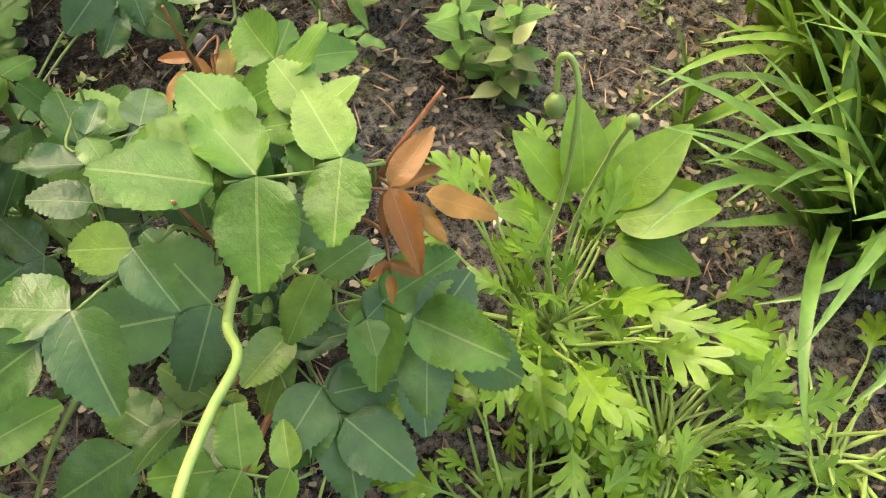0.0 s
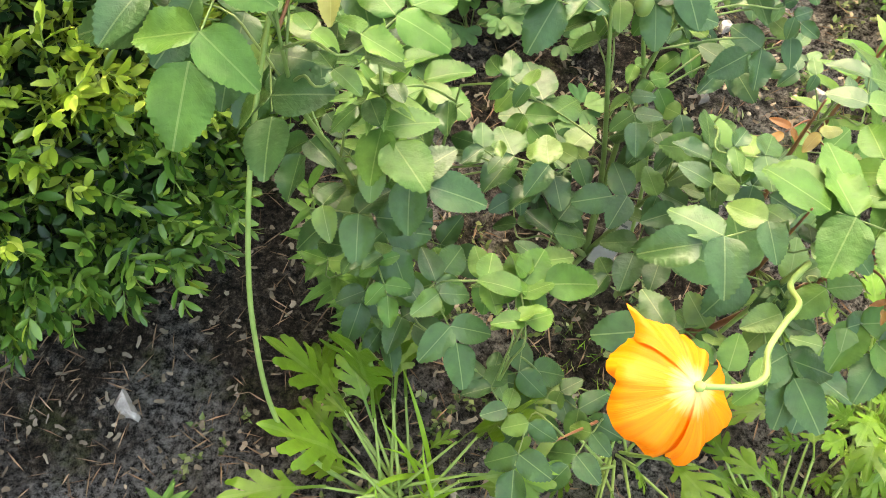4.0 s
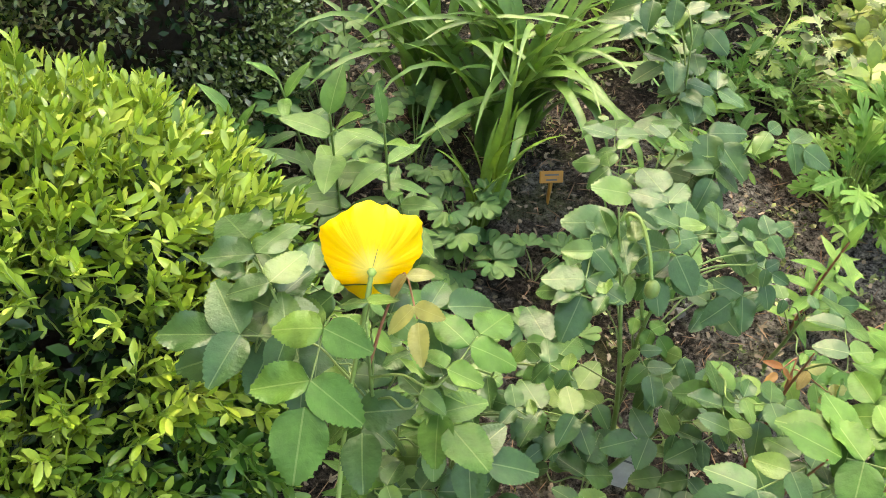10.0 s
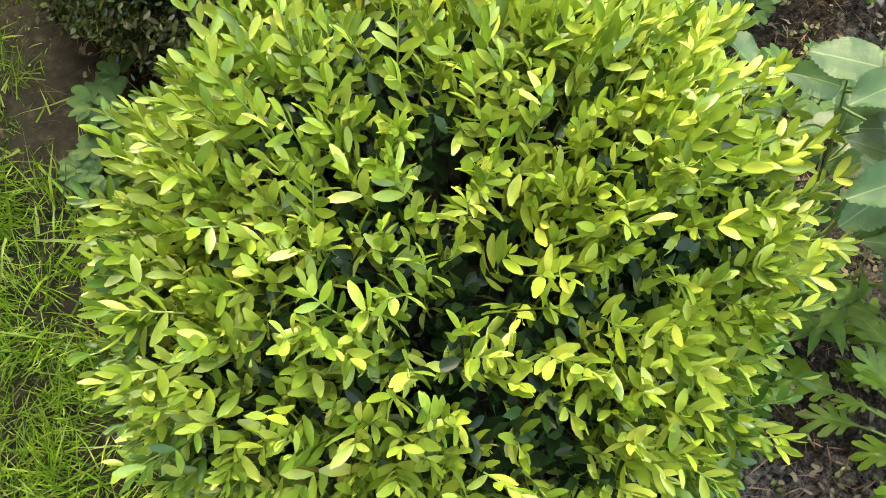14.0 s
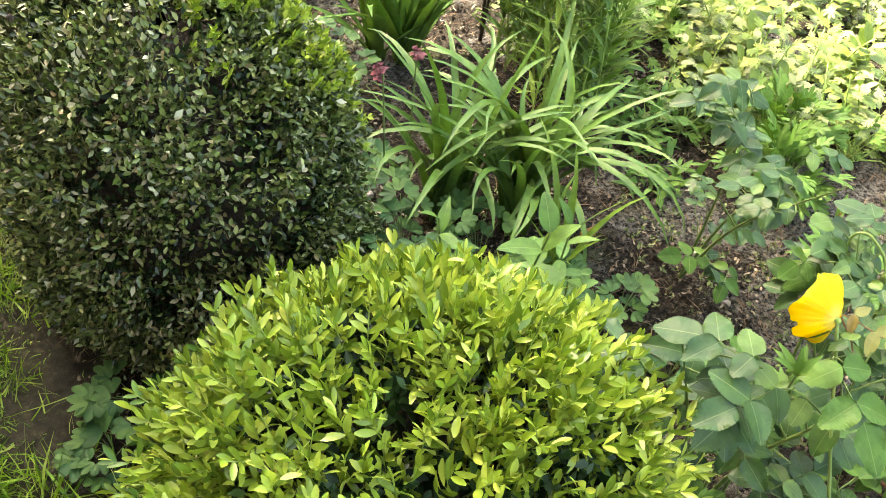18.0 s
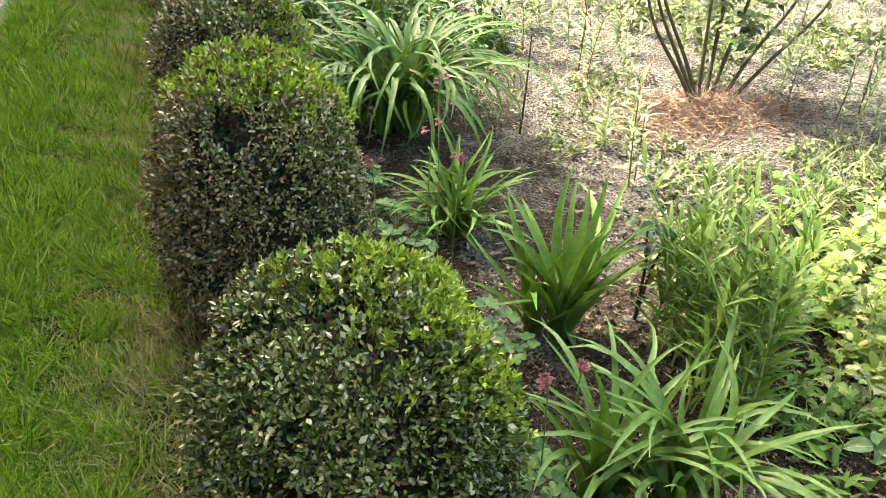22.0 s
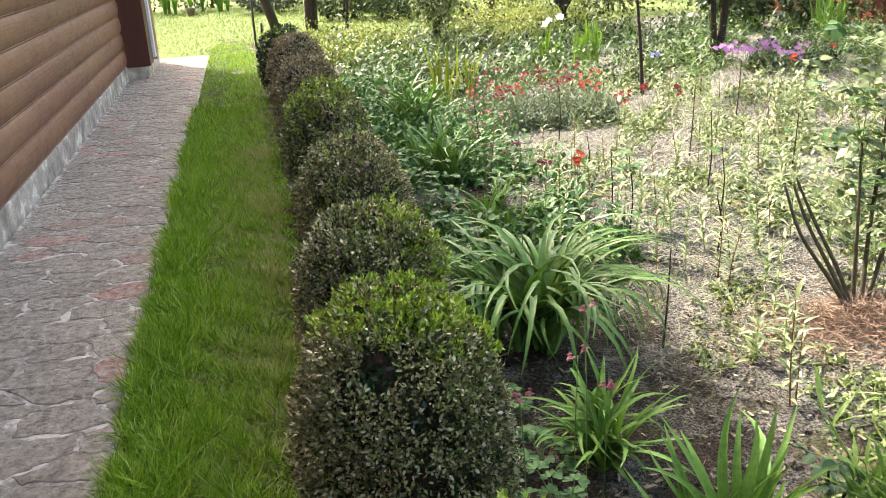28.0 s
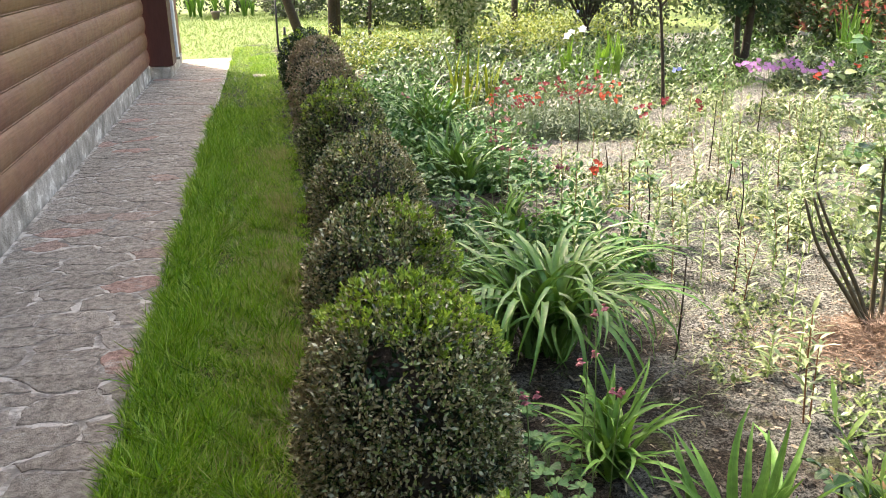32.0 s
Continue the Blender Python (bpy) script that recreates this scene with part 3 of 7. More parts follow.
def scatter(soup, temp, pos, along, normal, size):
    """Many copies of a leaf: pos (n,3), along its length, its upper side, size (n,) or (n,3)."""
    tv, tf, tuv = temp
    pos = np.asarray(pos, float).reshape(-1, 3)
    n = len(pos)
    if not n:
        return soup
    y = unit(np.broadcast_to(np.asarray(along, float), (n, 3)))
    z = np.broadcast_to(np.asarray(normal, float), (n, 3))
    x = unit(np.cross(y, z) + 1e-6)
    z = np.cross(x, y)
    s = np.asarray(size, float)
    s = np.broadcast_to(s[..., None] if s.ndim < 2 else s, (n, 3))
    loc = tv[None] * s[:, None]
    v = pos[:, None] + loc[..., :1] * x[:, None] + loc[..., 1:2] * y[:, None] + loc[..., 2:] * z[:, None]
    k = len(tv)
    f = tf[None] + (np.arange(n) * k)[:, None, None]
    return soup.add(v.reshape(-1, 3), f.reshape(-1, 3), np.tile(tuv, (n, 1)))


def tube(soup, pts, radii, k=6, cap=True):
    """A round stem along pts."""
    p = np.asarray(pts, float)
    r = np.broadcast_to(np.asarray(radii, float), (len(p),))
    d = unit(np.gradient(p, axis=0))
    ref = np.array((0.31, 0.95, 0.1))
    a = unit(np.cross(d, ref))
    b = np.cross(d, a)
    ang = np.arange(k) * 2 * math.pi / k
    ring = p[:, None] + r[:, None, None] * (np.cos(ang)[None, :, None] * a[:, None] + np.sin(ang)[None, :, None] * b[:, None])
    f = []
    for i in range(len(p) - 1):
        for j in range(k):
            q = (i * k + j, i * k + (j + 1) % k, (i + 1) * k + (j + 1) % k, (i + 1) * k + j)
            f += [(q[0], q[1], q[2]), (q[0], q[2], q[3])]
    v = ring.reshape(-1, 3)
    if cap:
        v = np.concatenate([v, p[-1:] + d[-1:] * r[-1] * 0.5])
        t = (len(p) - 1) * k
        f += [(t + j, t + (j + 1) % k, len(v) - 1) for j in range(k)]
    uv = np.stack([np.zeros(len(v)), np.linspace(0, 1, len(v))], -1)
    return soup.add(v, f, uv)


def spline(pts, n=12):
    """A smooth line through the given points."""
    p = np.asarray(pts, float)
    p = np.concatenate([2 * p[:1] - p[1:2], p, 2 * p[-1:] - p[-2:-1]])
    out = []
    m = len(p) - 3
    for i in range(m):
        for t in np.linspace(0, 1, n, endpoint=(i == m - 1)):
            a, b, c, d = p[i:i + 4]
            out.append(0.5 * (2 * b + (c - a) * t + (2 * a - 5 * b + 4 * c - d) * t * t + (3 * b - a - 3 * c + d) * t ** 3))
    return np.array(out)


def box_mesh(name, sx, sy, sz, mat, bevel=0.004):
    bm = bmesh.new()
    bmesh.ops.create_cube(bm, size=1)
    bmesh.ops.scale(bm, vec=(sx, sy, sz), verts=bm.verts)
    if bevel:
        bmesh.ops.bevel(bm, geom=list(bm.edges), offset=bevel, segments=1, affect="EDGES")
    me = bpy.data.meshes.new(name)
    bm.to_mesh(me)
    bm.free()
    me.materials.append(mat)
    return me


def slab(name, poly, z0, z1, mat, bevel=0.006, jitter=0.0, rng=None):
    """An upright prism over a polygon, its top edge softened."""
    poly = np.asarray(poly, float)
    n = len(poly)
    c = poly.mean(0)
    inner = c + (poly - c) * (1 - bevel / np.maximum(np.linalg.norm(poly - c, axis=1, keepdims=True), 0.02))
    tz = np.full(n, z1) if rng is None else z1 + rng.uniform(-jitter, jitter, n)
    v = [(*p, z0) for p in poly] + [(*p, t - bevel * 0.8) for p, t in zip(poly, tz)] + [(*p, t) for p, t in zip(inner, tz)] + [(*c, float(tz.mean()))]
    f = []
    for i in range(n):
        j = (i + 1) % n
        f += [(i, j, n + j), (i, n + j, n + i), (n + i, n + j, 2 * n + j), (n + i, 2 * n + j, 2 * n + i), (2 * n + i, 2 * n + j, 3 * n)]
    return Soup().add(v, f).mesh(name, mat, False)

# ---------------------------------------------------------------- ground, lawn, bed, path, house
def sheet(name, x0, x1, y0, y1, nx, ny, height, mat, label, kind="structure"):
    xs, ys = np.linspace(x0, x1, nx), np.linspace(y0, y1, ny)
    gx, gy = np.meshgrid(xs, ys)
    gz = height(gx, gy)
    idx = np.arange(nx * ny).reshape(ny, nx)
    a, b, c, d = idx[:-1, :-1].ravel(), idx[:-1, 1:].ravel(), idx[1:, 1:].ravel(), idx[1:, :-1].ravel()
    me = Soup().add(np.stack([gx.ravel(), gy.ravel(), gz.ravel()], -1), np.concatenate([np.stack([a, b, c], -1), np.stack([a, c, d], -1)])).mesh(name, mat)
    return tagged(new(name, me), label, name, kind=kind)


def bumps(x, y, amp, seed=0.0):
    return amp * (np.sin(x * 7.1 + seed) * np.cos(y * 5.3 - seed) + 0.6 * np.sin(x * 17.3 - y * 13.1 + seed) + 0.4 * np.sin(x * 41 + y * 29) + 0.3 * np.cos(x * 83 - y * 67))


def bed_z(x, y):
    return 0.0 + bumps(x, y, 0.006)


sheet("ground", -400, 400, -400, 400, 60, 60, lambda x, y: 0 * x - 0.06, M["ground"], "rough green meadow ground reaching to the horizon")
sheet("bed_soil", 0.66, 10.5, -0.46, 14.5, 160, 230, bed_z, M["soil"], "dark loose flower bed soil with pale grit and bark bits")
sheet("lawn", -0.02, 0.70, -2.6, 15.4, 20, 300, lambda x, y: bumps(x, y, 0.004, 2) - 0.012, M["lawn_earth"], "trodden earth under the narrow lawn strip")
sheet("lawn_back", -8, 14, 13.5, 34, 40, 40, lambda x, y: bumps(x, y, 0.006, 1) - 0.012, M["lawn_ground"], "sunlit back lawn behind the flower bed")
sheet("front_soil", 0.56, 4.0, -2.6, -0.44, 60, 60, lambda x, y: bumps(x, y, 0.005, 3) - 0.02, M["soil"], "bare trodden soil in front of the edging stones")

# path of broken flagstones
PATH_X0, PATH_X1, PATH_Y0, PATH_Y1 = -0.90, 0.0, -2.6, 13.5
path = tagged(new("path", slab("mortar_bed", [(PATH_X0 - 0.02, PATH_Y0), (PATH_X1, PATH_Y0), (PATH_X1, PATH_Y1), (PATH_X0 - 0.02, PATH_Y1)], -0.08, 0.0, M["mortar"])),
              "garden path of grey and reddish broken flagstones in pale mortar", "path", kind="structure")


def clip_poly(poly, px, py, nx, ny):
    out = []
    for i in range(len(poly)):
        a, b = poly[i], poly[(i + 1) % len(poly)]
        da, db = (a[0] - px) * nx + (a[1] - py) * ny, (b[0] - px) * nx + (b[1] - py) * ny
        if da <= 0:
            out.append(a)
        if da * db < 0:
            t = da / (da - db)
            out.append((a[0] + (b[0] - a[0]) * t, a[1] + (b[1] - a[1]) * t))
    return out


STONES_Y0 = 1.2


def paving(rng):
    sx, sy = 0.30, 0.13
    seeds = []
    for j in range(int((PATH_Y1 - STONES_Y0) / sy)):
        for i in range(3):
            seeds.append((PATH_X0 + (i + 0.5 + (0.25 if j % 2 else -0.2)) * sx + rng.uniform(-0.14, 0.14), STONES_Y0 + (j + 0.5) * sy + rng.uniform(-0.075, 0.075)))
    seeds = np.array(seeds)
    for s in seeds:
        poly = [(PATH_X0 + 0.005, STONES_Y0), (PATH_X1 - rng.uniform(0.0, 0.03), STONES_Y0), (PATH_X1 - rng.uniform(0.0, 0.03), PATH_Y1), (PATH_X0 + 0.005, PATH_Y1)]
        d = np.hypot((seeds[:, 0] - s[0]) * 0.75, seeds[:, 1] - s[1])
        for o in seeds[(d > 0) & (d < 0.6)]:
            # a squeezed distance gives stones wider than deep
            ax, ay = (o[0] - s[0]) * 0.40, o[1] - s[1]
            poly = clip_poly(poly, (s[0] + o[0]) / 2, (s[1] + o[1]) / 2, ax, ay)
            if len(poly) < 3:
                break
        if len(poly) >= 3:
            p = np.array(poly)
            c = p.mean(0)
            r = np.linalg.norm(p - c, axis=1, keepdims=True)
            p = c + (p - c) * np.maximum(0.3, 1 - rng.uniform(0.004, 0.022, (len(p), 1)) / np.maximum(r, 0.02))
            # break the edges up
            q = []
            for i in range(len(p)):
                a, b = p[i], p[(i + 1) % len(p)]
                k = max(1, int(np.linalg.norm(b - a) / 0.03))
                for j in range(k):
                    q.append(a + (b - a) * j / k + rng.uniform(-0.014, 0.014, 2))
            ob = new("flagstone", slab("flagstone", q, -0.01, 0.003 + rng.uniform(-0.0015, 0.003), M["flag"], 0.004, 0.0015, rng))
            ob.parent = path
    return len(seeds)


paving(np.random.default_rng(11))

# house: a long log-board wall on a concrete base; the unseen upper part, two storeys in the nearer half, is added to
# shade the bed
HX, HY0, HY1, HSTEP, BASE_H, COURSE = -0.93, -3.0, 11.5, 5.6, 0.17, 0.205
house = thing("house", HX - 3, 5, 0, "long house clad in brown half-log boards on a grey concrete base", "house")


def hpart(name, sx, sy, sz, x, y, z, mat, parent=None, label="", bevel=0.004):
    ob = new(name, box_mesh(name, sx, sy, sz, mat, bevel))
    ob.parent = parent or house
    ob.matrix_world = pose(x, y, z)
    if label:
        ob["label"] = label
    return ob


bpy.context.view_layer.update()
hpart("wall", 6.0, HSTEP - HY0, 5.65, HX - 3.14, (HSTEP + HY0) / 2, BASE_H + 2.825, M["log"], label="inner wall of the nearer half, raised out of view to cast shade")
hpart("wall", 6.0, HY1 - HSTEP, 4.7, HX - 3.14, (HSTEP + HY1) / 2, BASE_H + 2.35, M["log"], label="inner wall of the farther half, raised out of view to cast shade")
hpart("foundation", 6.1, HY1 - HY0, BASE_H + 0.1, HX - 3.05, (HY0 + HY1) / 2, (BASE_H - 0.1) / 2, M["concrete"], label="rough grey concrete base")
# unseen roofs, added at heights that set the shadow's edge on the bed
hpart("shade_roof", 7.2, HSTEP - HY0 + 0.3, 0.18, HX - 3.1, (HSTEP + HY0) / 2, BASE_H + 5.75, M["shade_roof"])
hpart("shade_roof", 7.2, HY1 - HSTEP + 0.5, 0.18, HX - 3.1, (HSTEP + HY1) / 2 + 0.2, BASE_H + 4.8, M["shade_roof"])


def log_board(length):
    """A half-round board 0.205 m high along y, with a groove at its lower edge."""
    prof = [(-0.06, 0.0), (-0.012, 0.0), (-0.008, 0.008)]
    for i in range(9):
        a = -60 + 120 * i / 8
        prof.append((-0.012 + 0.022 * (math.cos(radians(a)) - 0.5) * 2, 0.012 + (math.sin(radians(a)) / math.sin(radians(60)) * 0.5 + 0.5) * (COURSE - 0.016)))
    prof += [(-0.012, COURSE - 0.002), (-0.06, COURSE - 0.002)]
    n = len(prof)
    v = [(x, y, z) for y in (0, length) for x, z in prof]
    f = []
    for i in range(n - 1):
        f += [(i, i + 1, n + i + 1), (i, n + i + 1, n + i)]
    f += [(0, j + 1, j) for j in range(1, n - 1)] + [(n, n + j, n + j + 1) for j in range(1, n - 1)]
    return Soup().add(v, f).mesh("log_board", M["log"], False)


BOARDS = {}
rb = np.random.default_rng(5)
for c in range(18):
    y = HY0 + rb.uniform(-1.5, 0)
    while y < HY1:
        length = float(rb.choice([2.4, 3.0, 3.6]))
        a, b = max(y, HY0), min(y + length - 0.004, HY1 - 0.02)
        if b - a > 0.1:
            key = round(b - a, 2)
            if key not in BOARDS:
                BOARDS[key] = log_board(key)
            ob = new("log_board", BOARDS[key])
            ob.parent = house
            ob.matrix_world = pose(HX + 0.0, a, BASE_H + c * COURSE)
        y += length
hpart("corner_board", 0.31, 0.42, 3.9, HX + 0.135, HY1 + 0.21, 0.16 + 1.95, M["trim_brown"], label="dark red-brown boxed corner")
hpart("foundation", 0.30, 1.6, 0.2, HX + 0.10, HY1 + 0.82, 0.05, M["concrete"], label="rough grey concrete base")
hpart("wall", 0.30, 1.2, 3.9, HX + 0.10, HY1 + 1.02, 0.16 + 1.95, M["log"], label="brown wall beyond the boxed corner")
hpart("door_frame", 0.06, 0.14, 2.3, HX + 0.29, HY1 + 0.52, 0.20 + 1.15, M["paint_white"], label="white door frame beyond the corner")
hpart("drip_sill", 0.08, 0.16, 0.03, HX + 0.30, HY1 + 0.52, 0.20, M["concrete"])
wnd = hpart("window", 0.012, 1.66, 1.11, HX + 0.03, 8.20, 1.42 + 0.62, M["glass"], label="window pane in a white frame", bevel=0)
for sy, sz, y, z in ((1.8, 0.07, 8.20, 1.455), (1.8, 0.07, 8.20, 2.63), (0.07, 1.105, 7.335, 2.0425), (0.07, 1.105, 9.065, 2.0425), (0.06, 1.105, 8.20, 2.0425)):
    hpart("window_frame", 0.06, sy, sz, HX + 0.05, y, z, M["paint_white"], wnd, "white window frame")
hpart("window_sill", 0.12, 1.9, 0.035, HX + 0.09, 8.20, 1.415, M["paint_white"], wnd, "white window sill")

# edging stones along the bed's front: where each begins and ends, and its back edge
rs = np.random.default_rng(3)
for x0, x1, yb in ((0.86, 1.12, -0.36), (1.15, 1.46, -0.352), (1.575, 1.745, -0.385), (1.80, 1.905, -0.365), (1.945, 2.13, -0.385), (2.17, 2.40, -0.395), (2.44, 2.66, -0.40), (2.70, 2.95, -0.40), (2.98, 3.25, -0.41)):
    poly = []
    for px, py in ((x0, -0.56), (x0 * 0.5 + x1 * 0.5, -0.58), (x1, -0.56), (x1 + 0.01, -0.48), (x1 - 0.01, yb - 0.05), (x1 - 0.035, yb - 0.005), (x0 * 0.4 + x1 * 0.6, yb + 0.008), (x0 * 0.7 + x1 * 0.3, yb), (x0 + 0.03, yb - 0.012), (x0 - 0.005, yb - 0.06), (x0 - 0.008, -0.48)):
        poly.append((px + rs.uniform(-0.012, 0.012), py + rs.uniform(-0.010, 0.010)))
    st = new("edging_stone", slab("edging_stone", poly, -0.05, 0.028 + rs.uniform(-0.008, 0.008), M["stone_edge"], 0.010, 0.005, rs))
    tagged(st, "flat brown-grey edging stone set along the bed", "stone", "edging stones")

# ---------------------------------------------------------------- plants
def sphere_dirs(rng, n, low=-0.55):
    z = rng.uniform(low, 1, n)
    a = rng.uniform(0, 2 * math.pi, n)
    r = np.sqrt(1 - z * z)
    return np.stack([r * np.cos(a), r * np.sin(a), z], -1)


def lumpy(d, seed, amt=0.045):
    return 1 + amt * (np.sin(d[:, 0] * 5 + seed) * np.cos(d[:, 1] * 6 - seed) + 0.7 * np.sin(d[:, 2] * 8 + d[:, 0] * 7 + seed * 2) + 0.5 * np.sin(d[:, 1] * 15 + seed) * np.sin(d[:, 2] * 13))


def boxwood(x, y, rx, ry, h, seed, old, new_frac, n_old, n_new, size_old, size_new, label, shoot=0.07, dead=0.0, boxy=0.35, group="box balls along the lawn", hole=None, n_pale=0, new_side=None, foot=0.0):
    """A clipped box ball: twigs, a shell of old leaves, young shoots standing out of it."""
    rng = np.random.default_rng(seed)
    ob = thing("boxwood_bush", x, y, 0, label, "bush", group)
    cz, rz = h * 0.5, h * 0.52

    def shape(d):
        p = np.sign(d) * np.abs(d) ** (1 - boxy * 0.45)
        p = p / np.maximum(np.linalg.norm(p, axis=1, keepdims=True) ** 0.5, 1e-6)
        p[:, :2] *= 1 + foot * np.clip(-d[:, 2:], 0, 1)
        return p * np.array((rx, ry, rz)) * lumpy(d, seed)[:, None]

    # stems and core
    s = Soup()
    for i in range(14):
        a = rng.uniform(0, 2 * math.pi)
        e = np.array((math.cos(a) * rx * 0.75, math.sin(a) * ry * 0.75, h * rng.uniform(0.45, 0.9)))
        tube(s, spline([(0.03 * math.cos(a), 0.03 * math.sin(a), -0.02), e * (0.35, 0.35, 0.45), e], 5), 0.006, 5)
    part("stem", s, M["bark"], ob)
    # inside: old leaves round a closed core, both coloured near black to paint the shade there
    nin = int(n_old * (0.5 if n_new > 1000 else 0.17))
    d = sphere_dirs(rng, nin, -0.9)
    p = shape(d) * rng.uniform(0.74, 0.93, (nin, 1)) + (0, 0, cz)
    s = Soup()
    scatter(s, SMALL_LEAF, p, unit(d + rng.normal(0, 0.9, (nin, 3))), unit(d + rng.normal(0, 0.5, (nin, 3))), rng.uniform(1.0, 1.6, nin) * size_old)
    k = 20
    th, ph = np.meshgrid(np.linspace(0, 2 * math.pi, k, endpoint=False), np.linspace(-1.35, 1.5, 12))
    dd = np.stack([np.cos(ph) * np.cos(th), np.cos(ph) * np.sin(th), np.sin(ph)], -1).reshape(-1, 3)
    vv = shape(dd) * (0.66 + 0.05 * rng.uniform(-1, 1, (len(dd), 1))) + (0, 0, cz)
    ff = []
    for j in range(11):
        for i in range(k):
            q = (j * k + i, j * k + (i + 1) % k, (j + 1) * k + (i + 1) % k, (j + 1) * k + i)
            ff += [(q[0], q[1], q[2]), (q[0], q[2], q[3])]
    part("shade_core", Soup().add(vv, ff), M["bark_dark"], ob)
    part("shaded_inner_foliage", s, M["box_old"], ob)
    # shell of old leaves: they sit in tufts with dark gaps between
    tufts = n_old // 9
    dt = sphere_dirs(rng, tufts, -0.88)
    dt = dt[np.sin(dt[:, 0] * 11 + seed) * np.sin(dt[:, 1] * 12 - seed) * np.sin(dt[:, 2] * 10 + 1) + rng.normal(0, 0.25, tufts) > -0.36]
    pt = shape(dt) * (1 - 0.09 * rng.uniform(0, 1, (len(dt), 1)) ** 1.8) * (1 + 0.006 * rng.normal(0, 1, (len(dt), 1)))
    n = len(dt) * 9
    d = np.repeat(dt, 9, axis=0)
    p = np.repeat(pt, 9, axis=0) + 0.6 * (lambda e: e - d * np.sum(e * d, axis=1, keepdims=True) * 0.6)(rng.normal(0, size_old * 1.5, (n, 3))) + (0, 0, cz)
    if hole is not None:
        keep = np.linalg.norm(p - np.array(hole[:3]), axis=1) > hole[3]
        d, p = d[keep], p[keep]
        n = len(p)
    keep = p[:, 2] > 0.02
    d, p = d[keep], p[keep]
    n = len(p)
    al = unit(d * 0.8 + rng.normal(0, 0.75, (n, 3)) + (0, 0, 0.3))
    nm = unit(d + rng.normal(0, 0.6, (n, 3)) + (0, 0, 0.4))
    brown = np.zeros(n, bool)
    if dead:
        f = 0.35 * (np.sin(d[:, 0] * 3.1 + seed) + np.cos(d[:, 1] * 3.7 + seed * 1.3) * 0.8) + rng.normal(0, 0.7, n)
        brown = f > np.quantile(f, 1 - dead)
    sz = rng.uniform(0.75, 1.25, n) * size_old
    if (~brown).any():
        part("foliage", scatter(Soup(), BOX_OVAL if n_old > 40000 or n_new > 1000 else SMALL_LEAF, p[~brown], al[~brown], nm[~brown], sz[~brown]), old, ob)
    if brown.any():
        part("scorched_foliage", scatter(Soup(), BOX_OVAL if n_old > 40000 else SMALL_LEAF, p[brown], al[brown], nm[brown], sz[brown]), M["box_brown"] if dead < 0.8 else M["box_dead"], ob, "brown scorched leaves")
    # scattered pale leaves painted in as highlights
    if n_pale:
        i = rng.choice(n, n_pale, False)
        part("sheen_leaves", scatter(Soup(), SMALL_LEAF, p[i] * 1.01, al[i], nm[i], sz[i] * 1.1), M["box_pale"], ob, "pale leaves coloured to stand in for sky sheen")
    # young shoots
    if n_new:
        d = sphere_dirs(rng, n_new * 4, -0.75 if new_frac > 0.8 else 0.1)
        w = np.ones(len(d)) if new_side is None else np.clip(d @ unit(np.array(new_side)) - 0.1, 0.005, 1) ** 2.5
        w = w * (0.45 + 0.55 * (d[:, 2] + 1) / 2)
        w = w * np.clip(0.9 + 0.7 * np.sin(d[:, 0] * 21 + seed) * np.sin(d[:, 1] * 23 - seed) + 0.4 * np.sin(d[:, 2] * 19 + d[:, 0] * 7), 0.3, 1.3)
        d = d[rng.choice(len(d), n_new, False, w / w.sum())]
        base = shape(d) * rng.uniform(0.86, 0.99, (n_new, 1)) + (0, 0, cz)
        out = unit(d + (0, 0, 0.7) + rng.normal(0, 0.36, (n_new, 3)))
        ln = rng.uniform(0.6, 1.3, n_new) * shoot
        ls, ss, lo = Soup(), Soup(), Soup()
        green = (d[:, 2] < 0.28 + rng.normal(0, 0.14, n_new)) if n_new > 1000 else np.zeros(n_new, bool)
        pairs = 6
        up = unit(np.cross(out, (0, 0, 1)) + rng.normal(0, 0.45, (n_new, 3)))
        for kk in range(pairs):
            t = (kk + 0.6) / pairs
            side = unit(up + np.cross(out, up) * rng.normal(0, 0.9, (n_new, 1)))
            for sg in (-1, 1):
                pos = base + out * (ln * t)[:, None]
                al = unit(side * sg * (1.0 - 0.45 * t) + out * (0.35 + 0.65 * t) + rng.normal(0, 0.16, (n_new, 3)))
                nm = unit(np.cross(side, out) * np.sign(np.cross(side, out)[:, 2:] + 1e-6) + out * 0.3 + rng.normal(0, 0.5, (n_new, 3)))
                lsz = size_new * rng.uniform(0.8, 1.25, n_new) * (1.05 - 0.35 * abs(t - 0.45))
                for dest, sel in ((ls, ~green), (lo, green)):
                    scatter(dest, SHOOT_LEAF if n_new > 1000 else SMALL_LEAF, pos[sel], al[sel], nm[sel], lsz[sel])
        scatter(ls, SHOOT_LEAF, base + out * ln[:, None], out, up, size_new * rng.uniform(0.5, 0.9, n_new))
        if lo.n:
            part("side_growth", lo, M["box_green"], ob, "greener shoots low on the flanks", kind="stuff")
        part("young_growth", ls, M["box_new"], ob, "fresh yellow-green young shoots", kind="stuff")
        for i in range(0, n_new, 2):
            tube(ss, [base[i] - out[i] * 0.03, base[i] + out[i] * ln[i]], (0.0012, 0.0008), 3, False)
        part("twig_growth", ss, M["stem_light"], ob, kind="stuff")
    return ob


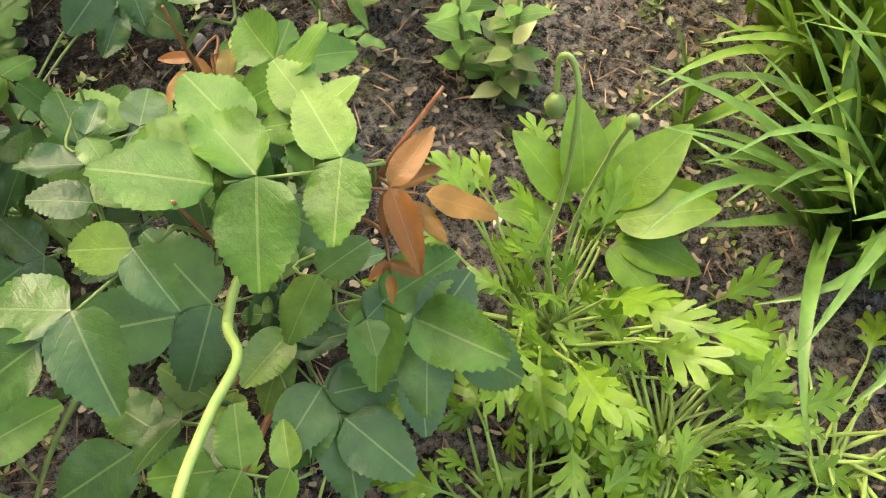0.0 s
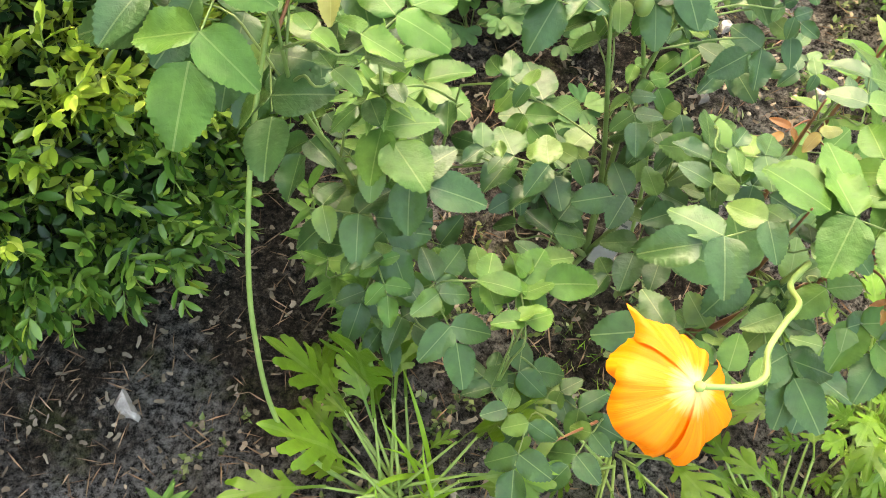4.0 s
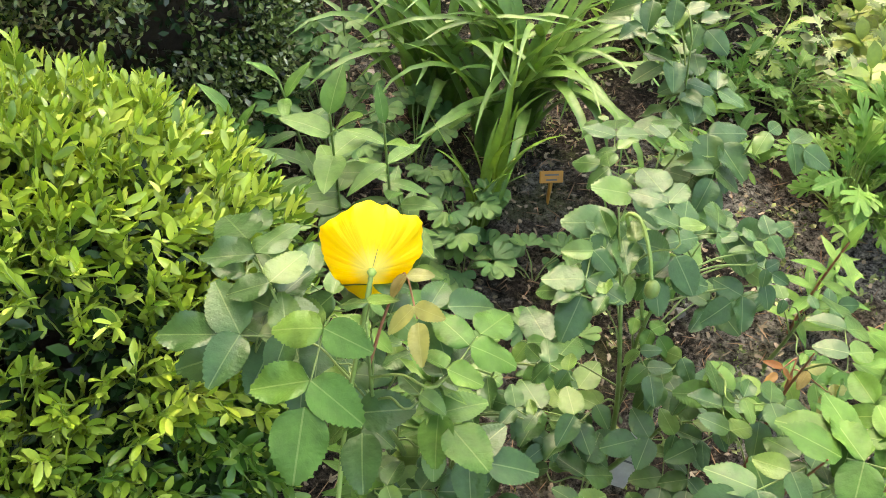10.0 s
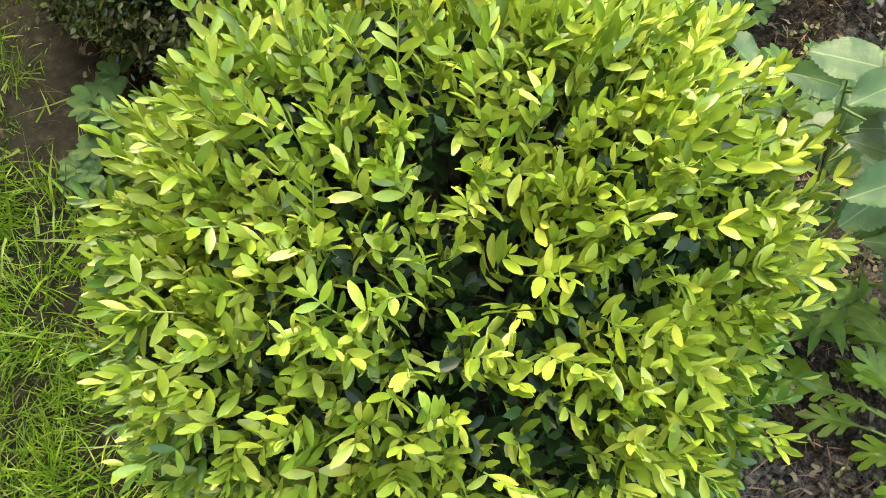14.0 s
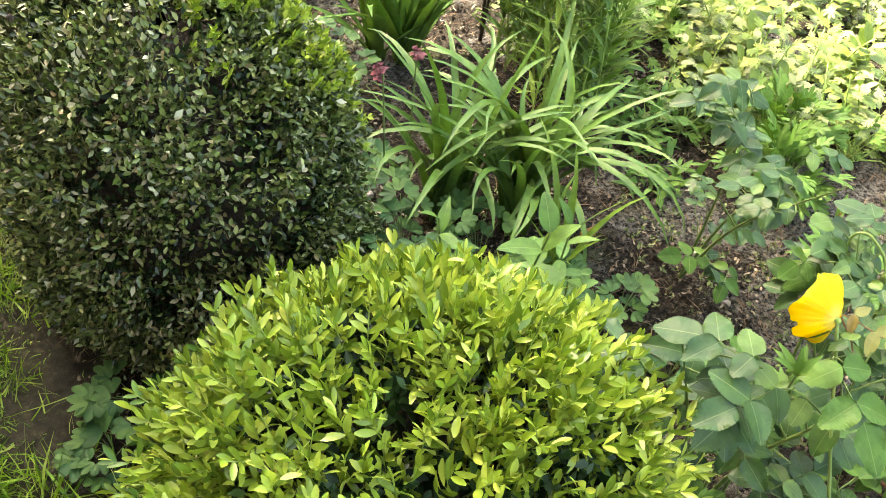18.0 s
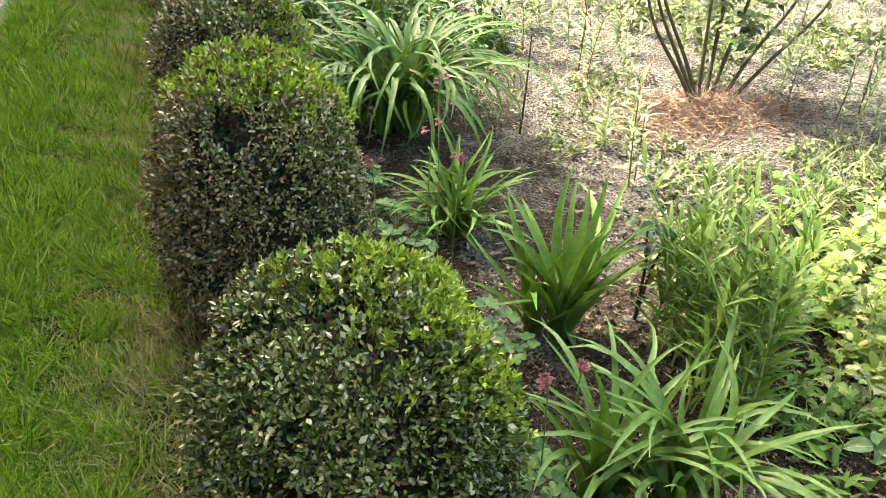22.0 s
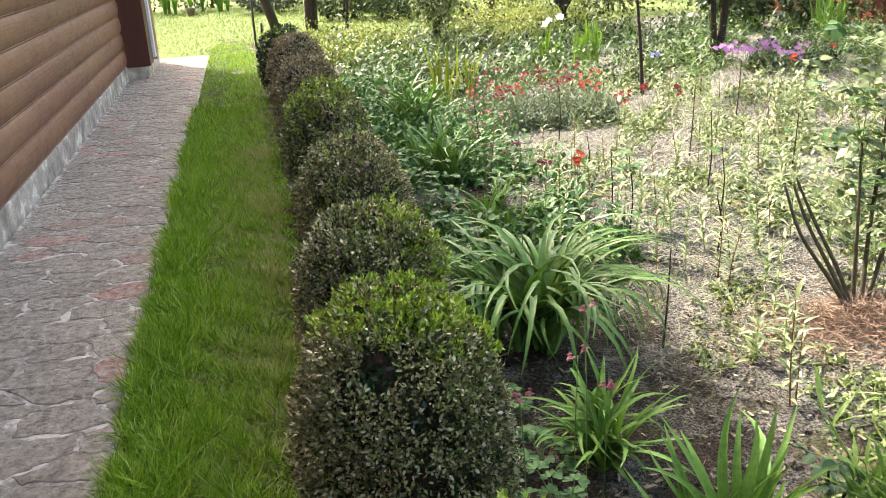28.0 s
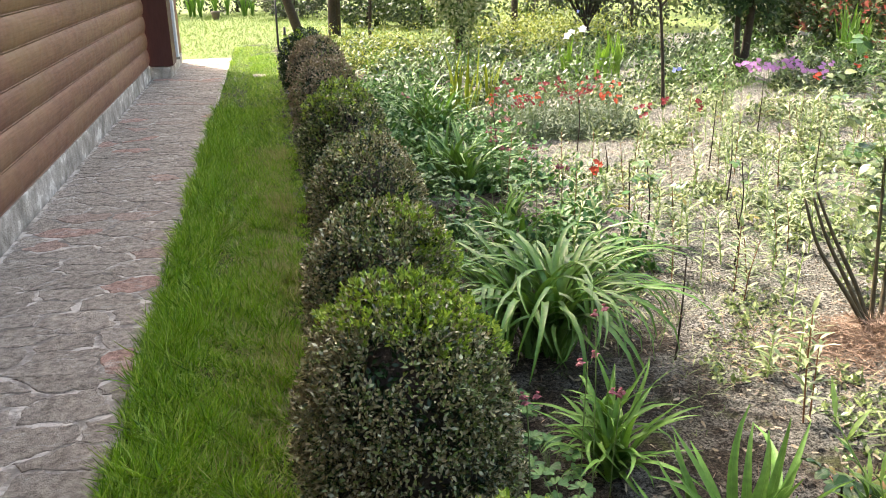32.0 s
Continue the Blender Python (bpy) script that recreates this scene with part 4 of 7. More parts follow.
def ribbon(soup, base, az, length, lift, arch, width, rng, seg=11, twist=0.0, fold=0.25):
    """An arching strap leaf from base towards the azimuth az; lift: starting angle above the ground."""
    t = np.linspace(0, 1, seg)
    ang = lift - arch * t ** 1.7
    step = length / (seg - 1)
    h = np.concatenate([[0], np.cumsum(np.cos(ang[:-1]) * step)])
    z = np.concatenate([[0], np.cumsum(np.sin(ang[:-1]) * step)])
    azs = az + twist * t * t
    hx, hy = np.cos(azs), np.sin(azs)
    c = np.stack([base[0] + h * hx, base[1] + h * hy, np.maximum(base[2] + z, 0.004)], -1)
    w = width * np.where(t < 0.12, 0.75 + 2 * t, 1.0) * np.clip((1 - t) / 0.45, 0.02, 1) ** 0.7
    side = np.stack([-hy, hx, 0 * hx], -1)
    upn = np.stack([-np.sin(ang) * hx, -np.sin(ang) * hy, np.cos(ang)], -1)
    v = np.stack([c - side * w[:, None] / 2 + upn * (w * fold)[:, None], c, c + side * w[:, None] / 2 + upn * (w * fold)[:, None]], 1).reshape(-1, 3)
    uv = np.stack([np.tile((0, 0.5, 1), seg), np.repeat(t, 3)], -1)
    f = []
    for i in range(seg - 1):
        a = i * 3
        for k in (0, 1):
            f += [(a + k, a + k + 1, a + k + 4), (a + k, a + k + 4, a + k + 3)]
    soup.add(v, f, uv)


def strap_clump(x, y, n, length, width, spread, seed, mat, label, name="daylily", category="daylily", lift=(60, 88), arch=(0.6, 2.2), group="daylily clumps", fans=4):
    rng = np.random.default_rng(seed)
    ob = thing(name, x, y, 0, label, category, group)
    centres = [(rng.uniform(-1, 1) * spread, rng.uniform(-1, 1) * spread) for _ in range(fans)]
    for i in range(n):
        k = i % fans
        cx, cy = centres[k]
        s = Soup()
        ribbon(s, (cx + rng.normal(0, 0.012), cy + rng.normal(0, 0.012), -0.01), rng.uniform(0, 2 * math.pi), length * rng.uniform(0.55, 1.1),
               radians(rng.uniform(*lift)), rng.uniform(*arch), width * rng.uniform(0.75, 1.15), rng, twist=rng.normal(0, 0.35))
        part("leaf", s, mat, ob)
    return ob


def ball(soup, c, r, stretch=(1, 1, 1), k=8):
    v, f = [], []
    for j in range(k + 1):
        ph = math.pi * j / k
        for i in range(k):
            th = 2 * math.pi * i / k
            v.append((c[0] + r * stretch[0] * math.sin(ph) * math.cos(th), c[1] + r * stretch[1] * math.sin(ph) * math.sin(th), c[2] + r * stretch[2] * math.cos(ph)))
    for j in range(k):
        for i in range(k):
            q = (j * k + i, j * k + (i + 1) % k, (j + 1) * k + (i + 1) % k, (j + 1) * k + i)
            f += [(q[0], q[2], q[1]), (q[0], q[3], q[2])]
    soup.add(v, f)


def poppy_plant(x, y, n, size, seed, label, lift=(20, 75), az=None, group="iceland poppy rosettes", mat="poppy_leaf", blade_len=0.44):
    """A rosette of long-stalked lobed leaves."""
    rng = np.random.default_rng(seed)
    ob = thing("poppy_plant", x, y, 0, label, "poppy", group)
    for i in range(n):
        lv, st = Soup(), Soup()
        a = rng.uniform(0, 2 * math.pi) if az is None else radians(rng.uniform(*az))
        e = radians(rng.uniform(*lift))
        ln = size * rng.uniform(0.5, 1.1)
        d = np.array((math.cos(a) * math.cos(e), math.sin(a) * math.cos(e), math.sin(e)))
        p0 = np.array((rng.normal(0, 0.012), rng.normal(0, 0.012), 0.0))
        p1 = p0 + d * ln * 0.6
        d2 = unit(d * (1, 1, rng.uniform(0.2, 1.2)) + (0, 0, -0.12))
        tube(st, [p0, p0 + d * ln * 0.3, p1], (0.0024, 0.0020, 0.0014), 6, False)
        scatter(lv, LOBES[rng.integers(5)], [p1 - d2 * 0.004], d2, unit((rng.normal(0, 0.5), rng.normal(0, 0.5), 1.0)), ln * blade_len * rng.uniform(0.78, 1.22))
        two_mats("leaf", lv, M[mat], st, M["stem_light"], ob)
    return ob


def shoot(x, y, h, n, size, seed, mat, label, name="lily_shoot", category="lily", temp=None, lean=0.1, stem="stem", group="lily shoots in the bed", start=0.15, rise=0.0):
    """An upright stem set with lance leaves."""
    rng = np.random.default_rng(seed)
    ob = thing(name, x, y, 0, label, category, group)
    lx, ly = rng.normal(0, lean, 2) * h
    ln = spline([(0, 0, -0.01), (lx * 0.3, ly * 0.3, h * 0.5), (lx, ly, h)], 6)
    part("stalk", tube(Soup(), ln, np.linspace(0.0032, 0.0018, len(ln)), 5), M[stem], ob)
    s = Soup()
    for i in range(n):
        t = start + (1 - start) * i / n
        p = ln[min(len(ln) - 1, int(t * len(ln)))]
        a = i * 2.399 + rng.normal(0, 0.25)
        e = rng.uniform(0.05, 0.55) + max(rise, 0.7 * (t > 0.9))
        scatter(s, temp or LANCE, [p], (math.cos(a) * math.cos(e), math.sin(a) * math.cos(e), math.sin(e)), (0, 0, 1) if e < 1 else (-math.cos(a), -math.sin(a), 0.3), size * rng.uniform(0.8, 1.15) * (1 - 0.4 * max(0, t - 0.6)))
    part("foliage", s, M[mat], ob)
    return ob


def columbine(x, y, n, r, h, seed, label, group="columbine clumps"):
    rng = np.random.default_rng(seed)
    ob = thing("columbine", x, y, 0, label, "columbine", group)
    for i in range(n):
        lv, st = Soup(), Soup()
        a, d = rng.uniform(0, 2 * math.pi), r * math.sqrt(rng.uniform())
        tip = np.array((d * math.cos(a), d * math.sin(a), h * rng.uniform(0.5, 1.1)))
        tube(st, [(0, 0, 0), tip * (0.4, 0.4, 0.7), tip], 0.0011, 4, False)
        for k in (-1, 0, 1):
            b = a + k * 1.15 + rng.normal(0, 0.1)
            scatter(lv, FANLEAF, [tip + np.array((math.cos(b), math.sin(b), 0)) * 0.008], (math.cos(b), math.sin(b), rng.normal(0, 0.12)), (rng.normal(0, 0.2), rng.normal(0, 0.2), 1), 0.032 * rng.uniform(0.8, 1.25))
        two_mats("leaf", lv, M["columbine"], st, M["stem"], ob)
    return ob


def bloom(soup, c, r, rng, n=5, up=(0, 0, 1), cup=0.35):
    """A small open flower of rounded petals."""
    up = unit(np.array(up, float))
    a = unit(np.cross(up, (0.3, 0.9, 0.1)))
    b = np.cross(up, a)
    for k in range(n):
        t = 2 * math.pi * k / n + rng.normal(0, 0.1)
        scatter(soup, OVAL, [c], a * math.cos(t) + b * math.sin(t) + up * cup, up, np.array([(r * 1.5, r, r)]))


CANES = {}


def rose_canes(name_x, name_y, canes, label, cane_r=0.0045, mat="stem", group="young roses in the bed"):
    """The bare canes of a rose; its leaves are set one by one afterwards."""
    ob = thing("rose_bush", name_x, name_y, 0, label, "rose", group)
    lines = []
    for cane in canes:
        ln = spline(cane, 8)
        part("cane", tube(Soup(), ln - (name_x, name_y, 0), np.linspace(cane_r, cane_r * (0.2 if cane_r < 0.005 else 0.45), len(ln)), 6), M[mat], ob)
        lines.append(ln)
    CANES[ob.name] = (ob, np.concatenate(lines), np.random.default_rng(len(CANES) + 90))
    return ob


def two_mats(name, a, mat_a, b, mat_b, parent):
    """One mesh of leaf a and its stalk b."""
    n = sum(len(f) for f in a.f)
    for v, f, uv in zip(b.v, b.f, b.uv):
        a.v.append(v)
        a.f.append(f + a.n)
        a.uv.append(uv)
    me = a.mesh(name, mat_a)
    me.materials.append(mat_b)
    idx = np.zeros(len(me.polygons), int)
    idx[n:] = 1
    me.polygons.foreach_set("material_index", idx)
    ob = new(name, me)
    ob.parent = parent
    return ob


def rose_leaf_at(ob, x, y, z, az, size, kind):
    """A compound leaf whose leaflets meet at (x, y, z); az: the bearing of its end leaflet."""
    ob, line, rng = CANES[ob.name]
    o = np.array((ob.location.x, ob.location.y, 0))
    a = radians(az)
    along = unit(np.array((math.cos(a), math.sin(a), rng.normal(-0.12, 0.15))))
    up = unit(np.array((rng.normal(0, 0.22), -0.22 + rng.normal(0, 0.22), 1.0)))
    side = unit(np.cross(along, up))
    up = np.cross(side, along)
    j = np.array((x, y, z)) - o
    base = j - along * size * 1.25 - (0, 0, 0.012)
    near = line[np.argmin(np.linalg.norm(line - o - (base - (0, 0, 0.04)), axis=1))] - o
    lv, st = Soup(), Soup()
    tube(st, spline([near, (near + base) / 2 + (0, 0, 0.01), base, j], 4), np.linspace(0.0015, 0.0008, 12), 4, False)
    for t, b, s in ((-0.98, 70, 0.74), (-0.98, -70, 0.74), (-0.27, 66, 0.92), (-0.27, -66, 0.92), (0.08, 0, 1.04))[2 if kind == "rose_red" else 0:]:
        b = radians(b + rng.normal(0, 9))
        d = along * math.cos(b) + side * math.sin(b) + up * rng.normal(-0.10, 0.13)
        nrm = up + side * rng.normal(0, 0.2) + along * rng.normal(0, 0.15)
        k = size * s * rng.uniform(0.9, 1.08)
        if kind == "rose_red":
            d, k = d + np.array((0, 0, rng.uniform(-0.6, 0.5))), k * rng.uniform(0.7, 1.0)
        narrow = 0.55 if kind == "rose_red" else 0.7 if kind == "rose_bronze" else 1.0
        k *= 0.85 if kind == "rose_bronze" else 1.0
        scatter(lv, ROSE_LEAVES[rng.integers(5)] if y < 1.8 else FAR_ROSE, [j + along * size * t], d, nrm, np.array([(k * narrow, k, k)]))
    return two_mats("leaf", lv, M[kind], st, M["stem_red" if kind in ("rose_red", "rose_bronze") else "stem"], ob)

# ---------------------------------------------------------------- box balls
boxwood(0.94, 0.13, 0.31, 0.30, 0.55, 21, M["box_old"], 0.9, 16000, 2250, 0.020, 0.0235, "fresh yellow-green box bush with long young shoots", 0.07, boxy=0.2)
boxwood(0.895, 0.93, 0.29, 0.305, 0.685, 22, M["box_dark"], 0.3, 50000, 700, 0.0140, 0.016, "dark clipped box ball with tiny glossy leaves", 0.03, dead=0.08, n_pale=1300, boxy=0.5, new_side=(0.8, 0.3, 0.6), foot=0.45, hole=(-0.14, -0.20, 0.47, 0.05))
boxwood(0.872, 1.87, 0.275, 0.29, 0.735, 23, M["box_dark"], 0.3, 44000, 950, 0.0145, 0.017, "clipped box ball with a hole and yellow-green top shoots", 0.035, dead=0.68, n_pale=1100, boxy=0.5, hole=(-0.06, -0.17, 0.63, 0.06), new_side=(0.25, 0.55, 0.8), foot=0.3)
boxwood(0.926, 2.78, 0.28, 0.31, 0.68, 24, M["box_dark"], 0.3, 32000, 320, 0.0165, 0.017, "clipped box ball with scorched crown", 0.035, dead=0.55, n_pale=700, boxy=0.4, new_side=(0.9, 0.1, 0.4))
boxwood(0.995, 3.78, 0.265, 0.35, 0.72, 25, M["box_dark"], 0.3, 26000, 60, 0.0165, 0.016, "rounded box ball going brown on top", 0.035, dead=0.5, n_pale=400, boxy=0.4)
boxwood(0.99, 5.00, 0.265, 0.38, 0.78, 26, M["box_dark"], 0.3, 21000, 260, 0.019, 0.02, "box ball with green young tips", 0.035, dead=0.25, n_pale=260, boxy=0.4, new_side=(-0.2, 0, 0.9))
boxwood(0.99, 6.45, 0.25, 0.40, 0.75, 27, M["box_dark"], 0.3, 14000, 0, 0.023, 0.02, "dead brown box ball", 0.04, dead=0.85, boxy=0.4)
boxwood(1.01, 7.95, 0.265, 0.42, 0.77, 28, M["box_dark"], 0.3, 11000, 0, 0.027, 0.02, "dry brown box ball", 0.04, dead=0.9, boxy=0.4)
boxwood(0.96, 9.2, 0.27, 0.45, 0.73, 29, M["box_old"], 0.3, 9000, 50, 0.03, 0.026, "dark green box ball at the end of the row", 0.04, boxy=0.4)

# ---------------------------------------------------------------- lawn blades
def blades(name, n, x0, x1, y0, y1, h, mat, seed, label, dens=None, wide=1.0):
    rng = np.random.default_rng(seed)
    p = np.stack([rng.uniform(x0, x1, n), rng.uniform(y0, y1, n), np.full(n, -0.008)], -1)
    if dens is not None:
        p = p[rng.uniform(size=n) < dens(p[:, 0], p[:, 1])]
        n = len(p)
    al = unit(np.stack([rng.normal(0, 0.55, n), rng.normal(0, 0.55, n), rng.uniform(0.35, 1.0, n)], -1))
    gx, gy = p[:, 0], p[:, 1]
    al = unit(al + 0.55 * np.stack([np.sin(gx * 31 + 2 * np.sin(gy * 17) + seed), np.sin(gy * 26 + 2 * np.sin(gx * 23) - seed), 0 * gx], -1))
    sz = h * rng.uniform(0.45, 1.25, n) * (0.7 + 0.3 * np.sin(gx * 19 + gy * 23 + seed) + 0.25 * np.sin(gx * 7 - gy * 5.3))
    s = scatter(Soup(), GRASS, p, al, rng.normal(0, 1, (n, 3)), np.stack([wide * 0.058 * (0.7 + 6 * h) * rng.uniform(0.6, 1.3, n), sz, sz], -1))
    return tagged(new(name, s.mesh(name, mat)), label, "grass", kind="stuff")


def patchy(x, y):
    return np.clip(np.sin(x * 9 + 1.3) * np.cos(y * 4.1) + 0.6 * np.sin(y * 11 + x * 5), 0, 1)


def edge_tall(x, y):
    return np.clip(1.25 - x * 1.5, 0.22, 1) * (1 - 0.93 * np.clip((x - 0.47 - 0.05 * np.sin(y * 7)) / 0.12, 0, 1) * np.clip((1.7 - y) / 0.5, 0, 1) * np.clip((y - 0.42) / 0.15, 0, 1)) * (1 - 0.55 * np.clip((x - 0.25) * 3, 0, 1) * (0.3 + patchy(y * 0.7, x)))


blades("lawn_grass", 34000, 0.0, 0.75, 0.6, 1.8, 0.075, M["grass"], 30, "short green lawn grass blades", edge_tall, 0.6)
blades("lawn_grass", 48000, 0.0, 0.75, 1.8, 4.0, 0.08, M["grass"], 31, "short green lawn grass blades", edge_tall, 0.8)
blades("lawn_grass", 26000, 0.0, 0.76, 4.0, 9.0, 0.08, M["grass"], 37, "short green lawn grass blades", edge_tall)
blades("lawn_grass", 12000, 0.0, 0.60, 9.0, 15.0, 0.07, M["grass"], 32, "short green lawn grass blades", edge_tall)
blades("lawn_grass", 9000, -0.02, 0.20, 0.2, 8.0, 0.10, M["grass"], 33, "longer green grass along the path edge")
blades("dry_grass", 14000, 0.08, 0.58, 1.0, 7.0, 0.05, M["grass_dry"], 34, "dry yellowish clippings in the lawn")
blades("lawn_grass", 30000, 0.0, 0.66, -0.5, 0.62, 0.075, M["grass"], 35, "short green lawn grass blades", edge_tall, 0.55)
blades("lawn_grass", 36000, -3, 5, 13.5, 23, 0.11, M["grass_back"], 36, "sunlit back lawn grass")
blades("dry_grass", 7000, 0.36, 0.66, 1.1, 5.0, 0.045, M["grass_dry"], 38, "pale worn grass beside the box balls")
blades("lawn_grass", 30000, 0.30, 0.74, 1.9, 7.0, 0.065, M["grass"], 63, "short shaded grass up to the box balls")
blades("lawn_grass", 12000, 0.30, 0.74, 7.0, 13.5, 0.07, M["grass"], 64, "short shaded grass up to the box balls")
blades("lawn_grass", 15000, -0.02, 0.24, 0.3, 9.0, 0.125, M["grass"], 65, "lush long grass leaning over the path edge")
rt = np.random.default_rng(39)
for k in range(26):
    x, y = rt.uniform(0.02, 0.5), rt.uniform(0.5, 6.5)
    blades("grass_tuft", 260, x - 0.06, x + 0.06, y - 0.09, y + 0.09, 0.11, M["grass"], 700 + k, "darker longer tuft of lawn grass")


blades("lawn_grass", 16000, 0.0, 0.62, 0.2, 7.0, 0.10, M["grass"], 61, "longer patches of lawn grass", patchy)
blades("dry_grass", 42000, 0.20, 0.66, 1.2, 7.0, 0.085, M["straw_grass"], 62, "straw-coloured dead grass beside the box balls", lambda x, y: np.clip((x - 0.2) * 2.4, 0, 1) * (0.3 + 0.7 * patchy(y, x)))

# ---------------------------------------------------------------- daylilies and other strap-leaved clumps
strap_clump(1.43, 0.85, 34, 0.52, 0.023, 0.03, 41, M["strap"], "upright green daylily fan with nodding strap leaves", lift=(70, 89), arch=(0.5, 2.4), fans=2)
strap_clump(1.60, 0.80, 64, 0.56, 0.023, 0.06, 141, M["strap"], "green daylily clump with arching strap leaves", lift=(66, 88), arch=(0.9, 2.9), fans=3)
strap_clump(1.53, 0.57, 16, 0.34, 0.015, 0.02, 142, M["strap_bright"], "narrow upright daylily fan beside the roses", lift=(74, 89), arch=(0.2, 1.0), fans=2)
strap_clump(1.60, 1.45, 52, 0.48, 0.034, 0.05, 42, M["lance"], "broad-leaved upright daylily clump", lift=(56, 88), arch=(0.15, 1.2))
strap_clump(1.57, 2.92, 185, 0.80, 0.026, 0.12, 43, M["strap"], "large dark green daylily clump with arching leaves", lift=(66, 89), arch=(2.0, 4.2), fans=7)
strap_clump(1.59, 2.08, 90, 0.36, 0.021, 0.09, 44, M["lance"], "small daylily clump beside the box balls", lift=(52, 88), arch=(0.6, 2.4))
strap_clump(2.41, -0.05, 140, 0.34, 0.016, 0.08, 45, M["strap_bright"], "bright green daylily clump in the bed", lift=(64, 89), arch=(0.2, 1.7))
strap_clump(2.48, 0.10, 120, 0.34, 0.017, 0.07, 48, M["strap_bright"], "bright green daylily clump in the bed", lift=(64, 89), arch=(0.2, 1.7))
strap_clump(2.35, -0.19, 130, 0.33, 0.015, 0.05, 148, M["strap"], "dense daylily fan with narrow arching leaves", lift=(55, 89), arch=(0.4, 2.2), fans=3)
strap_clump(2.27, 0.02, 7, 0.20, 0.016, 0.01, 49, M["lance"], "thin young daylily fan", lift=(60, 85), arch=(0.1, 0.8), fans=1)
strap_clump(1.72, 5.4, 60, 0.55, 0.03, 0.10, 46, M["strap"], "daylily clump behind the box balls")
strap_clump(1.85, 6.9, 60, 0.62, 0.03, 0.12, 47, M["strap"], "daylily clump behind the box balls")
strap_clump(1.75, 4.2, 40, 0.40, 0.026, 0.08, 40, M["lance"], "lighter daylily clump behind the box balls")
for k, (x, y, n, h, m) in enumerate(((2.36, 8.05, 14, 0.62, "yellowgreen"), (2.68, 8.35, 14, 0.62, "yellowgreen"), (4.0, 9.5, 18, 0.55, "strap_bright"), (4.35, 9.4, 18, 0.6, "strap_bright"), (4.7, 9.8, 16, 0.55, "strap_bright"), (7.6, 9.4, 26, 0.7, "strap"), (8.0, 10.2, 26, 0.8, "strap"))):
    strap_clump(x, y, n, h, 0.035, 0.08, 400 + k, M[m], "upright iris clump with sword leaves", "iris", "iris", (74, 89), (0.0, 0.35), "iris clumps", 3)

# ---------------------------------------------------------------- roses near the path's end: their canes
rose_a = rose_canes(1.42, 0.03, [[(1.42, 0.03, 0), (1.40, -0.02, 0.3), (1.385, -0.08, 0.5), (1.385, -0.08, 0.63)], [(1.42, 0.03, 0), (1.34, 0.05, 0.33), (1.26, 0.06, 0.56)], [(1.42, 0.03, 0), (1.47, 0.04, 0.22), (1.50, 0.03, 0.40)], [(1.42, 0.03, 0), (1.42, -0.06, 0.18), (1.42, -0.10, 0.26)]], "rose bush with broad dark green leaves beside the box bush")
rose_b = rose_canes(1.67, 0.09, [[(1.67, 0.09, 0), (1.66, 0.08, 0.2), (1.63, 0.07, 0.42), (1.61, 0.10, 0.56)], [(1.67, 0.09, 0), (1.62, 0.0, 0.18), (1.57, -0.10, 0.27)], [(1.67, 0.09, 0), (1.72, 0.05, 0.25), (1.74, 0.04, 0.38)], [(1.67, 0.09, 0), (1.60, -0.05, 0.12), (1.56, -0.18, 0.19)], [(1.67, 0.09, 0), (1.68, 0.13, 0.3), (1.72, 0.14, 0.46)]], "dense young rose bush with dark and light green leaves")
rose_d = rose_canes(1.80, -0.02, [[(1.80, -0.02, 0), (1.79, -0.07, 0.25), (1.77, -0.12, 0.48)], [(1.80, -0.02, 0), (1.83, -0.09, 0.3), (1.86, -0.115, 0.42), (1.90, -0.11, 0.47)], [(1.80, -0.02, 0), (1.72, -0.1, 0.2), (1.66, -0.14, 0.30)], [(1.80, -0.02, 0), (1.70, -0.16, 0.13), (1.62, -0.23, 0.2)], [(1.80, -0.02, 0), (1.81, 0.02, 0.3), (1.80, 0.0, 0.46)]], "rose bush with reddish new shoots", mat="stem_red")
rose_e = rose_canes(1.80, 0.48, [[(1.80, 0.48, 0), (1.79, 0.46, 0.25), (1.76, 0.44, 0.5)], [(1.80, 0.48, 0), (1.82, 0.44, 0.2), (1.84, 0.36, 0.38)], [(1.80, 0.48, 0), (1.72, 0.35, 0.3), (1.68, 0.18, 0.55)]], "slender rose bush behind the others")
rose_f = rose_canes(1.95, 0.27, [[(1.95, 0.27, 0), (1.95, 0.25, 0.12), (1.94, 0.23, 0.2)]], "small young rose shoot")

# ---------------------------------------------------------------- poppies
poppy_plant(1.466, -0.258, 26, 0.245, 61, "poppy rosette of lobed light green leaves", (15, 70), blade_len=0.5)
poppy_plant(1.72, -0.18, 18, 0.17, 62, "poppy rosette of lobed light green leaves")
poppy_plant(1.90, -0.26, 64, 0.20, 63, "spreading poppy rosette of light green leaves", (15, 70), blade_len=0.28)
poppy_plant(2.02, -0.12, 74, 0.26, 64, "spreading poppy rosette of light green leaves", (20, 80), blade_len=0.26)
poppy_plant(2.06, -0.26, 84, 0.19, 65, "spreading poppy rosette of light green leaves", (12, 70), blade_len=0.28)
poppy_plant(1.98, -0.34, 56, 0.18, 66, "low poppy rosette of light green leaves", (8, 55), blade_len=0.34)
poppy_plant(2.20, -0.34, 34, 0.15, 69, "low poppy rosette of light green leaves", (10, 60), blade_len=0.34)
poppy_plant(2.18, 0.60, 90, 0.19, 67, "tall feathery poppy rosette of bright green leaves", (40, 86), mat="lance")
poppy_plant(2.30, 0.74, 90, 0.20, 68, "tall feathery poppy rosette of bright green leaves", (40, 86), mat="lance")

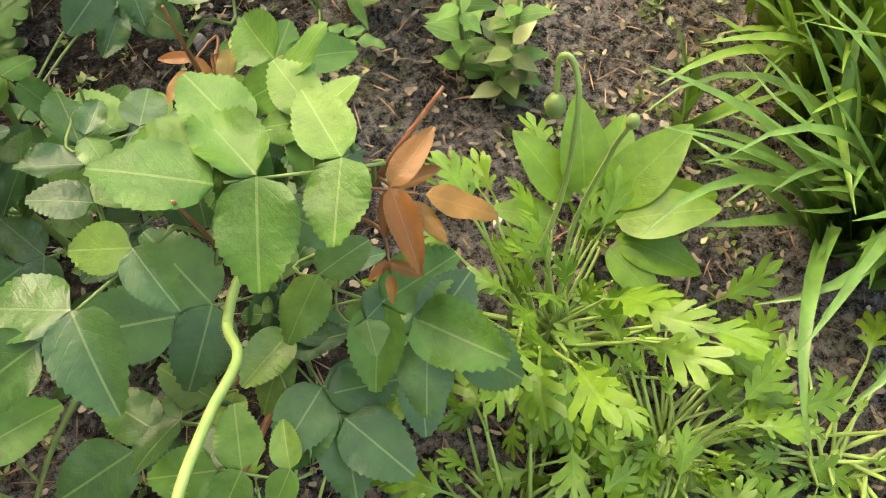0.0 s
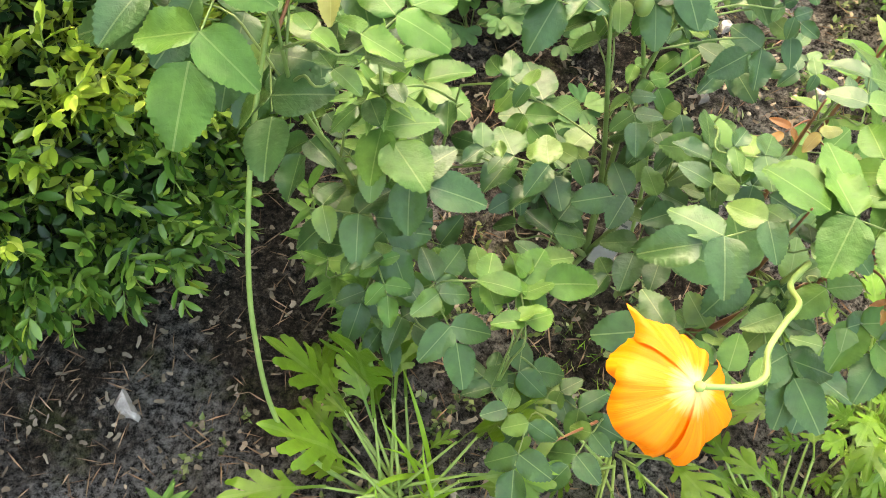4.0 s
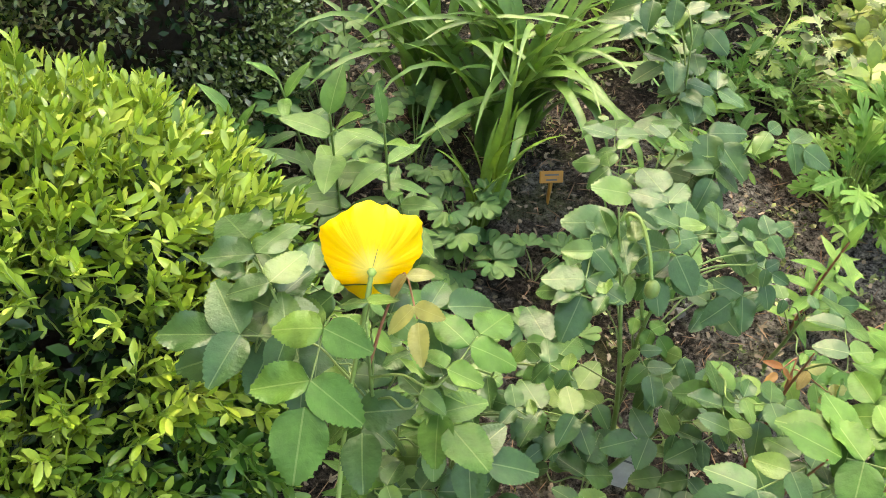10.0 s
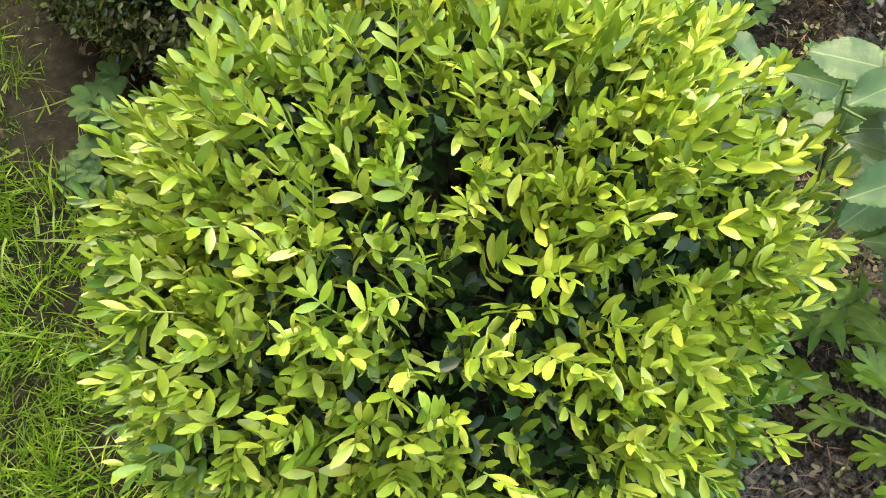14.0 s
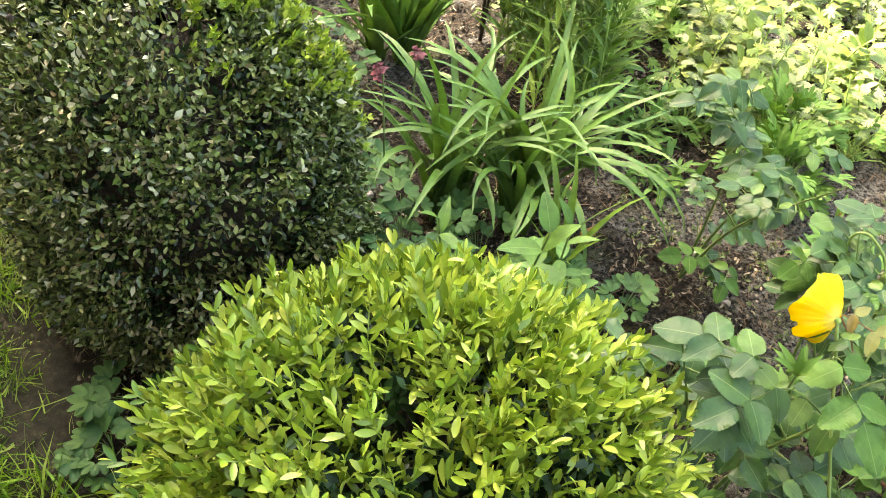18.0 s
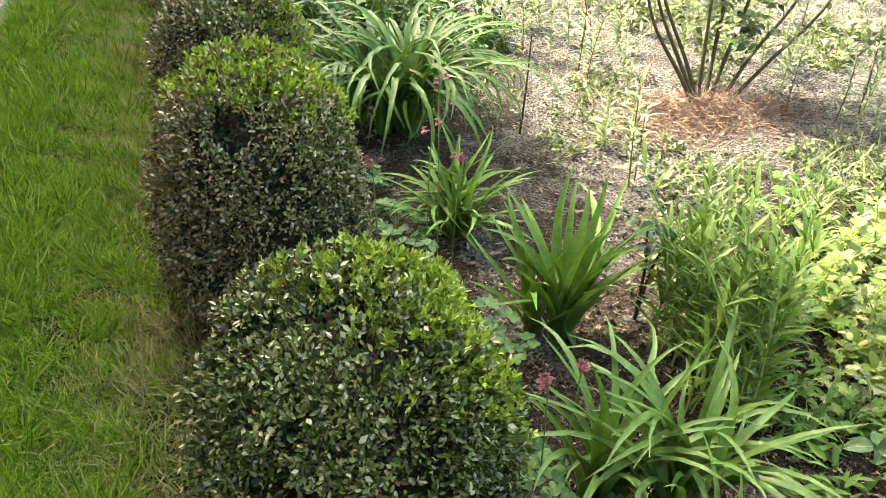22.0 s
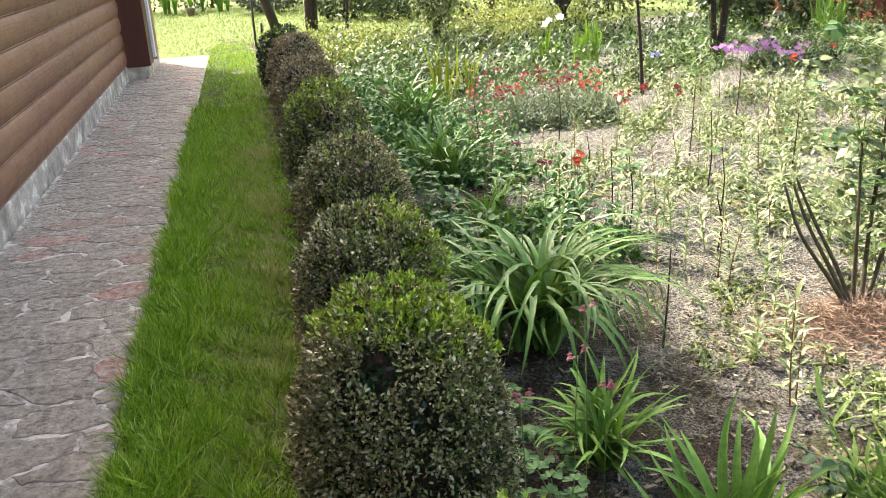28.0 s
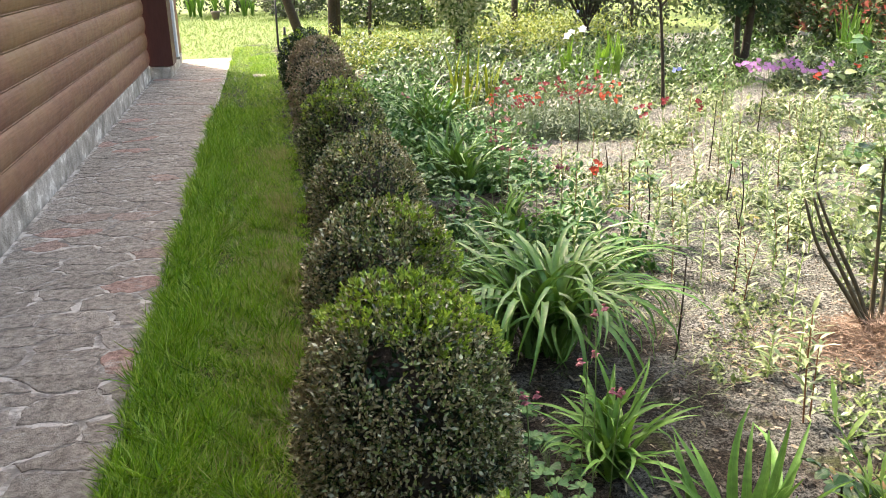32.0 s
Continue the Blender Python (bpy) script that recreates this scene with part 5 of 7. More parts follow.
for k, (x, y, n, size) in enumerate(((2.05, 0.93, 26, 0.13), (2.15, 0.90, 26, 0.12), (2.28, 1.28, 40, 0.17), (2.40, 1.30, 40, 0.17), (2.48, 0.62, 34, 0.15), (2.70, 1.54, 30, 0.16), (2.83, 1.86, 30, 0.16), (2.66, 1.80, 26, 0.14))):
    poppy_plant(x, y, n, size, 160 + k, "low rosette of lobed mid-green leaves", (15, 75), mat="lance", blade_len=0.40)


def poppy_stalk(ob, pts, r=0.0024):
    x, y = ob.location.x, ob.location.y
    ln = spline([(a - x, b - y, c) for a, b, c in pts], 10)
    s = tube(Soup(), ln, np.linspace(r * 1.1, r * 0.85, len(ln)), 8)
    rng = np.random.default_rng(int(abs(x) * 1000) + len(ln))
    n = len(ln) * 26
    i = rng.integers(0, len(ln) - 1, n)
    p = ln[i] + (ln[i + 1] - ln[i]) * rng.uniform(0, 1, (n, 1))
    d = unit(np.cross(ln[i + 1] - ln[i], rng.normal(0, 1, (n, 3))))
    scatter(s, GRASS, p + d * r * 0.8, d, rng.normal(0, 1, (n, 3)), np.stack([np.full(n, 0.0022), rng.uniform(0.0008, 0.0018, n), np.full(n, 0.0006)], -1))
    part("flower_stalk", s, M["stalk"], ob)
    return ln[-1], unit(ln[-1] - ln[-3])


def poppy_flower(pts, axis, top, radius, mat, label, seed, petals):
    """petals: turn from the top in degrees, half width in radians, size, openness, where along the rim a peak stands and how high it is."""
    ob = thing("poppy_flower", pts[0][0], pts[0][1], 0, label, "poppy", "poppy flowers")
    tip, _ = poppy_stalk(ob, pts)
    rng = np.random.default_rng(seed)
    s = Soup()
    ball(s, tip, 0.004, (1, 1, 1), 6)
    part("receptacle", s, M["stem_light"], ob)
    axis = unit(np.array(axis, float))
    a = np.array(top, float)
    a = unit(a - axis * (a @ axis))
    b = np.cross(axis, a)
    for turn, half, size, open_, rim, peak in petals:
        s = Soup()
        one_petal(s, tip + axis * 0.002, axis, a, b, radius * size, math.radians(turn), half, open_, rim, peak, rng)
        part("petal", s, M[mat], ob)
    return ob


def one_petal(soup, centre, axis, a, b, r, a0, wide, open_, rim, peak, rng):
    nu, nv = 41, 15
    ph = rng.uniform(0, 6, 3)
    v, uv = [], []
    for j in range(nv):
        t = j / (nv - 1)
        for i in range(nu):
            s = (i / (nu - 1) - 0.5) * 2
            half = wide * (0.82 + 0.18 * t)
            ang = a0 + s * half
            edge = 1 - 0.12 * s * s - 0.03 * math.sin(s * 7 + ph[0]) * t ** 3 - 0.012 * math.sin(s * 25 + ph[1]) * t ** 6
            edge += peak * math.exp(-((s - rim) / 0.22) ** 2) * t * t
            rad = r * math.sin(t * math.pi / 2) * edge * (0.5 + 0.5 * open_)
            wob = r * t ** 1.5 * (0.09 * math.sin(s * 4 + ph[2]) + 0.03 * math.sin(s * 10 + ph[0]) + 0.007 * math.sin(s * 27 + ph[1]))
            lift = r * (1.25 - open_) * t ** 1.3 * 1.25 + wob
            v.append(centre + (a * math.cos(ang) + b * math.sin(ang)) * rad + axis * lift)
            uv.append((i / (nu - 1), t))
    f = []
    for j in range(nv - 1):
        for i in range(nu - 1):
            q = (j * nu + i, j * nu + i + 1, (j + 1) * nu + i + 1, (j + 1) * nu + i)
            f += [(q[0], q[1], q[2]), (q[0], q[2], q[3])]
    soup.add(v, f, uv)


poppy_flower([(1.428, -0.255, 0), (1.382, -0.252, 0.11), (1.353, -0.239, 0.21), (1.345, -0.198, 0.33), (1.350, -0.153, 0.43), (1.362, -0.10, 0.52), (1.387, -0.03, 0.628)], (-0.08, 0.90, -0.27), (0, 0, 1), 0.047, "petal_yellow", "bright yellow poppy flower on a pale stalk", 71,
             ((-30, 1.0, 1.08, 0.80, 0.4, 0.03), (58, 0.74, 1.10, 0.77, -0.1, 0.06), (176, 1.15, 0.86, 0.88, 0, 0.0), (248, 0.8, 0.92, 0.76, 0, 0.0), (112, 0.7, 0.90, 0.74, 0, 0.0)))
poppy_flower([(1.80, -0.05, 0), (1.80, -0.09, 0.25), (1.787, -0.133, 0.42), (1.769, -0.157, 0.43), (1.768, -0.181, 0.445), (1.751, -0.204, 0.46), (1.732, -0.233, 0.475), (1.725, -0.256, 0.485), (1.709, -0.267, 0.49), (1.681, -0.27, 0.49)], (-0.48, 0.18, -0.80), (0, 0.93, 0.37), 0.046, "petal_orange", "orange poppy flower nodding on a bent hairy stalk", 72,
             ((240, 0.92, 1.16, 0.79, 0, 0.0), (300, 0.62, 1.10, 0.66, -0.4, 0.06), (338, 0.42, 1.12, 0.80, -0.3, 0.40), (22, 0.55, 0.80, 0.88, -0.4, 0.1), (105, 0.85, 0.98, 0.95, 0.2, 0.06), (186, 0.9, 1.15, 0.68, 0, 0.0), (160, 0.42, 1.12, 0.82, 0.3, 0.12)))


def poppy_bud(pts, label, r=0.0095):
    ob = thing("poppy_bud", pts[0][0], pts[0][1], 0, label, "poppy", "poppy buds")
    tip, d = poppy_stalk(ob, pts, 0.0022)
    s = Soup()
    ball(s, tip + d * r, r, (0.85, 0.85, 1.25), 8)
    part("bud", s, M["stem"], ob)
    return ob


# rough crumbs of soil
def crumbs(n, x0, x1, y0, y1, size, seed):
    rng = np.random.default_rng(seed)
    tet = np.array([(1, 0, -0.5), (-0.5, 0.87, -0.4), (-0.5, -0.87, -0.5), (0.1, -0.1, 0.75), (-0.6, 0.3, 0.3)])
    tri = np.array([(0, 1, 3), (1, 4, 3), (4, 2, 3), (2, 0, 3), (1, 2, 4)])
    p = np.stack([rng.uniform(x0, x1, n), rng.uniform(y0, y1, n), np.zeros(n)], -1)
    p[:, 2] = bed_z(p[:, 0], p[:, 1]) + size * 0.15
    s = scatter(Soup(), (tet, tri, np.zeros((5, 2))), p, unit(np.stack([rng.normal(0, 1, n), rng.normal(0, 1, n), rng.normal(0, 0.2, n)], -1)), rng.normal(0, 0.3, (n, 3)) + (0, 0, 1), size * rng.gamma(2.0, 0.5, (n, 1)) * rng.uniform(0.6, 1.3, (n, 3)))
    tagged(new("soil_crumbs", s.mesh("soil_crumbs", M["soil"], False)), "loose crumbs of bed soil", "soil", kind="stuff")


crumbs(16000, 0.66, 2.7, -0.44, 1.9, 0.005, 101)
crumbs(7000, 1.5, 5.0, 1.9, 6.0, 0.006, 102)

poppy_bud([(1.72, 0.07, 0), (1.71, 0.10, 0.2), (1.68, 0.14, 0.33), (1.655, 0.12, 0.45), (1.625, 0.113, 0.53), (1.633, 0.098, 0.545), (1.640, 0.07, 0.53), (1.644, 0.055, 0.505)], "hairy green poppy bud hanging on a hooked stalk")
poppy_bud([(1.98, -0.10, 0), (2.0, -0.085, 0.1), (2.026, -0.075, 0.2), (2.033, -0.06, 0.3), (2.034, -0.044, 0.335), (2.026, -0.037, 0.34), (2.023, -0.045, 0.31)], "hairy green poppy bud hanging on a hooked stalk")
poppy_bud([(1.86, -0.22, 0), (1.87, -0.26, 0.09), (1.85, -0.30, 0.13), (1.83, -0.31, 0.11), (1.83, -0.31, 0.07)], "small poppy bud bent down to the soil", 0.007)
poppy_bud([(2.01, -0.15, 0), (2.045, -0.08, 0.12), (2.058, -0.078, 0.25), (2.061, -0.084, 0.3)], "faded poppy head on a thin stalk", 0.006)
for k, (x, y) in enumerate(((1.505, -0.255), (1.53, -0.28), (1.47, -0.30))):
    strap_clump(x, y, 5, 0.16, 0.006, 0.006, 480 + k, M["grass"], "thin tuft of grass at the bed's edge", "grass_tuft", "grass", (40, 85), (0.3, 1.2), "grass tufts", 1)

# long poppy leaves sprawling over the edging stones
sprawl = thing("poppy_plant", 1.466, -0.258, 0, "long poppy leaves sprawling over the edging stones", "poppy", "iceland poppy rosettes")
for k, (ex, ey, ln) in enumerate(((1.385, -0.345, 0.085), (1.355, -0.335, 0.07), (1.37, -0.375, 0.09), (1.43, -0.40, 0.09), (1.455, -0.42, 0.10), (1.475, -0.43, 0.10), (1.555, -0.335, 0.07), (1.575, -0.35, 0.07), (1.59, -0.30, 0.05), (1.39, -0.29, 0.085), (1.41, -0.245, 0.08))):
    lv, st = Soup(), Soup()
    e = np.array((ex - 1.466, ey + 0.258, 0.045 + 0.012 * (k % 3)))
    tube(st, spline([(0, 0, 0), e * (0.4, 0.4, 0) + (0, 0, 0.05 + 0.01 * (k % 2)), e], 5), np.linspace(0.0034, 0.0018, 10), 6, False)
    scatter(lv, LOBES[k % 5], [e - unit(e * (1, 1, 0)) * ln * 0.25], unit(e * (1, 1, 0)) + (0, 0, -0.12), (0.1 * math.sin(k), -0.1, 1), ln)
    two_mats("leaf", lv, M["poppy_leaf"], st, M["stem_light"], sprawl)

# broad dock-like leaves among the poppies
dock = thing("dock_plant", 2.08, -0.06, 0, "dock plant with broad light green leaves", "dock")
for k, (az, e, l) in enumerate(((-12, 8, 0.105), (-48, 2, 0.085), (-75, 0, 0.07), (40, 25, 0.085), (150, 20, 0.06), (8, 40, 0.10), (70, 48, 0.09), (-30, 30, 0.09), (110, 40, 0.08))):
    s = Soup()
    a, e = radians(az), radians(e)
    d = np.array((math.cos(a) * math.cos(e), math.sin(a) * math.cos(e), math.sin(e)))
    tube(s, [(0, 0, 0.0), (0.01, 0, 0.06), d * 0.03 + (0.0, 0, 0.09)], 0.0018, 5, False)
    scatter(s, OVAL_FINE, [d * 0.03 + (0, 0, 0.09)], d, (0, -0.2, 1), l)
    part("leaf", s, M["poppy_leaf"], dock)

ROUND_WIDE = blade((0.05, 0.26, 0.32, 0.26, 0.02), 0.08, 0.2)
PERENNIALS = ((2.34, 1.02), (2.46, 1.30), (2.42, 1.14), (2.52, 0.92), (2.42, 0.78), (2.62, 1.15), (2.68, 0.95), (2.66, 1.42), (2.78, 0.8), (2.60, 0.68), (2.9, 1.2), (2.85, 1.55), (3.0, 0.92))

# ---------------------------------------------------------------- phlox and lilies by the box balls
for k, (x, y, h, n, sz) in enumerate(((1.175, 0.45, 0.40, 14, 0.085), (1.29, 0.43, 0.44, 16, 0.095), (1.37, 0.42, 0.40, 16, 0.09), (1.40, 0.40, 0.28, 12, 0.08), (1.24, 0.55, 0.36, 14, 0.09), (1.33, 0.36, 0.24, 10, 0.07))):
    shoot(x, y, h, n + 4, sz * 0.84, 300 + k, "phlox", "leafy phlox stem with broad lance leaves", "phlox_stem", "phlox", OVAL_FINE if k % 2 else LANCE_FINE, 0.08, group="phlox stems")
shoot(1.43, 0.0, 0.46, 54, 0.052, 310, "lance", "lily shoot with a dense spiky leaf whorl", lean=0.03, start=0.62)
shoot(1.36, -0.02, 0.14, 26, 0.05, 311, "lance", "short leafy lily shoot", lean=0.05)
shoot(1.40, -0.06, 0.16, 26, 0.05, 312, "lance", "short leafy lily shoot", lean=0.05)
shoot(1.33, 0.03, 0.18, 26, 0.05, 313, "lance", "short leafy lily shoot", lean=0.05)
shoot(1.21, -0.30, 0.05, 14, 0.03, 314, "lance", "tiny lily shoot in bare soil", lean=0.05)
shoot(2.01, 0.34, 0.22, 18, 0.06, 315, "lance", "young lily shoot with a dark stalk", lean=0.15, stem="stem_red")
shoot(2.08, 0.36, 0.14, 14, 0.05, 316, "lance", "young lily shoot with pale leaves", lean=0.1)
for k, (x, y) in enumerate(((2.11, 0.25), (2.09, 0.20), (2.15, 0.30), (2.13, 0.16))):
    shoot(x, y, 0.13, 14, 0.042, 320 + k, "lance", "leafy mint-like shoot with toothed leaves", "mint_shoot", "mint", OVAL, 0.1, group="mint shoots")
for k, (x, y) in enumerate(((2.11, 0.15), (2.13, 0.19))):
    shoot(x, y, 0.10, 14, 0.036, 326 + k, "weed", "nettle-like shoot with toothed leaves", "nettle_shoot", "nettle", OVAL, 0.06, group="nettle shoots")

# lush sunlit perennials on the bed's sunny side
rq = np.random.default_rng(17)
for k in range(98):
    x, y = PERENNIALS[k % len(PERENNIALS)]
    shoot(x + rq.normal(0, 0.09), y + rq.normal(0, 0.09), rq.uniform(0.08, 0.22), 20, rq.uniform(0.045, 0.065), 900 + k, ("sun_leaf", "weed", "sun_leaf")[k % 3], "leafy perennial stem with cut and rounded leaves coloured for sunlight", "perennial_stem", "perennial", LOBES[k % 5] if k % 3 else ROUND_WIDE, 0.25, group="sunlit perennial stems", start=0.1, stem="stem_light")

# columbines at the feet of the box balls
for k, (x, y, n, r, h) in enumerate(((0.69, 0.64, 10, 0.08, 0.09), (0.62, 0.58, 8, 0.06, 0.06), (1.24, 0.72, 20, 0.12, 0.20), (1.22, 0.95, 16, 0.12, 0.2), (1.40, 0.68, 16, 0.10, 0.14), (1.48, 0.45, 9, 0.06, 0.1), (1.47, 0.52, 9, 0.06, 0.12), (1.60, 0.44, 8, 0.07, 0.06),
                                     (1.30, 1.30, 18, 0.12, 0.2), (1.28, 1.75, 18, 0.13, 0.15), (1.27, 2.4, 14, 0.12, 0.12), (1.42, 3.5, 30, 0.2, 0.35), (1.5, 4.6, 26, 0.2, 0.35), (1.95, 4.6, 22, 0.16, 0.25), (2.1, 5.3, 22, 0.16, 0.25), (2.2, 6.0, 22, 0.16, 0.28), (1.9, 5.8, 20, 0.16, 0.3), (2.0, 6.6, 20, 0.16, 0.3), (1.33, 2.05, 14, 0.1, 0.12), (1.6, 0.28, 6, 0.05, 0.06))):
    columbine(x, y, n, r, h, 330 + k, "columbine clump with rounded blue-green leaflets")


def columbine_stem(x, y, h, lean, mat, seed, label):
    rng = np.random.default_rng(seed)
    ob = thing("columbine_flower", x, y, 0, label, "columbine", "columbine flower stems")
    ln = spline([(0, 0, 0), (lean[0] * 0.4, lean[1] * 0.4, h * 0.6), (lean[0], lean[1], h)], 7)
    part("flower_stalk", tube(Soup(), ln, 0.0018, 5), M["stem"], ob)
    for k in range(3):
        c = ln[-1] + rng.normal(0, 0.018, 3) * (1, 1, 0.6)
        s = Soup()
        bloom(s, c, 0.018, rng, 5, (rng.normal(0, 0.4), -0.3, -0.8), 0.9)
        bloom(s, c, 0.016, rng, 5, (rng.normal(0, 0.4), -0.3, -1), 2.2)
        bloom(s, c, 0.010, rng, 5, (rng.normal(0, 0.3), 0.2, 1), 1.6)
        part("flower", s, M[mat], ob)
    return ob


for k, (x, y, h) in enumerate(((1.27, 0.86, 0.42), (1.33, 0.88, 0.44), (1.42, 1.93, 0.62), (1.40, 1.98, 0.45), (1.45, 1.88, 0.4), (1.17, 1.72, 0.5), (1.62, 3.15, 0.78), (1.68, 3.05, 0.72), (1.52, 3.3, 0.75), (1.75, 4.4, 0.55), (2.18, 5.8, 0.38), (2.28, 5.9, 0.36), (2.22, 5.95, 0.42), (2.12, 5.9, 0.4), (2.32, 5.8, 0.34), (2.05, 5.3, 0.4), (2.0, 4.7, 0.36), (1.95, 5.2, 0.42), (1.55, 6.3, 0.5))):
    columbine_stem(x, y, h, (0.02 * math.sin(k * 2.1), 0.02 * math.cos(k)), "petal_pale" if y > 5.5 else "petal_pink", 350 + k, "pink columbine flowers on a thin stalk")

# ---------------------------------------------------------------- tall asters, other shoots
ra = np.random.default_rng(8)
ASTER_LEAF = blade((0.018, 0.055, 0.068, 0.045, 0.004), 0.12, 0.25)
for k in range(40):
    shoot(1.94 + ra.normal(0, 0.085), 1.21 + ra.normal(0, 0.10), ra.uniform(0.32, 0.56), 26, 0.10, 360 + k, "strap_bright", "tall aster stem with narrow leaves", "aster_stem", "aster", ASTER_LEAF, 0.16, group="aster stems", rise=0.6, stem="stem_light")


def copies(master, spots, seed, smin=0.8, smax=1.25):
    rng = np.random.default_rng(seed)
    for x, y in spots:
        c = copy_thing(master, pose(x, y, 0, rng.normal(0, 4), rng.normal(0, 4), rng.uniform(0, 360)))
        s = rng.uniform(smin, smax)
        c.scale = (s, s, s)


LANCE_WIDE = blade((0.03, 0.09, 0.11, 0.07, 0.004), 0.14, 0.4)
rl = np.random.default_rng(9)
for k in range(8):
    m = shoot(2.3 + 0.17 * k, 2.2 + 0.33 * k, rl.uniform(0.15, 0.36), 24 + k, 0.066, 390 + k, "lance_sun", "young lily shoot with leaves coloured pale for sunlight", lean=0.13, temp=LANCE_WIDE, start=0.15, rise=0.35, stem="stem_red" if k % 4 == 0 else "stem_light")
    spots = [(x, y) for x, y in zip(rl.uniform(1.95, 5.6, 40), rl.uniform(1.9, 7.4, 40)) if math.hypot(x - 2.9, y - 2.75) > 0.42 and not (x < 2.25 and 2.4 < y < 3.5) and not (2.42 < x < 3.3 and y < 2.8) and not (2.0 < x < 3.95 and y > 5.7)]
    copies(m, spots, 395 + k)
# bare dark canes standing among the shoots
for k, (x, y, h) in enumerate(((2.34, 3.9, 0.5), (2.06, 2.72, 0.42), (2.5, 4.0, 0.45), (3.3, 4.6, 0.5), (3.6, 5.4, 0.5), (3.1, 4.1, 0.4), (2.9, 6.2, 0.5), (3.95, 4.7, 0.42), (2.7, 5.1, 0.3), (2.1, 5.7, 0.5), (4.5, 6.3, 0.5), (2.05, 7.4, 0.55), (2.8, 3.6, 0.3))):
    r = rose_canes(x, y, [[(x, y, 0), (x + 0.01, y, h * 0.5), (x + 0.02 * math.sin(k * 2), y + 0.01, h)]], "bare dark rose cane with a few leaves", 0.0052, "bark_dark", "bare rose canes")
    for j in range(2 + (k in (0, 2)) * 8):
        rose_leaf_at(r, x + rl.normal(0, 0.06), y + rl.normal(0, 0.06), h * rl.uniform(0.4, 0.95), rl.uniform(0, 360), 0.045, "rose" if j % 3 else "rose_bronze")
# a small rose with brown-red new leaves
rose_h = rose_canes(1.87, 1.46, [[(1.87, 1.46, 0), (1.865, 1.45, 0.2), (1.85, 1.45, 0.32)], [(1.87, 1.46, 0), (1.89, 1.45, 0.2), (1.94, 1.44, 0.30)]], "small rose with red-brown new leaves", 0.006, "bark_dark")
for j in range(12):
    rose_leaf_at(rose_h, 1.89 + rl.normal(0, 0.06), 1.45 + rl.normal(0, 0.04), rl.uniform(0.22, 0.37), rl.uniform(0, 360), 0.045, ("rose", "rose_red", "rose_bronze", "rose")[j % 4])

# ---------------------------------------------------------------- old rose with cut canes in a litter of straw
GX, GY = 2.94, 2.78
old_rose = rose_canes(GX, GY, [[(cx + 0.045, cy, cz) for cx, cy, cz in cane] for cane in [
    [(2.88, 2.74, 0), (2.78, 2.75, 0.16), (2.64, 2.80, 0.38), (2.58, 2.85, 0.58)],
    [(2.90, 2.76, 0), (2.81, 2.79, 0.18), (2.70, 2.84, 0.40), (2.64, 2.88, 0.57)],
    [(2.91, 2.77, 0), (2.85, 2.81, 0.18), (2.75, 2.87, 0.40), (2.68, 2.92, 0.58)],
    [(2.93, 2.80, 0), (2.925, 2.82, 0.3), (2.93, 2.87, 0.72)],
    [(2.97, 2.80, 0), (3.03, 2.88, 0.35), (3.10, 2.95, 0.75), (3.12, 3.0, 1.05)],
    [(2.99, 2.80, 0), (3.11, 2.86, 0.3), (3.28, 2.95, 0.7), (3.35, 3.0, 1.0)],
    [(3.02, 2.76, 0), (3.17, 2.80, 0.2), (3.42, 2.86, 0.45), (3.55, 2.9, 0.8)],
    [(3.04, 2.74, 0), (3.24, 2.76, 0.18), (3.52, 2.8, 0.4), (3.7, 2.85, 0.7)]]], "old rose bush with thick cut canes and pale leaves", 0.0115, "rosewood")
rg = np.random.default_rng(10)
for j in range(290):
    up = rg.uniform(0, 1)
    rose_leaf_at(old_rose, 2.98 + rg.uniform(-0.10, 0.85) * (0.35 + 0.65 * up), 2.93 + rg.normal(0, 0.15), 0.28 + 0.88 * up, rg.uniform(0, 360), rg.uniform(0.042, 0.062), ("rose_pale", "rose_pale", "rose")[j % 3])
pn = 3800
p = np.stack([2.92 + rg.normal(0, 0.27, pn), 2.66 + rg.normal(0, 0.13, pn), np.zeros(pn)], -1)
p[:, 2] = 0.005 + 0.10 * np.exp(-((p[:, 0] - 2.95) / 0.25) ** 2 - ((p[:, 1] - 2.66) / 0.13) ** 2) * rg.uniform(0, 1, pn)
al = unit(np.stack([rg.normal(0, 1, pn), rg.normal(0, 1, pn), rg.normal(0.1, 0.35, pn)], -1))
tagged(new("straw_litter", scatter(Soup(), GRASS, p, al, rg.normal(0, 1, (pn, 3)), np.stack([np.full(pn, 0.05), rg.uniform(0.05, 0.13, pn), np.full(pn, 0.05)], -1)).mesh("straw_litter", M["straw"])), "reddish dry straw heaped round the rose", "straw", kind="stuff")

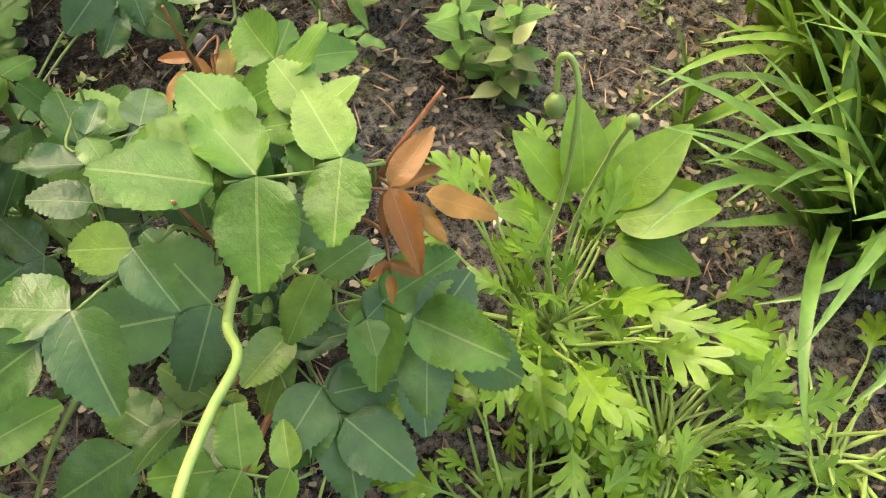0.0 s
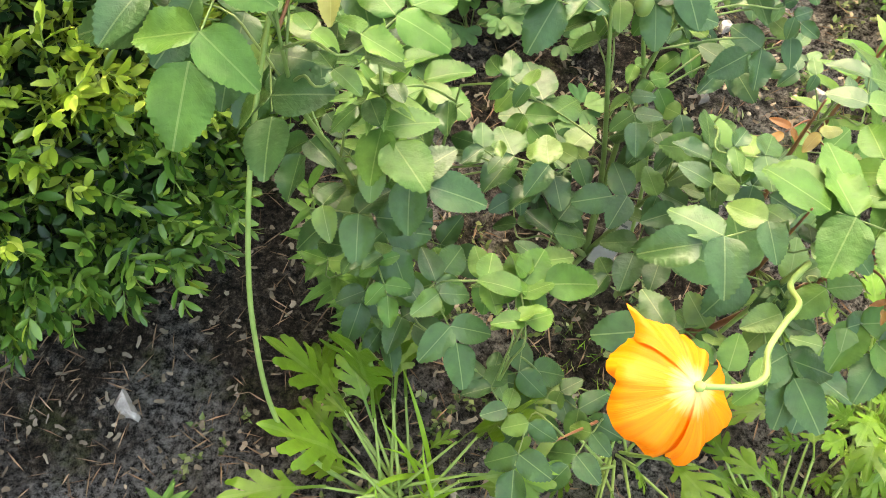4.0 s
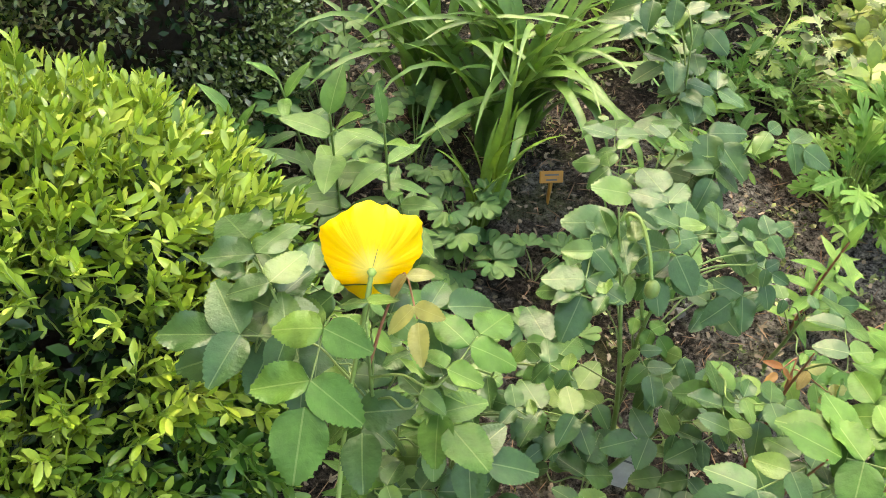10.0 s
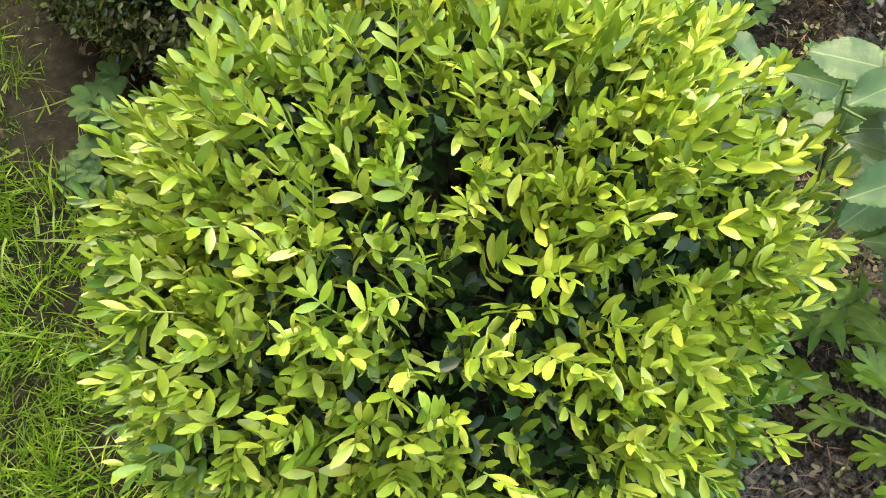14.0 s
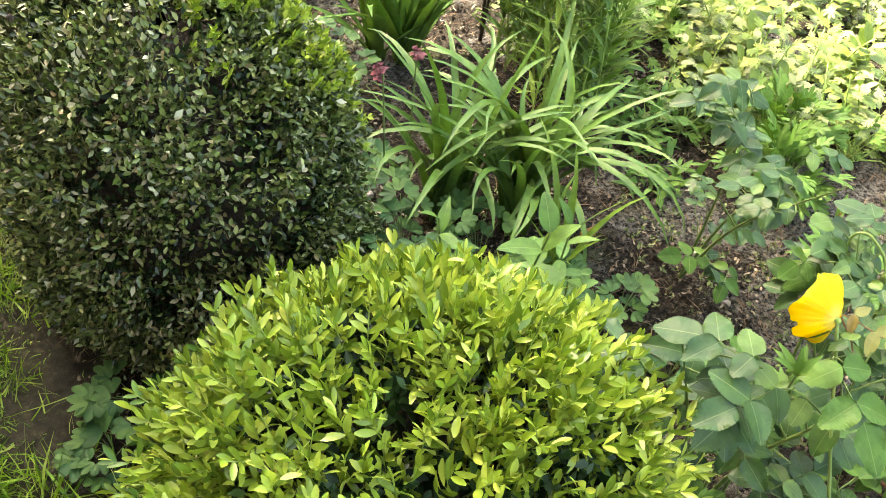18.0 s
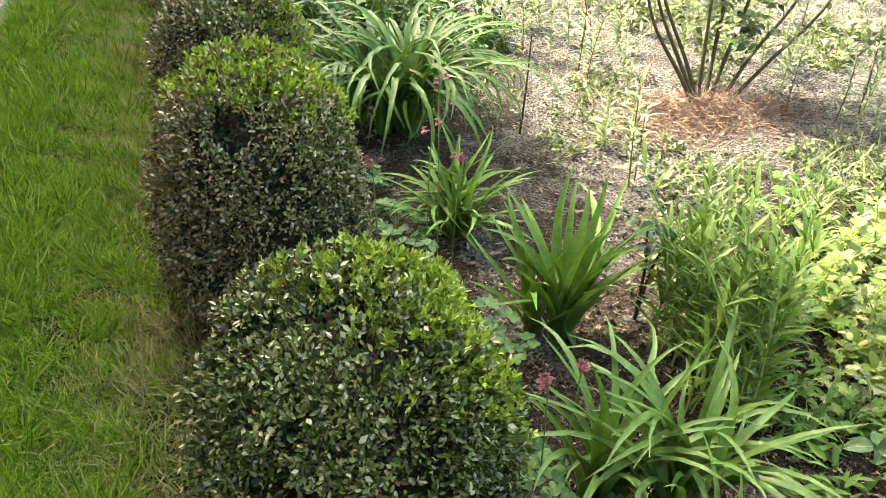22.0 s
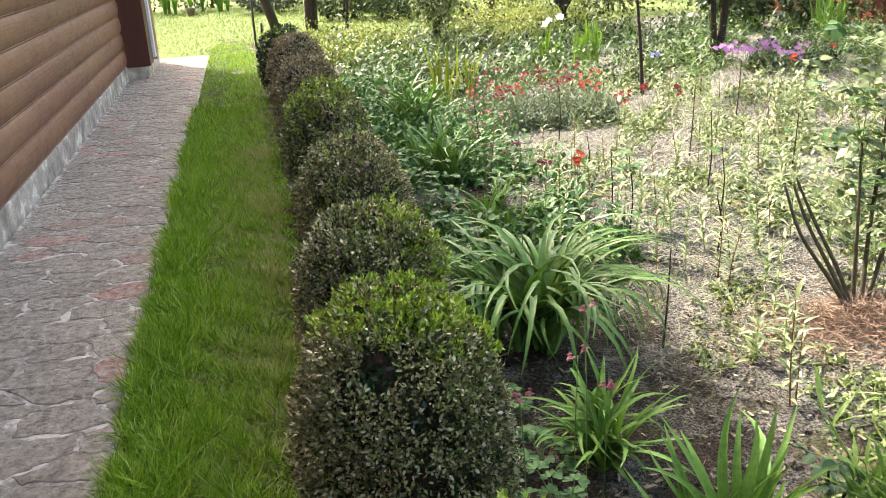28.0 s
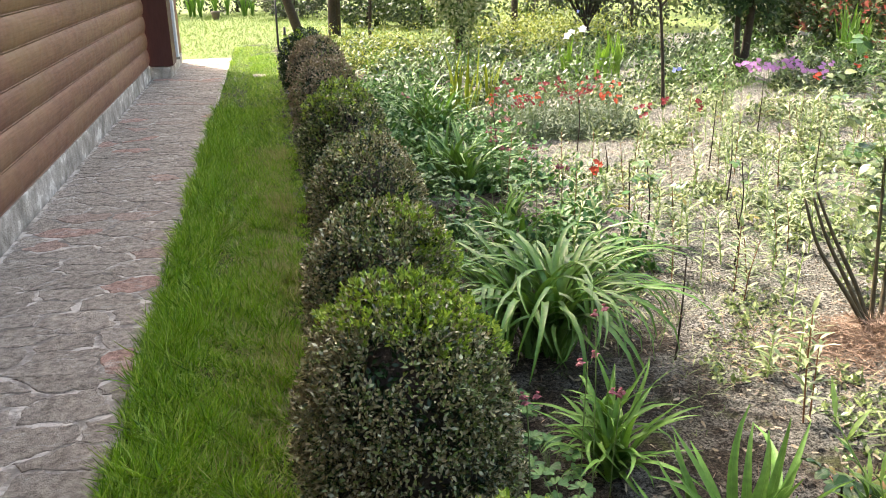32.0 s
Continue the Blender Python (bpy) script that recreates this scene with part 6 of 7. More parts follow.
# ---------------------------------------------------------------- ground cover, weeds, litter
def weeds(name, n, x0, x1, y0, y1, h, size, mat, seed, label, temp=SMALL_LEAF, avoid=None, clump=0.6, leaves=7):
    rng = np.random.default_rng(seed)
    c = np.stack([rng.uniform(x0, x1, n), rng.uniform(y0, y1, n), np.zeros(n)], -1)
    dens = np.sin(c[:, 0] * 3.1 + seed) * np.cos(c[:, 1] * 2.3 - seed) + 0.5 * np.sin(c[:, 0] * 9 - c[:, 1] * 7)
    keep = dens > np.quantile(dens, 1 - clump)
    if avoid is not None:
        keep &= ~avoid(c[:, 0], c[:, 1])
    c = c[keep]
    k = len(c)
    s = Soup()
    for j in range(leaves):
        a = rng.uniform(0, 2 * math.pi, k)
        e = rng.uniform(0.1, 1.1, k)
        d = np.stack([np.cos(a) * np.cos(e), np.sin(a) * np.cos(e), np.sin(e)], -1)
        z = np.abs(rng.normal(0, h * 0.5, k)) * (j % 3)
        scatter(s, temp, c + np.stack([rng.normal(0, size * 0.4, k), rng.normal(0, size * 0.4, k), z * 0.5], -1), d, np.stack([0 * a, 0 * a, 0 * a + 1], -1) + rng.normal(0, 0.3, (k, 3)), size * rng.uniform(0.6, 1.3, k))
    return tagged(new(name, s.mesh(name, mat)), label, "weeds", kind="stuff")


def keep_off(x, y):
    return ((np.hypot(x - 2.95, y - 2.66) < 0.36) | (x < 1.3))


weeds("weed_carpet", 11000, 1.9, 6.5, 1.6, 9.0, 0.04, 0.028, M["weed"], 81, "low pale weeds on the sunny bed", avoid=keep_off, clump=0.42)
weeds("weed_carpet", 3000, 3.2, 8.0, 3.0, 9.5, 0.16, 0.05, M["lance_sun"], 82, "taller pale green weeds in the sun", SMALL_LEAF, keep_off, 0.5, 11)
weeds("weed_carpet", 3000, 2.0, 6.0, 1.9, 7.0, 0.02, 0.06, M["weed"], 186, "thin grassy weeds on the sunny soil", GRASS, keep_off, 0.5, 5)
weeds("weed_seedlings", 1600, 1.2, 2.6, -0.4, 1.9, 0.01, 0.012, M["weed"], 83, "tiny weed seedlings in the soil", clump=0.5)
weeds("leafy_ground_cover", 260, 2.15, 3.3, 0.75, 1.75, 0.20, 0.03, M["weed"], 84, "sunlit leafy ground cover", ROUND_LEAF, None, 0.6, 14)
weeds("grassy_weeds", 200, 2.4, 3.5, 0.9, 2.2, 0.1, 0.10, M["weed"], 185, "narrow grassy weeds in the sun", GRASS, None, 0.6, 8)
weeds("leafy_weeds", 45, 1.9, 2.25, 0.70, 1.2, 0.08, 0.05, M["lance"], 86, "leafy weeds in the bed", LANCE, None, 0.8, 8)
weeds("golden_ground_cover", 2400, 1.3, 3.0, 11.0, 14.5, 0.34, 0.042, M["yellowgreen"], 87, "golden-green ground cover in the back of the bed", SMALL_LEAF, None, 0.5, 14)
weeds("golden_ground_cover", 3000, 3.7, 6.5, 12.0, 16.0, 0.55, 0.045, M["yellowgreen"], 187, "golden-green low shrubs in the back of the bed", SMALL_LEAF, None, 0.6, 14)
weeds("back_planting", 4200, 1.6, 9.0, 8.3, 13.0, 0.42, 0.055, M["far_leaf"], 88, "mixed green planting at the back of the bed", SMALL_LEAF, None, 0.6, 14)
weeds("back_planting", 2200, 1.6, 9.0, 8.3, 12.5, 0.40, 0.16, M["strap"], 188, "upright narrow leaves at the back of the bed", GRASS, None, 0.5, 9)
weeds("back_planting", 1500, 1.3, 2.3, 5.2, 9.5, 0.26, 0.05, M["columbine"], 189, "leafy green growth behind the box balls", ROUND_LEAF, None, 0.8, 10)
weeds("grey_foliage", 1800, 2.45, 3.7, 6.6, 7.6, 0.30, 0.045, M["grey_leaf"], 89, "grey-green wallflower foliage", NARROW, None, 0.9, 9)
weeds("edge_weeds", 1000, 1.5, 2.45, 3.6, 7.0, 0.28, 0.05, M["columbine"], 90, "leafy green stems behind the box balls", ROUND_LEAF, None, 0.7, 10)


def litter(name, n, x0, x1, y0, y1, ln, wd, mat, seed, label, category):
    rng = np.random.default_rng(seed)
    p = np.stack([rng.uniform(x0, x1, n), rng.uniform(y0, y1, n), rng.uniform(0.002, 0.012, n)], -1)
    p[:, 2] += bed_z(p[:, 0], p[:, 1])
    al = unit(np.stack([rng.normal(0, 1, n), rng.normal(0, 1, n), rng.normal(0, 0.25, n)], -1))
    l = ln * rng.uniform(0.4, 1.3, n)
    s = scatter(Soup(), SMALL_LEAF if wd < 0.007 else CHIP, p, al, rng.normal(0, 0.4, (n, 3)) + (0, 0, 1), np.stack([wd * rng.uniform(0.6, 1.4, n), l, l * 0.5], -1))
    return tagged(new(name, s.mesh(name, mat)), label, category, kind="stuff")


litter("bark_litter", 6000, 0.6, 2.6, -0.44, 1.8, 0.013, 0.009, M["mulch"], 91, "pale wood chips and dead leaves on the soil", "litter")
litter("needle_litter", 8000, 0.6, 2.6, -0.44, 1.8, 0.035, 0.0035, M["needle"], 92, "dry brown needles on the soil", "litter")
litter("bark_litter", 5000, 1.4, 5.5, 1.8, 7.5, 0.03, 0.016, M["mulch"], 93, "pale wood chips and dead leaves on the soil", "litter")
litter("needle_litter", 4000, 1.4, 5.5, 1.8, 7.5, 0.05, 0.004, M["straw"], 94, "dry straw on the sunny soil", "litter")
litter("bark_litter", 2000, 0.56, 2.6, -1.4, -0.5, 0.013, 0.009, M["mulch"], 95, "pale wood chips in front of the stones", "litter")

def mossy(x, y):
    return np.clip(1.6 * (np.sin(x * 8.3 + 1.1) * np.cos(y * 6.7 + 0.4) + 0.6 * np.sin(x * 19 - y * 15) - 0.25), 0, 1)


blades("moss_grass", 30000, 0.72, 2.7, -0.44, 1.7, 0.022, M["grass"], 66, "thin mossy grass creeping over the bed soil", mossy, 0.5)
blades("moss_grass", 9000, 1.5, 4.0, 1.7, 4.5, 0.030, M["weed"], 67, "thin mossy grass creeping over the bed soil", mossy)
amber = thing("plant_label", 1.64, 0.62, 0, "amber plastic plant label on a thin spike", "label")
part("spike", tube(Soup(), [(0, 0, -0.02), (0, 0, 0.03), (0.002, 0.004, 0.06)], (0.003, 0.0035, 0.004), 6), M["amber"], amber)
head = part("tag", box_mesh("tag", 0.044, 0.004, 0.022, M["amber"], 0.0015), None, amber)
head.matrix_local = pose(0.002, 0.006, 0.07, -35, 6, 8)
for k in range(2):
    bar = part("writing_bar", box_mesh("writing_bar", 0.026 - 0.006 * k, 0.0008, 0.0028, M["ink"], 0), None, head)
    bar.matrix_local = pose(0, -0.0024, 0.004 - 0.009 * k)

# slate name tag stuck in the soil; its handwriting cannot be read
tag = thing("plant_label", 1.70, 0.085, 0, "grey slate plant label with pencil writing stuck in soil", "label")
ob = part("tag", box_mesh("tag", 0.030, 0.003, 0.11, M["slate"], 0.001), None, tag)
ob.matrix_local = pose(0, 0, 0.065, -20, 12, -15)
for k in range(4):
    b = part("writing_bar", box_mesh("writing_bar", 0.016 - 0.003 * (k % 2), 0.0008, 0.003, M["ink"], 0), None, ob)
    b.matrix_local = pose(0, -0.0022, 0.035 - 0.013 * k)
for k, (x, y, rz) in enumerate(((2.36, 5.72, 20), (1.9, 6.6, -15))):
    t2 = thing("plant_label", x, y, 0, "white plastic plant label stuck in the soil", "label", "white plant labels")
    o2 = part("tag", box_mesh("tag", 0.03, 0.004, 0.16, M["paint_white"], 0.001), None, t2)
    o2.matrix_local = pose(0, 0, 0.08, 18, 25, rz)

rp = np.random.default_rng(14)
for k in range(26):
    x, y = (1.13, -0.18) if k == 0 else (rp.uniform(0.75, 2.5), rp.uniform(-0.4, 1.5))
    r = 0.022 if k == 0 else rp.uniform(0.006, 0.013)
    a = np.sort(rp.uniform(0, 2 * math.pi, 7))
    poly = [(x + r * rp.uniform(0.75, 1.15) * math.cos(t), y + r * rp.uniform(0.75, 1.15) * math.sin(t)) for t in a]
    tagged(new("pebble", slab("pebble", poly, -0.01, 0.006 + r * 0.5, M["mortar"], r * 0.35, r * 0.15, rp)), "small pale grey pebble lying on the soil", "stone", "pebbles")

# ---------------------------------------------------------------- single rose leaves, each at its own place (x, y, height, bearing, length, kind)
def nearest_rose(x, y, z):
    """The rose whose cane passes closest to a place."""
    return min((CANES[r.name] for r in (rose_a, rose_b, rose_d, rose_e, rose_f)), key=lambda c: float(np.linalg.norm(c[1] - (x, y, z), axis=1).min()))[0]


def set_leaves(*rows):
    for px, py, pz, az, size, kind in rows:
        rose_leaf_at(nearest_rose(px, py, pz), px, py, pz, az, size, kind)


set_leaves(
    (1.277, -0.028, 0.52, 200, 0.060, "rose"),
    (1.300, -0.020, 0.46, 190, 0.046, "rose"),
    (1.297, 0.072, 0.50, 150, 0.048, "rose"),
    (1.335, 0.012, 0.42, 230, 0.052, "rose"),
    (1.360, -0.030, 0.36, -110, 0.046, "rose"),
    (1.390, -0.060, 0.30, -130, 0.046, "rose"),
    (1.445, -0.085, 0.30, -60, 0.050, "rose"),
    (1.420, -0.120, 0.24, -100, 0.038, "rose"),
    (1.470, -0.130, 0.22, -30, 0.042, "rose"),
    (1.500, -0.030, 0.20, -20, 0.046, "rose"),
    (1.400, 0.090, 0.34, 140, 0.046, "rose"),
    (1.350, 0.110, 0.28, 170, 0.044, "rose"),
    (1.480, -0.080, 0.40, -20, 0.050, "rose"))
set_leaves(
    (1.258, -0.041, 0.56, 180, 0.056, "rose"),
    (1.274, 0.041, 0.58, 116, 0.056, "rose"),
    (1.340, -0.125, 0.595, -103, 0.057, "rose_young"),
    (1.443, -0.037, 0.59, 7, 0.044, "rose"),
    (1.423, -0.069, 0.62, -77, 0.040, "rose_bronze"),
    (1.467, 0.082, 0.33, -46, 0.055, "rose_young"),
    (1.613, 0.108, 0.51, -119, 0.059, "rose"),
    (1.660, 0.125, 0.55, 99, 0.042, "rose"),
    (1.687, 0.126, 0.46, -49, 0.047, "rose"),
    (1.576, 0.040, 0.51, -108, 0.045, "rose"),
    (1.747, 0.033, 0.33, 92, 0.043, "rose_young"),
    (1.695, 0.117, 0.32, -42, 0.032, "rose_young"),
    (1.541, 0.078, 0.23, 173, 0.052, "rose"))
set_leaves(
    (1.694, 0.065, 0.30, -137, 0.040, "rose"),
    (1.572, 0.124, 0.23, -59, 0.043, "rose_young"),
    (1.700, 0.506, 0.48, 150, 0.044, "rose"),
    (1.737, 0.456, 0.45, -159, 0.047, "rose"),
    (1.733, 0.399, 0.41, -129, 0.048, "rose"),
    (1.771, 0.441, 0.42, -86, 0.047, "rose"),
    (1.809, 0.383, 0.38, -48, 0.061, "rose"),
    (1.832, 0.470, 0.40, 32, 0.045, "rose"),
    (1.787, 0.478, 0.49, -62, 0.042, "rose"),
    (1.730, 0.494, 0.48, 49, 0.031, "rose"),
    (1.781, 0.200, 0.41, 116, 0.036, "rose"),
    (1.824, 0.188, 0.42, 25, 0.032, "rose"),
    (1.818, 0.154, 0.39, -34, 0.024, "rose"))
set_leaves(
    (1.776, 0.184, 0.28, -127, 0.039, "rose"),
    (1.793, 0.182, 0.28, -72, 0.037, "rose"),
    (1.652, 0.413, 0.38, -146, 0.023, "rose"),
    (1.375, -0.108, 0.52, -77, 0.052, "rose"),
    (1.447, -0.050, 0.42, -54, 0.054, "rose_young"),
    (1.453, -0.147, 0.32, -65, 0.030, "rose_young"),
    (1.517, -0.163, 0.27, -63, 0.046, "rose"),
    (1.570, -0.109, 0.28, 90, 0.046, "rose_young"),
    (1.591, -0.103, 0.28, 5, 0.051, "rose_young"),
    (1.729, -0.002, 0.38, 87, 0.044, "rose"),
    (1.585, -0.257, 0.20, -104, 0.044, "rose"),
    (1.543, 0.045, 0.28, 165, 0.053, "rose"),
    (1.593, 0.202, 0.17, 116, 0.073, "rose"))
set_leaves(
    (1.800, -0.192, 0.34, -74, 0.047, "rose"),
    (1.666, 0.040, 0.36, -81, 0.032, "rose"),
    (1.446, 0.088, 0.32, 50, 0.054, "rose"),
    (1.415, -0.110, 0.33, 168, 0.032, "rose"),
    (1.433, -0.087, 0.35, -8, 0.048, "rose"),
    (1.792, -0.114, 0.47, 168, 0.053, "rose_young"),
    (1.595, -0.144, 0.16, 17, 0.041, "rose"),
    (1.572, -0.107, 0.29, 100, 0.045, "rose_young"),
    (1.497, -0.092, 0.26, 64, 0.043, "rose"),
    (1.641, -0.240, 0.17, -123, 0.037, "rose"),
    (1.610, -0.003, 0.23, 73, 0.050, "rose"),
    (1.561, 0.012, 0.25, -138, 0.028, "rose"),
    (1.796, -0.087, 0.46, 172, 0.047, "rose_young"))
set_leaves(
    (1.819, -0.115, 0.44, 13, 0.035, "rose"),
    (1.737, 0.019, 0.35, 173, 0.042, "rose_young"),
    (1.754, 0.033, 0.35, 104, 0.038, "rose"),
    (1.746, -0.111, 0.36, -179, 0.058, "rose"),
    (1.850, -0.171, 0.38, -52, 0.052, "rose_young"),
    (1.799, -0.188, 0.34, -83, 0.049, "rose"),
    (1.735, -0.196, 0.35, 154, 0.035, "rose_young"),
    (1.854, 0.001, 0.37, -47, 0.040, "rose_bronze"),
    (1.854, 0.001, 0.37, 55, 0.033, "rose_young"),
    (1.693, -0.152, 0.31, -172, 0.048, "rose"),
    (1.710, -0.142, 0.31, 143, 0.041, "rose"),
    (1.785, -0.126, 0.35, 156, 0.014, "rose"),
    (1.450, -0.077, 0.56, 44, 0.038, "rose"))
set_leaves(
    (1.296, 0.010, 0.54, 75, 0.044, "rose"),
    (1.564, 0.038, 0.51, 160, 0.035, "rose"),
    (1.537, -0.012, 0.47, 144, 0.028, "rose"),
    (1.680, 0.108, 0.44, -12, 0.045, "rose"),
    (1.780, 0.137, 0.36, -154, 0.044, "rose"),
    (1.777, 0.198, 0.41, 9, 0.063, "rose"),
    (1.726, -0.004, 0.28, -143, 0.037, "rose"),
    (1.661, -0.001, 0.29, -173, 0.042, "rose"),
    (1.602, 0.105, 0.51, 160, 0.035, "rose"),
    (1.632, 0.100, 0.51, -8, 0.041, "rose"),
    (1.592, 0.028, 0.26, -138, 0.044, "rose"),
    (1.419, -0.025, 0.43, -138, 0.034, "rose"),
    (1.517, 0.031, 0.31, 157, 0.031, "rose"))
for px, py, pz, az, size, kind in (
    (1.872, -0.140, 0.44, -33, 0.048, "rose_red"),
    (1.869, -0.135, 0.43, -68, 0.035, "rose_red"),
    (1.802, 0.035, 0.37, -144, 0.025, "rose_red"),
    (1.848, -0.159, 0.41, -106, 0.020, "rose_red")):
    rose_leaf_at(rose_d, px, py, pz, az, size, kind)

# smaller leaves filling the roses along their canes
re = np.random.default_rng(15)
for r, n, size in ((rose_a, 9, 0.042), (rose_b, 16, 0.042), (rose_d, 13, 0.042), (rose_e, 20, 0.042), (rose_f, 4, 0.03)):
    ob, line, _ = CANES[r.name]
    up = line[line[:, 2] > 0.10]
    for k in range(n):
        b = up[re.integers(len(up))]
        a = re.uniform(0, 2 * math.pi)
        d = re.uniform(0.04, 0.10)
        rose_leaf_at(r, b[0] + d * math.cos(a), b[1] + d * math.sin(a), max(0.06, b[2] + re.normal(0, 0.03)), math.degrees(a) + re.normal(0, 25), size * re.uniform(0.8, 1.2), "rose" if re.uniform() < 0.78 else "rose_young")

# ---------------------------------------------------------------- flowers further back
def flower_spray(name, x, y, n, h, spread, r, mat, seed, label, category, group, up=0.25):
    rng = np.random.default_rng(seed)
    ob = thing(name, x, y, 0, label, category, group)
    for k in range(n):
        c = np.array((rng.normal(0, spread), rng.normal(0, spread), h * rng.uniform(0.75, 1.1)))
        part("stalk", tube(Soup(), [(c[0] * 0.6, c[1] * 0.6, 0), c], 0.0014, 4, False), M["stem"], ob)
        s = Soup()
        bloom(s, c, r, rng, 5, (rng.normal(0, 0.4), -0.5, 0.7))
        bloom(s, c + rng.normal(0, r * 0.7, 3), r * 0.8, rng, 5, (rng.normal(0, 0.5), -0.5, 0.6))
        part("flower", s, M[mat], ob)
    return ob


rf = np.random.default_rng(12)
for k in range(20):
    flower_spray("wallflower", 2.5 + rf.uniform(0, 1.05), 6.75 + rf.uniform(0, 0.65), 5, rf.uniform(0.24, 0.42), 0.045, 0.021, "petal_red" if k % 3 else "petal_rust", 500 + k, "dark red wallflower heads over grey foliage", "wallflower", "red wallflowers")
for k, (x, y, h, m) in enumerate(((3.47, 6.26, 0.32, "petal_red"), (3.85, 6.7, 0.30, "petal_red"), (3.95, 6.3, 0.3, "petal_red"), (3.85, 9.3, 0.66, "petal_white"), (4.05, 9.3, 0.66, "petal_white"), (4.9, 8.6, 0.3, "petal_blue"), (5.0, 12.0, 0.8, "petal_blue"), (2.45, 4.7, 0.3, "petal_rust"), (5.9, 7.6, 0.3, "petal_rust"), (6.6, 7.9, 0.35, "petal_rust"))):
    flower_spray("garden_flower", x, y, 1 if m == "petal_white" else 3, h, 0.03, 0.055 if m == "petal_white" else 0.028, m, 520 + k, "small garden flowers on upright stalks", "flower", "scattered flowers")
for k, (x, y) in enumerate(((5.7, 8.6), (5.95, 8.45), (6.3, 8.2), (6.2, 8.5))):
    flower_spray("lilac_flower", x, y, 12, 0.28, 0.09, 0.034, "petal_purple", 540 + k, "clump of lilac-pink flowers", "flower", "lilac flower clumps")


# ---------------------------------------------------------------- shrubs and trees at the back
def leafy_mass(ob, name, centre, radii, n, size, mat, seed, temp=SMALL_LEAF, hollow=0.5, label=""):
    rng = np.random.default_rng(seed)
    d = sphere_dirs(rng, n, -1)
    r = rng.uniform(hollow, 1.0, (n, 1)) ** 0.6
    p = d * np.array(radii) * lumpy(d, seed, 0.16)[:, None] * r + np.array(centre)
    al = unit(d + rng.normal(0, 0.8, (n, 3)))
    return part(name, scatter(Soup(), temp, p, al, d + rng.normal(0, 0.6, (n, 3)) + (0, 0, 0.5), size * rng.uniform(0.7, 1.3, n)), M[mat], ob, label)


def tree(name, x, y, stems, masses, seed, label, category, bark="bark_dark", mat="far_leaf", group=""):
    ob = thing(name, x, y, 0, label, category, group)
    rng = np.random.default_rng(seed)
    for pts, r0, r1 in stems:
        ln = spline(pts, 8)
        part("trunk" if r0 > 0.03 else "branch", tube(Soup(), ln, np.linspace(r0, r1, len(ln)), 8), M[bark], ob)
    for k, (c, r, n, s) in enumerate(masses):
        leafy_mass(ob, "crown", c, r, n, s, mat, seed + k)
    return ob


tree("climber_column", 3.25, 12.2, [([(0, 0, 0), (0.02, 0, 1.2), (0, 0, 2.6)], 0.06, 0.04)], [((0, 0, 1.5), (0.56, 0.55, 1.25), 9000, 0.065)], 601, "column of variegated cream and green climber", "shrub", mat="variegated")
fork = [([(0, 0, 0), (0, 0, 0.35), (dx * 0.4, 0.05, 0.8), (dx, 0.1, 2.0)], 0.045, 0.008) for dx in (-0.75, -0.5, -0.25, 0.0, 0.2, 0.45, 0.7)]
tree("vase_conifer", 5.4, 12.8, fork, [((dx * 0.8, 0.08, 1.35 + 0.12 * abs(dx)), (0.30, 0.38, 0.80), 1700, 0.07) for dx in (-1.05, -0.65, -0.22, 0.22, 0.65, 1.05)], 602, "dull vase-shaped conifer with bare brown branches", "conifer", mat="drycon")
tree("conifer_tree", 6.1, 9.4, [([(0, 0, 0), (0.05, 0, 0.6), (0.12, 0.0, 1.8)], 0.06, 0.03), ([(-0.05, 0, 0), (-0.09, 0.02, 0.6), (-0.1, 0, 1.6)], 0.045, 0.02)], [((0, 0, 1.45), (0.66, 0.6, 0.72), 6000, 0.075), ((0.25, 0, 2.0), (0.65, 0.6, 0.7), 4500, 0.075), ((-0.35, 0, 1.75), (0.55, 0.5, 0.65), 4000, 0.075)], 603, "dark green conifer with two dark stems", "conifer", mat="conifer")
tree("rose_standard", 4.34, 7.75, [([(0, 0, 0), (-0.04, 0, 0.5), (-0.12, 0, 1.2)], 0.02, 0.012), ([(-0.1, 0, 0.95), (0.1, 0, 1.2), (0.2, 0, 1.45)], 0.01, 0.005), ([(-0.1, 0, 1.0), (-0.25, 0, 1.2), (-0.35, 0, 1.35)], 0.01, 0.005)], [((0.0, 0, 1.32), (0.42, 0.35, 0.28), 800, 0.055), ((0.3, 0.1, 1.1), (0.3, 0.3, 0.22), 350, 0.055)], 604, "slim standard rose with loose crown", "rose", mat="lance_sun")
tree("garden_tree", 1.0, 16.6, [([(0.15, 0, 0), (0.0, 0, 0.5), (-0.35, 0, 1.6), (-0.7, 0, 3.0)], 0.10, 0.07), ([(0.1, 0, 0.3), (-0.12, 0.1, 1.0), (-0.45, 0.1, 2.6)], 0.055, 0.04)], [((-0.7, 0.5, 4.2), (1.8, 1.6, 1.2), 1300, 0.11)], 605, "leaning garden tree with dark trunks", "tree")
tree("garden_tree", 1.75, 16.3, [([(0, 0, 0), (0.02, 0, 0.8), (0.15, 0, 2.5)], 0.09, 0.06), ([(0.1, 0, 0), (0.14, 0, 1.0), (0.25, 0, 2.2)], 0.05, 0.03)], [((0.3, 0.5, 4.0), (1.6, 1.6, 1.2), 1200, 0.11)], 606, "slim dark-trunked garden tree", "tree")
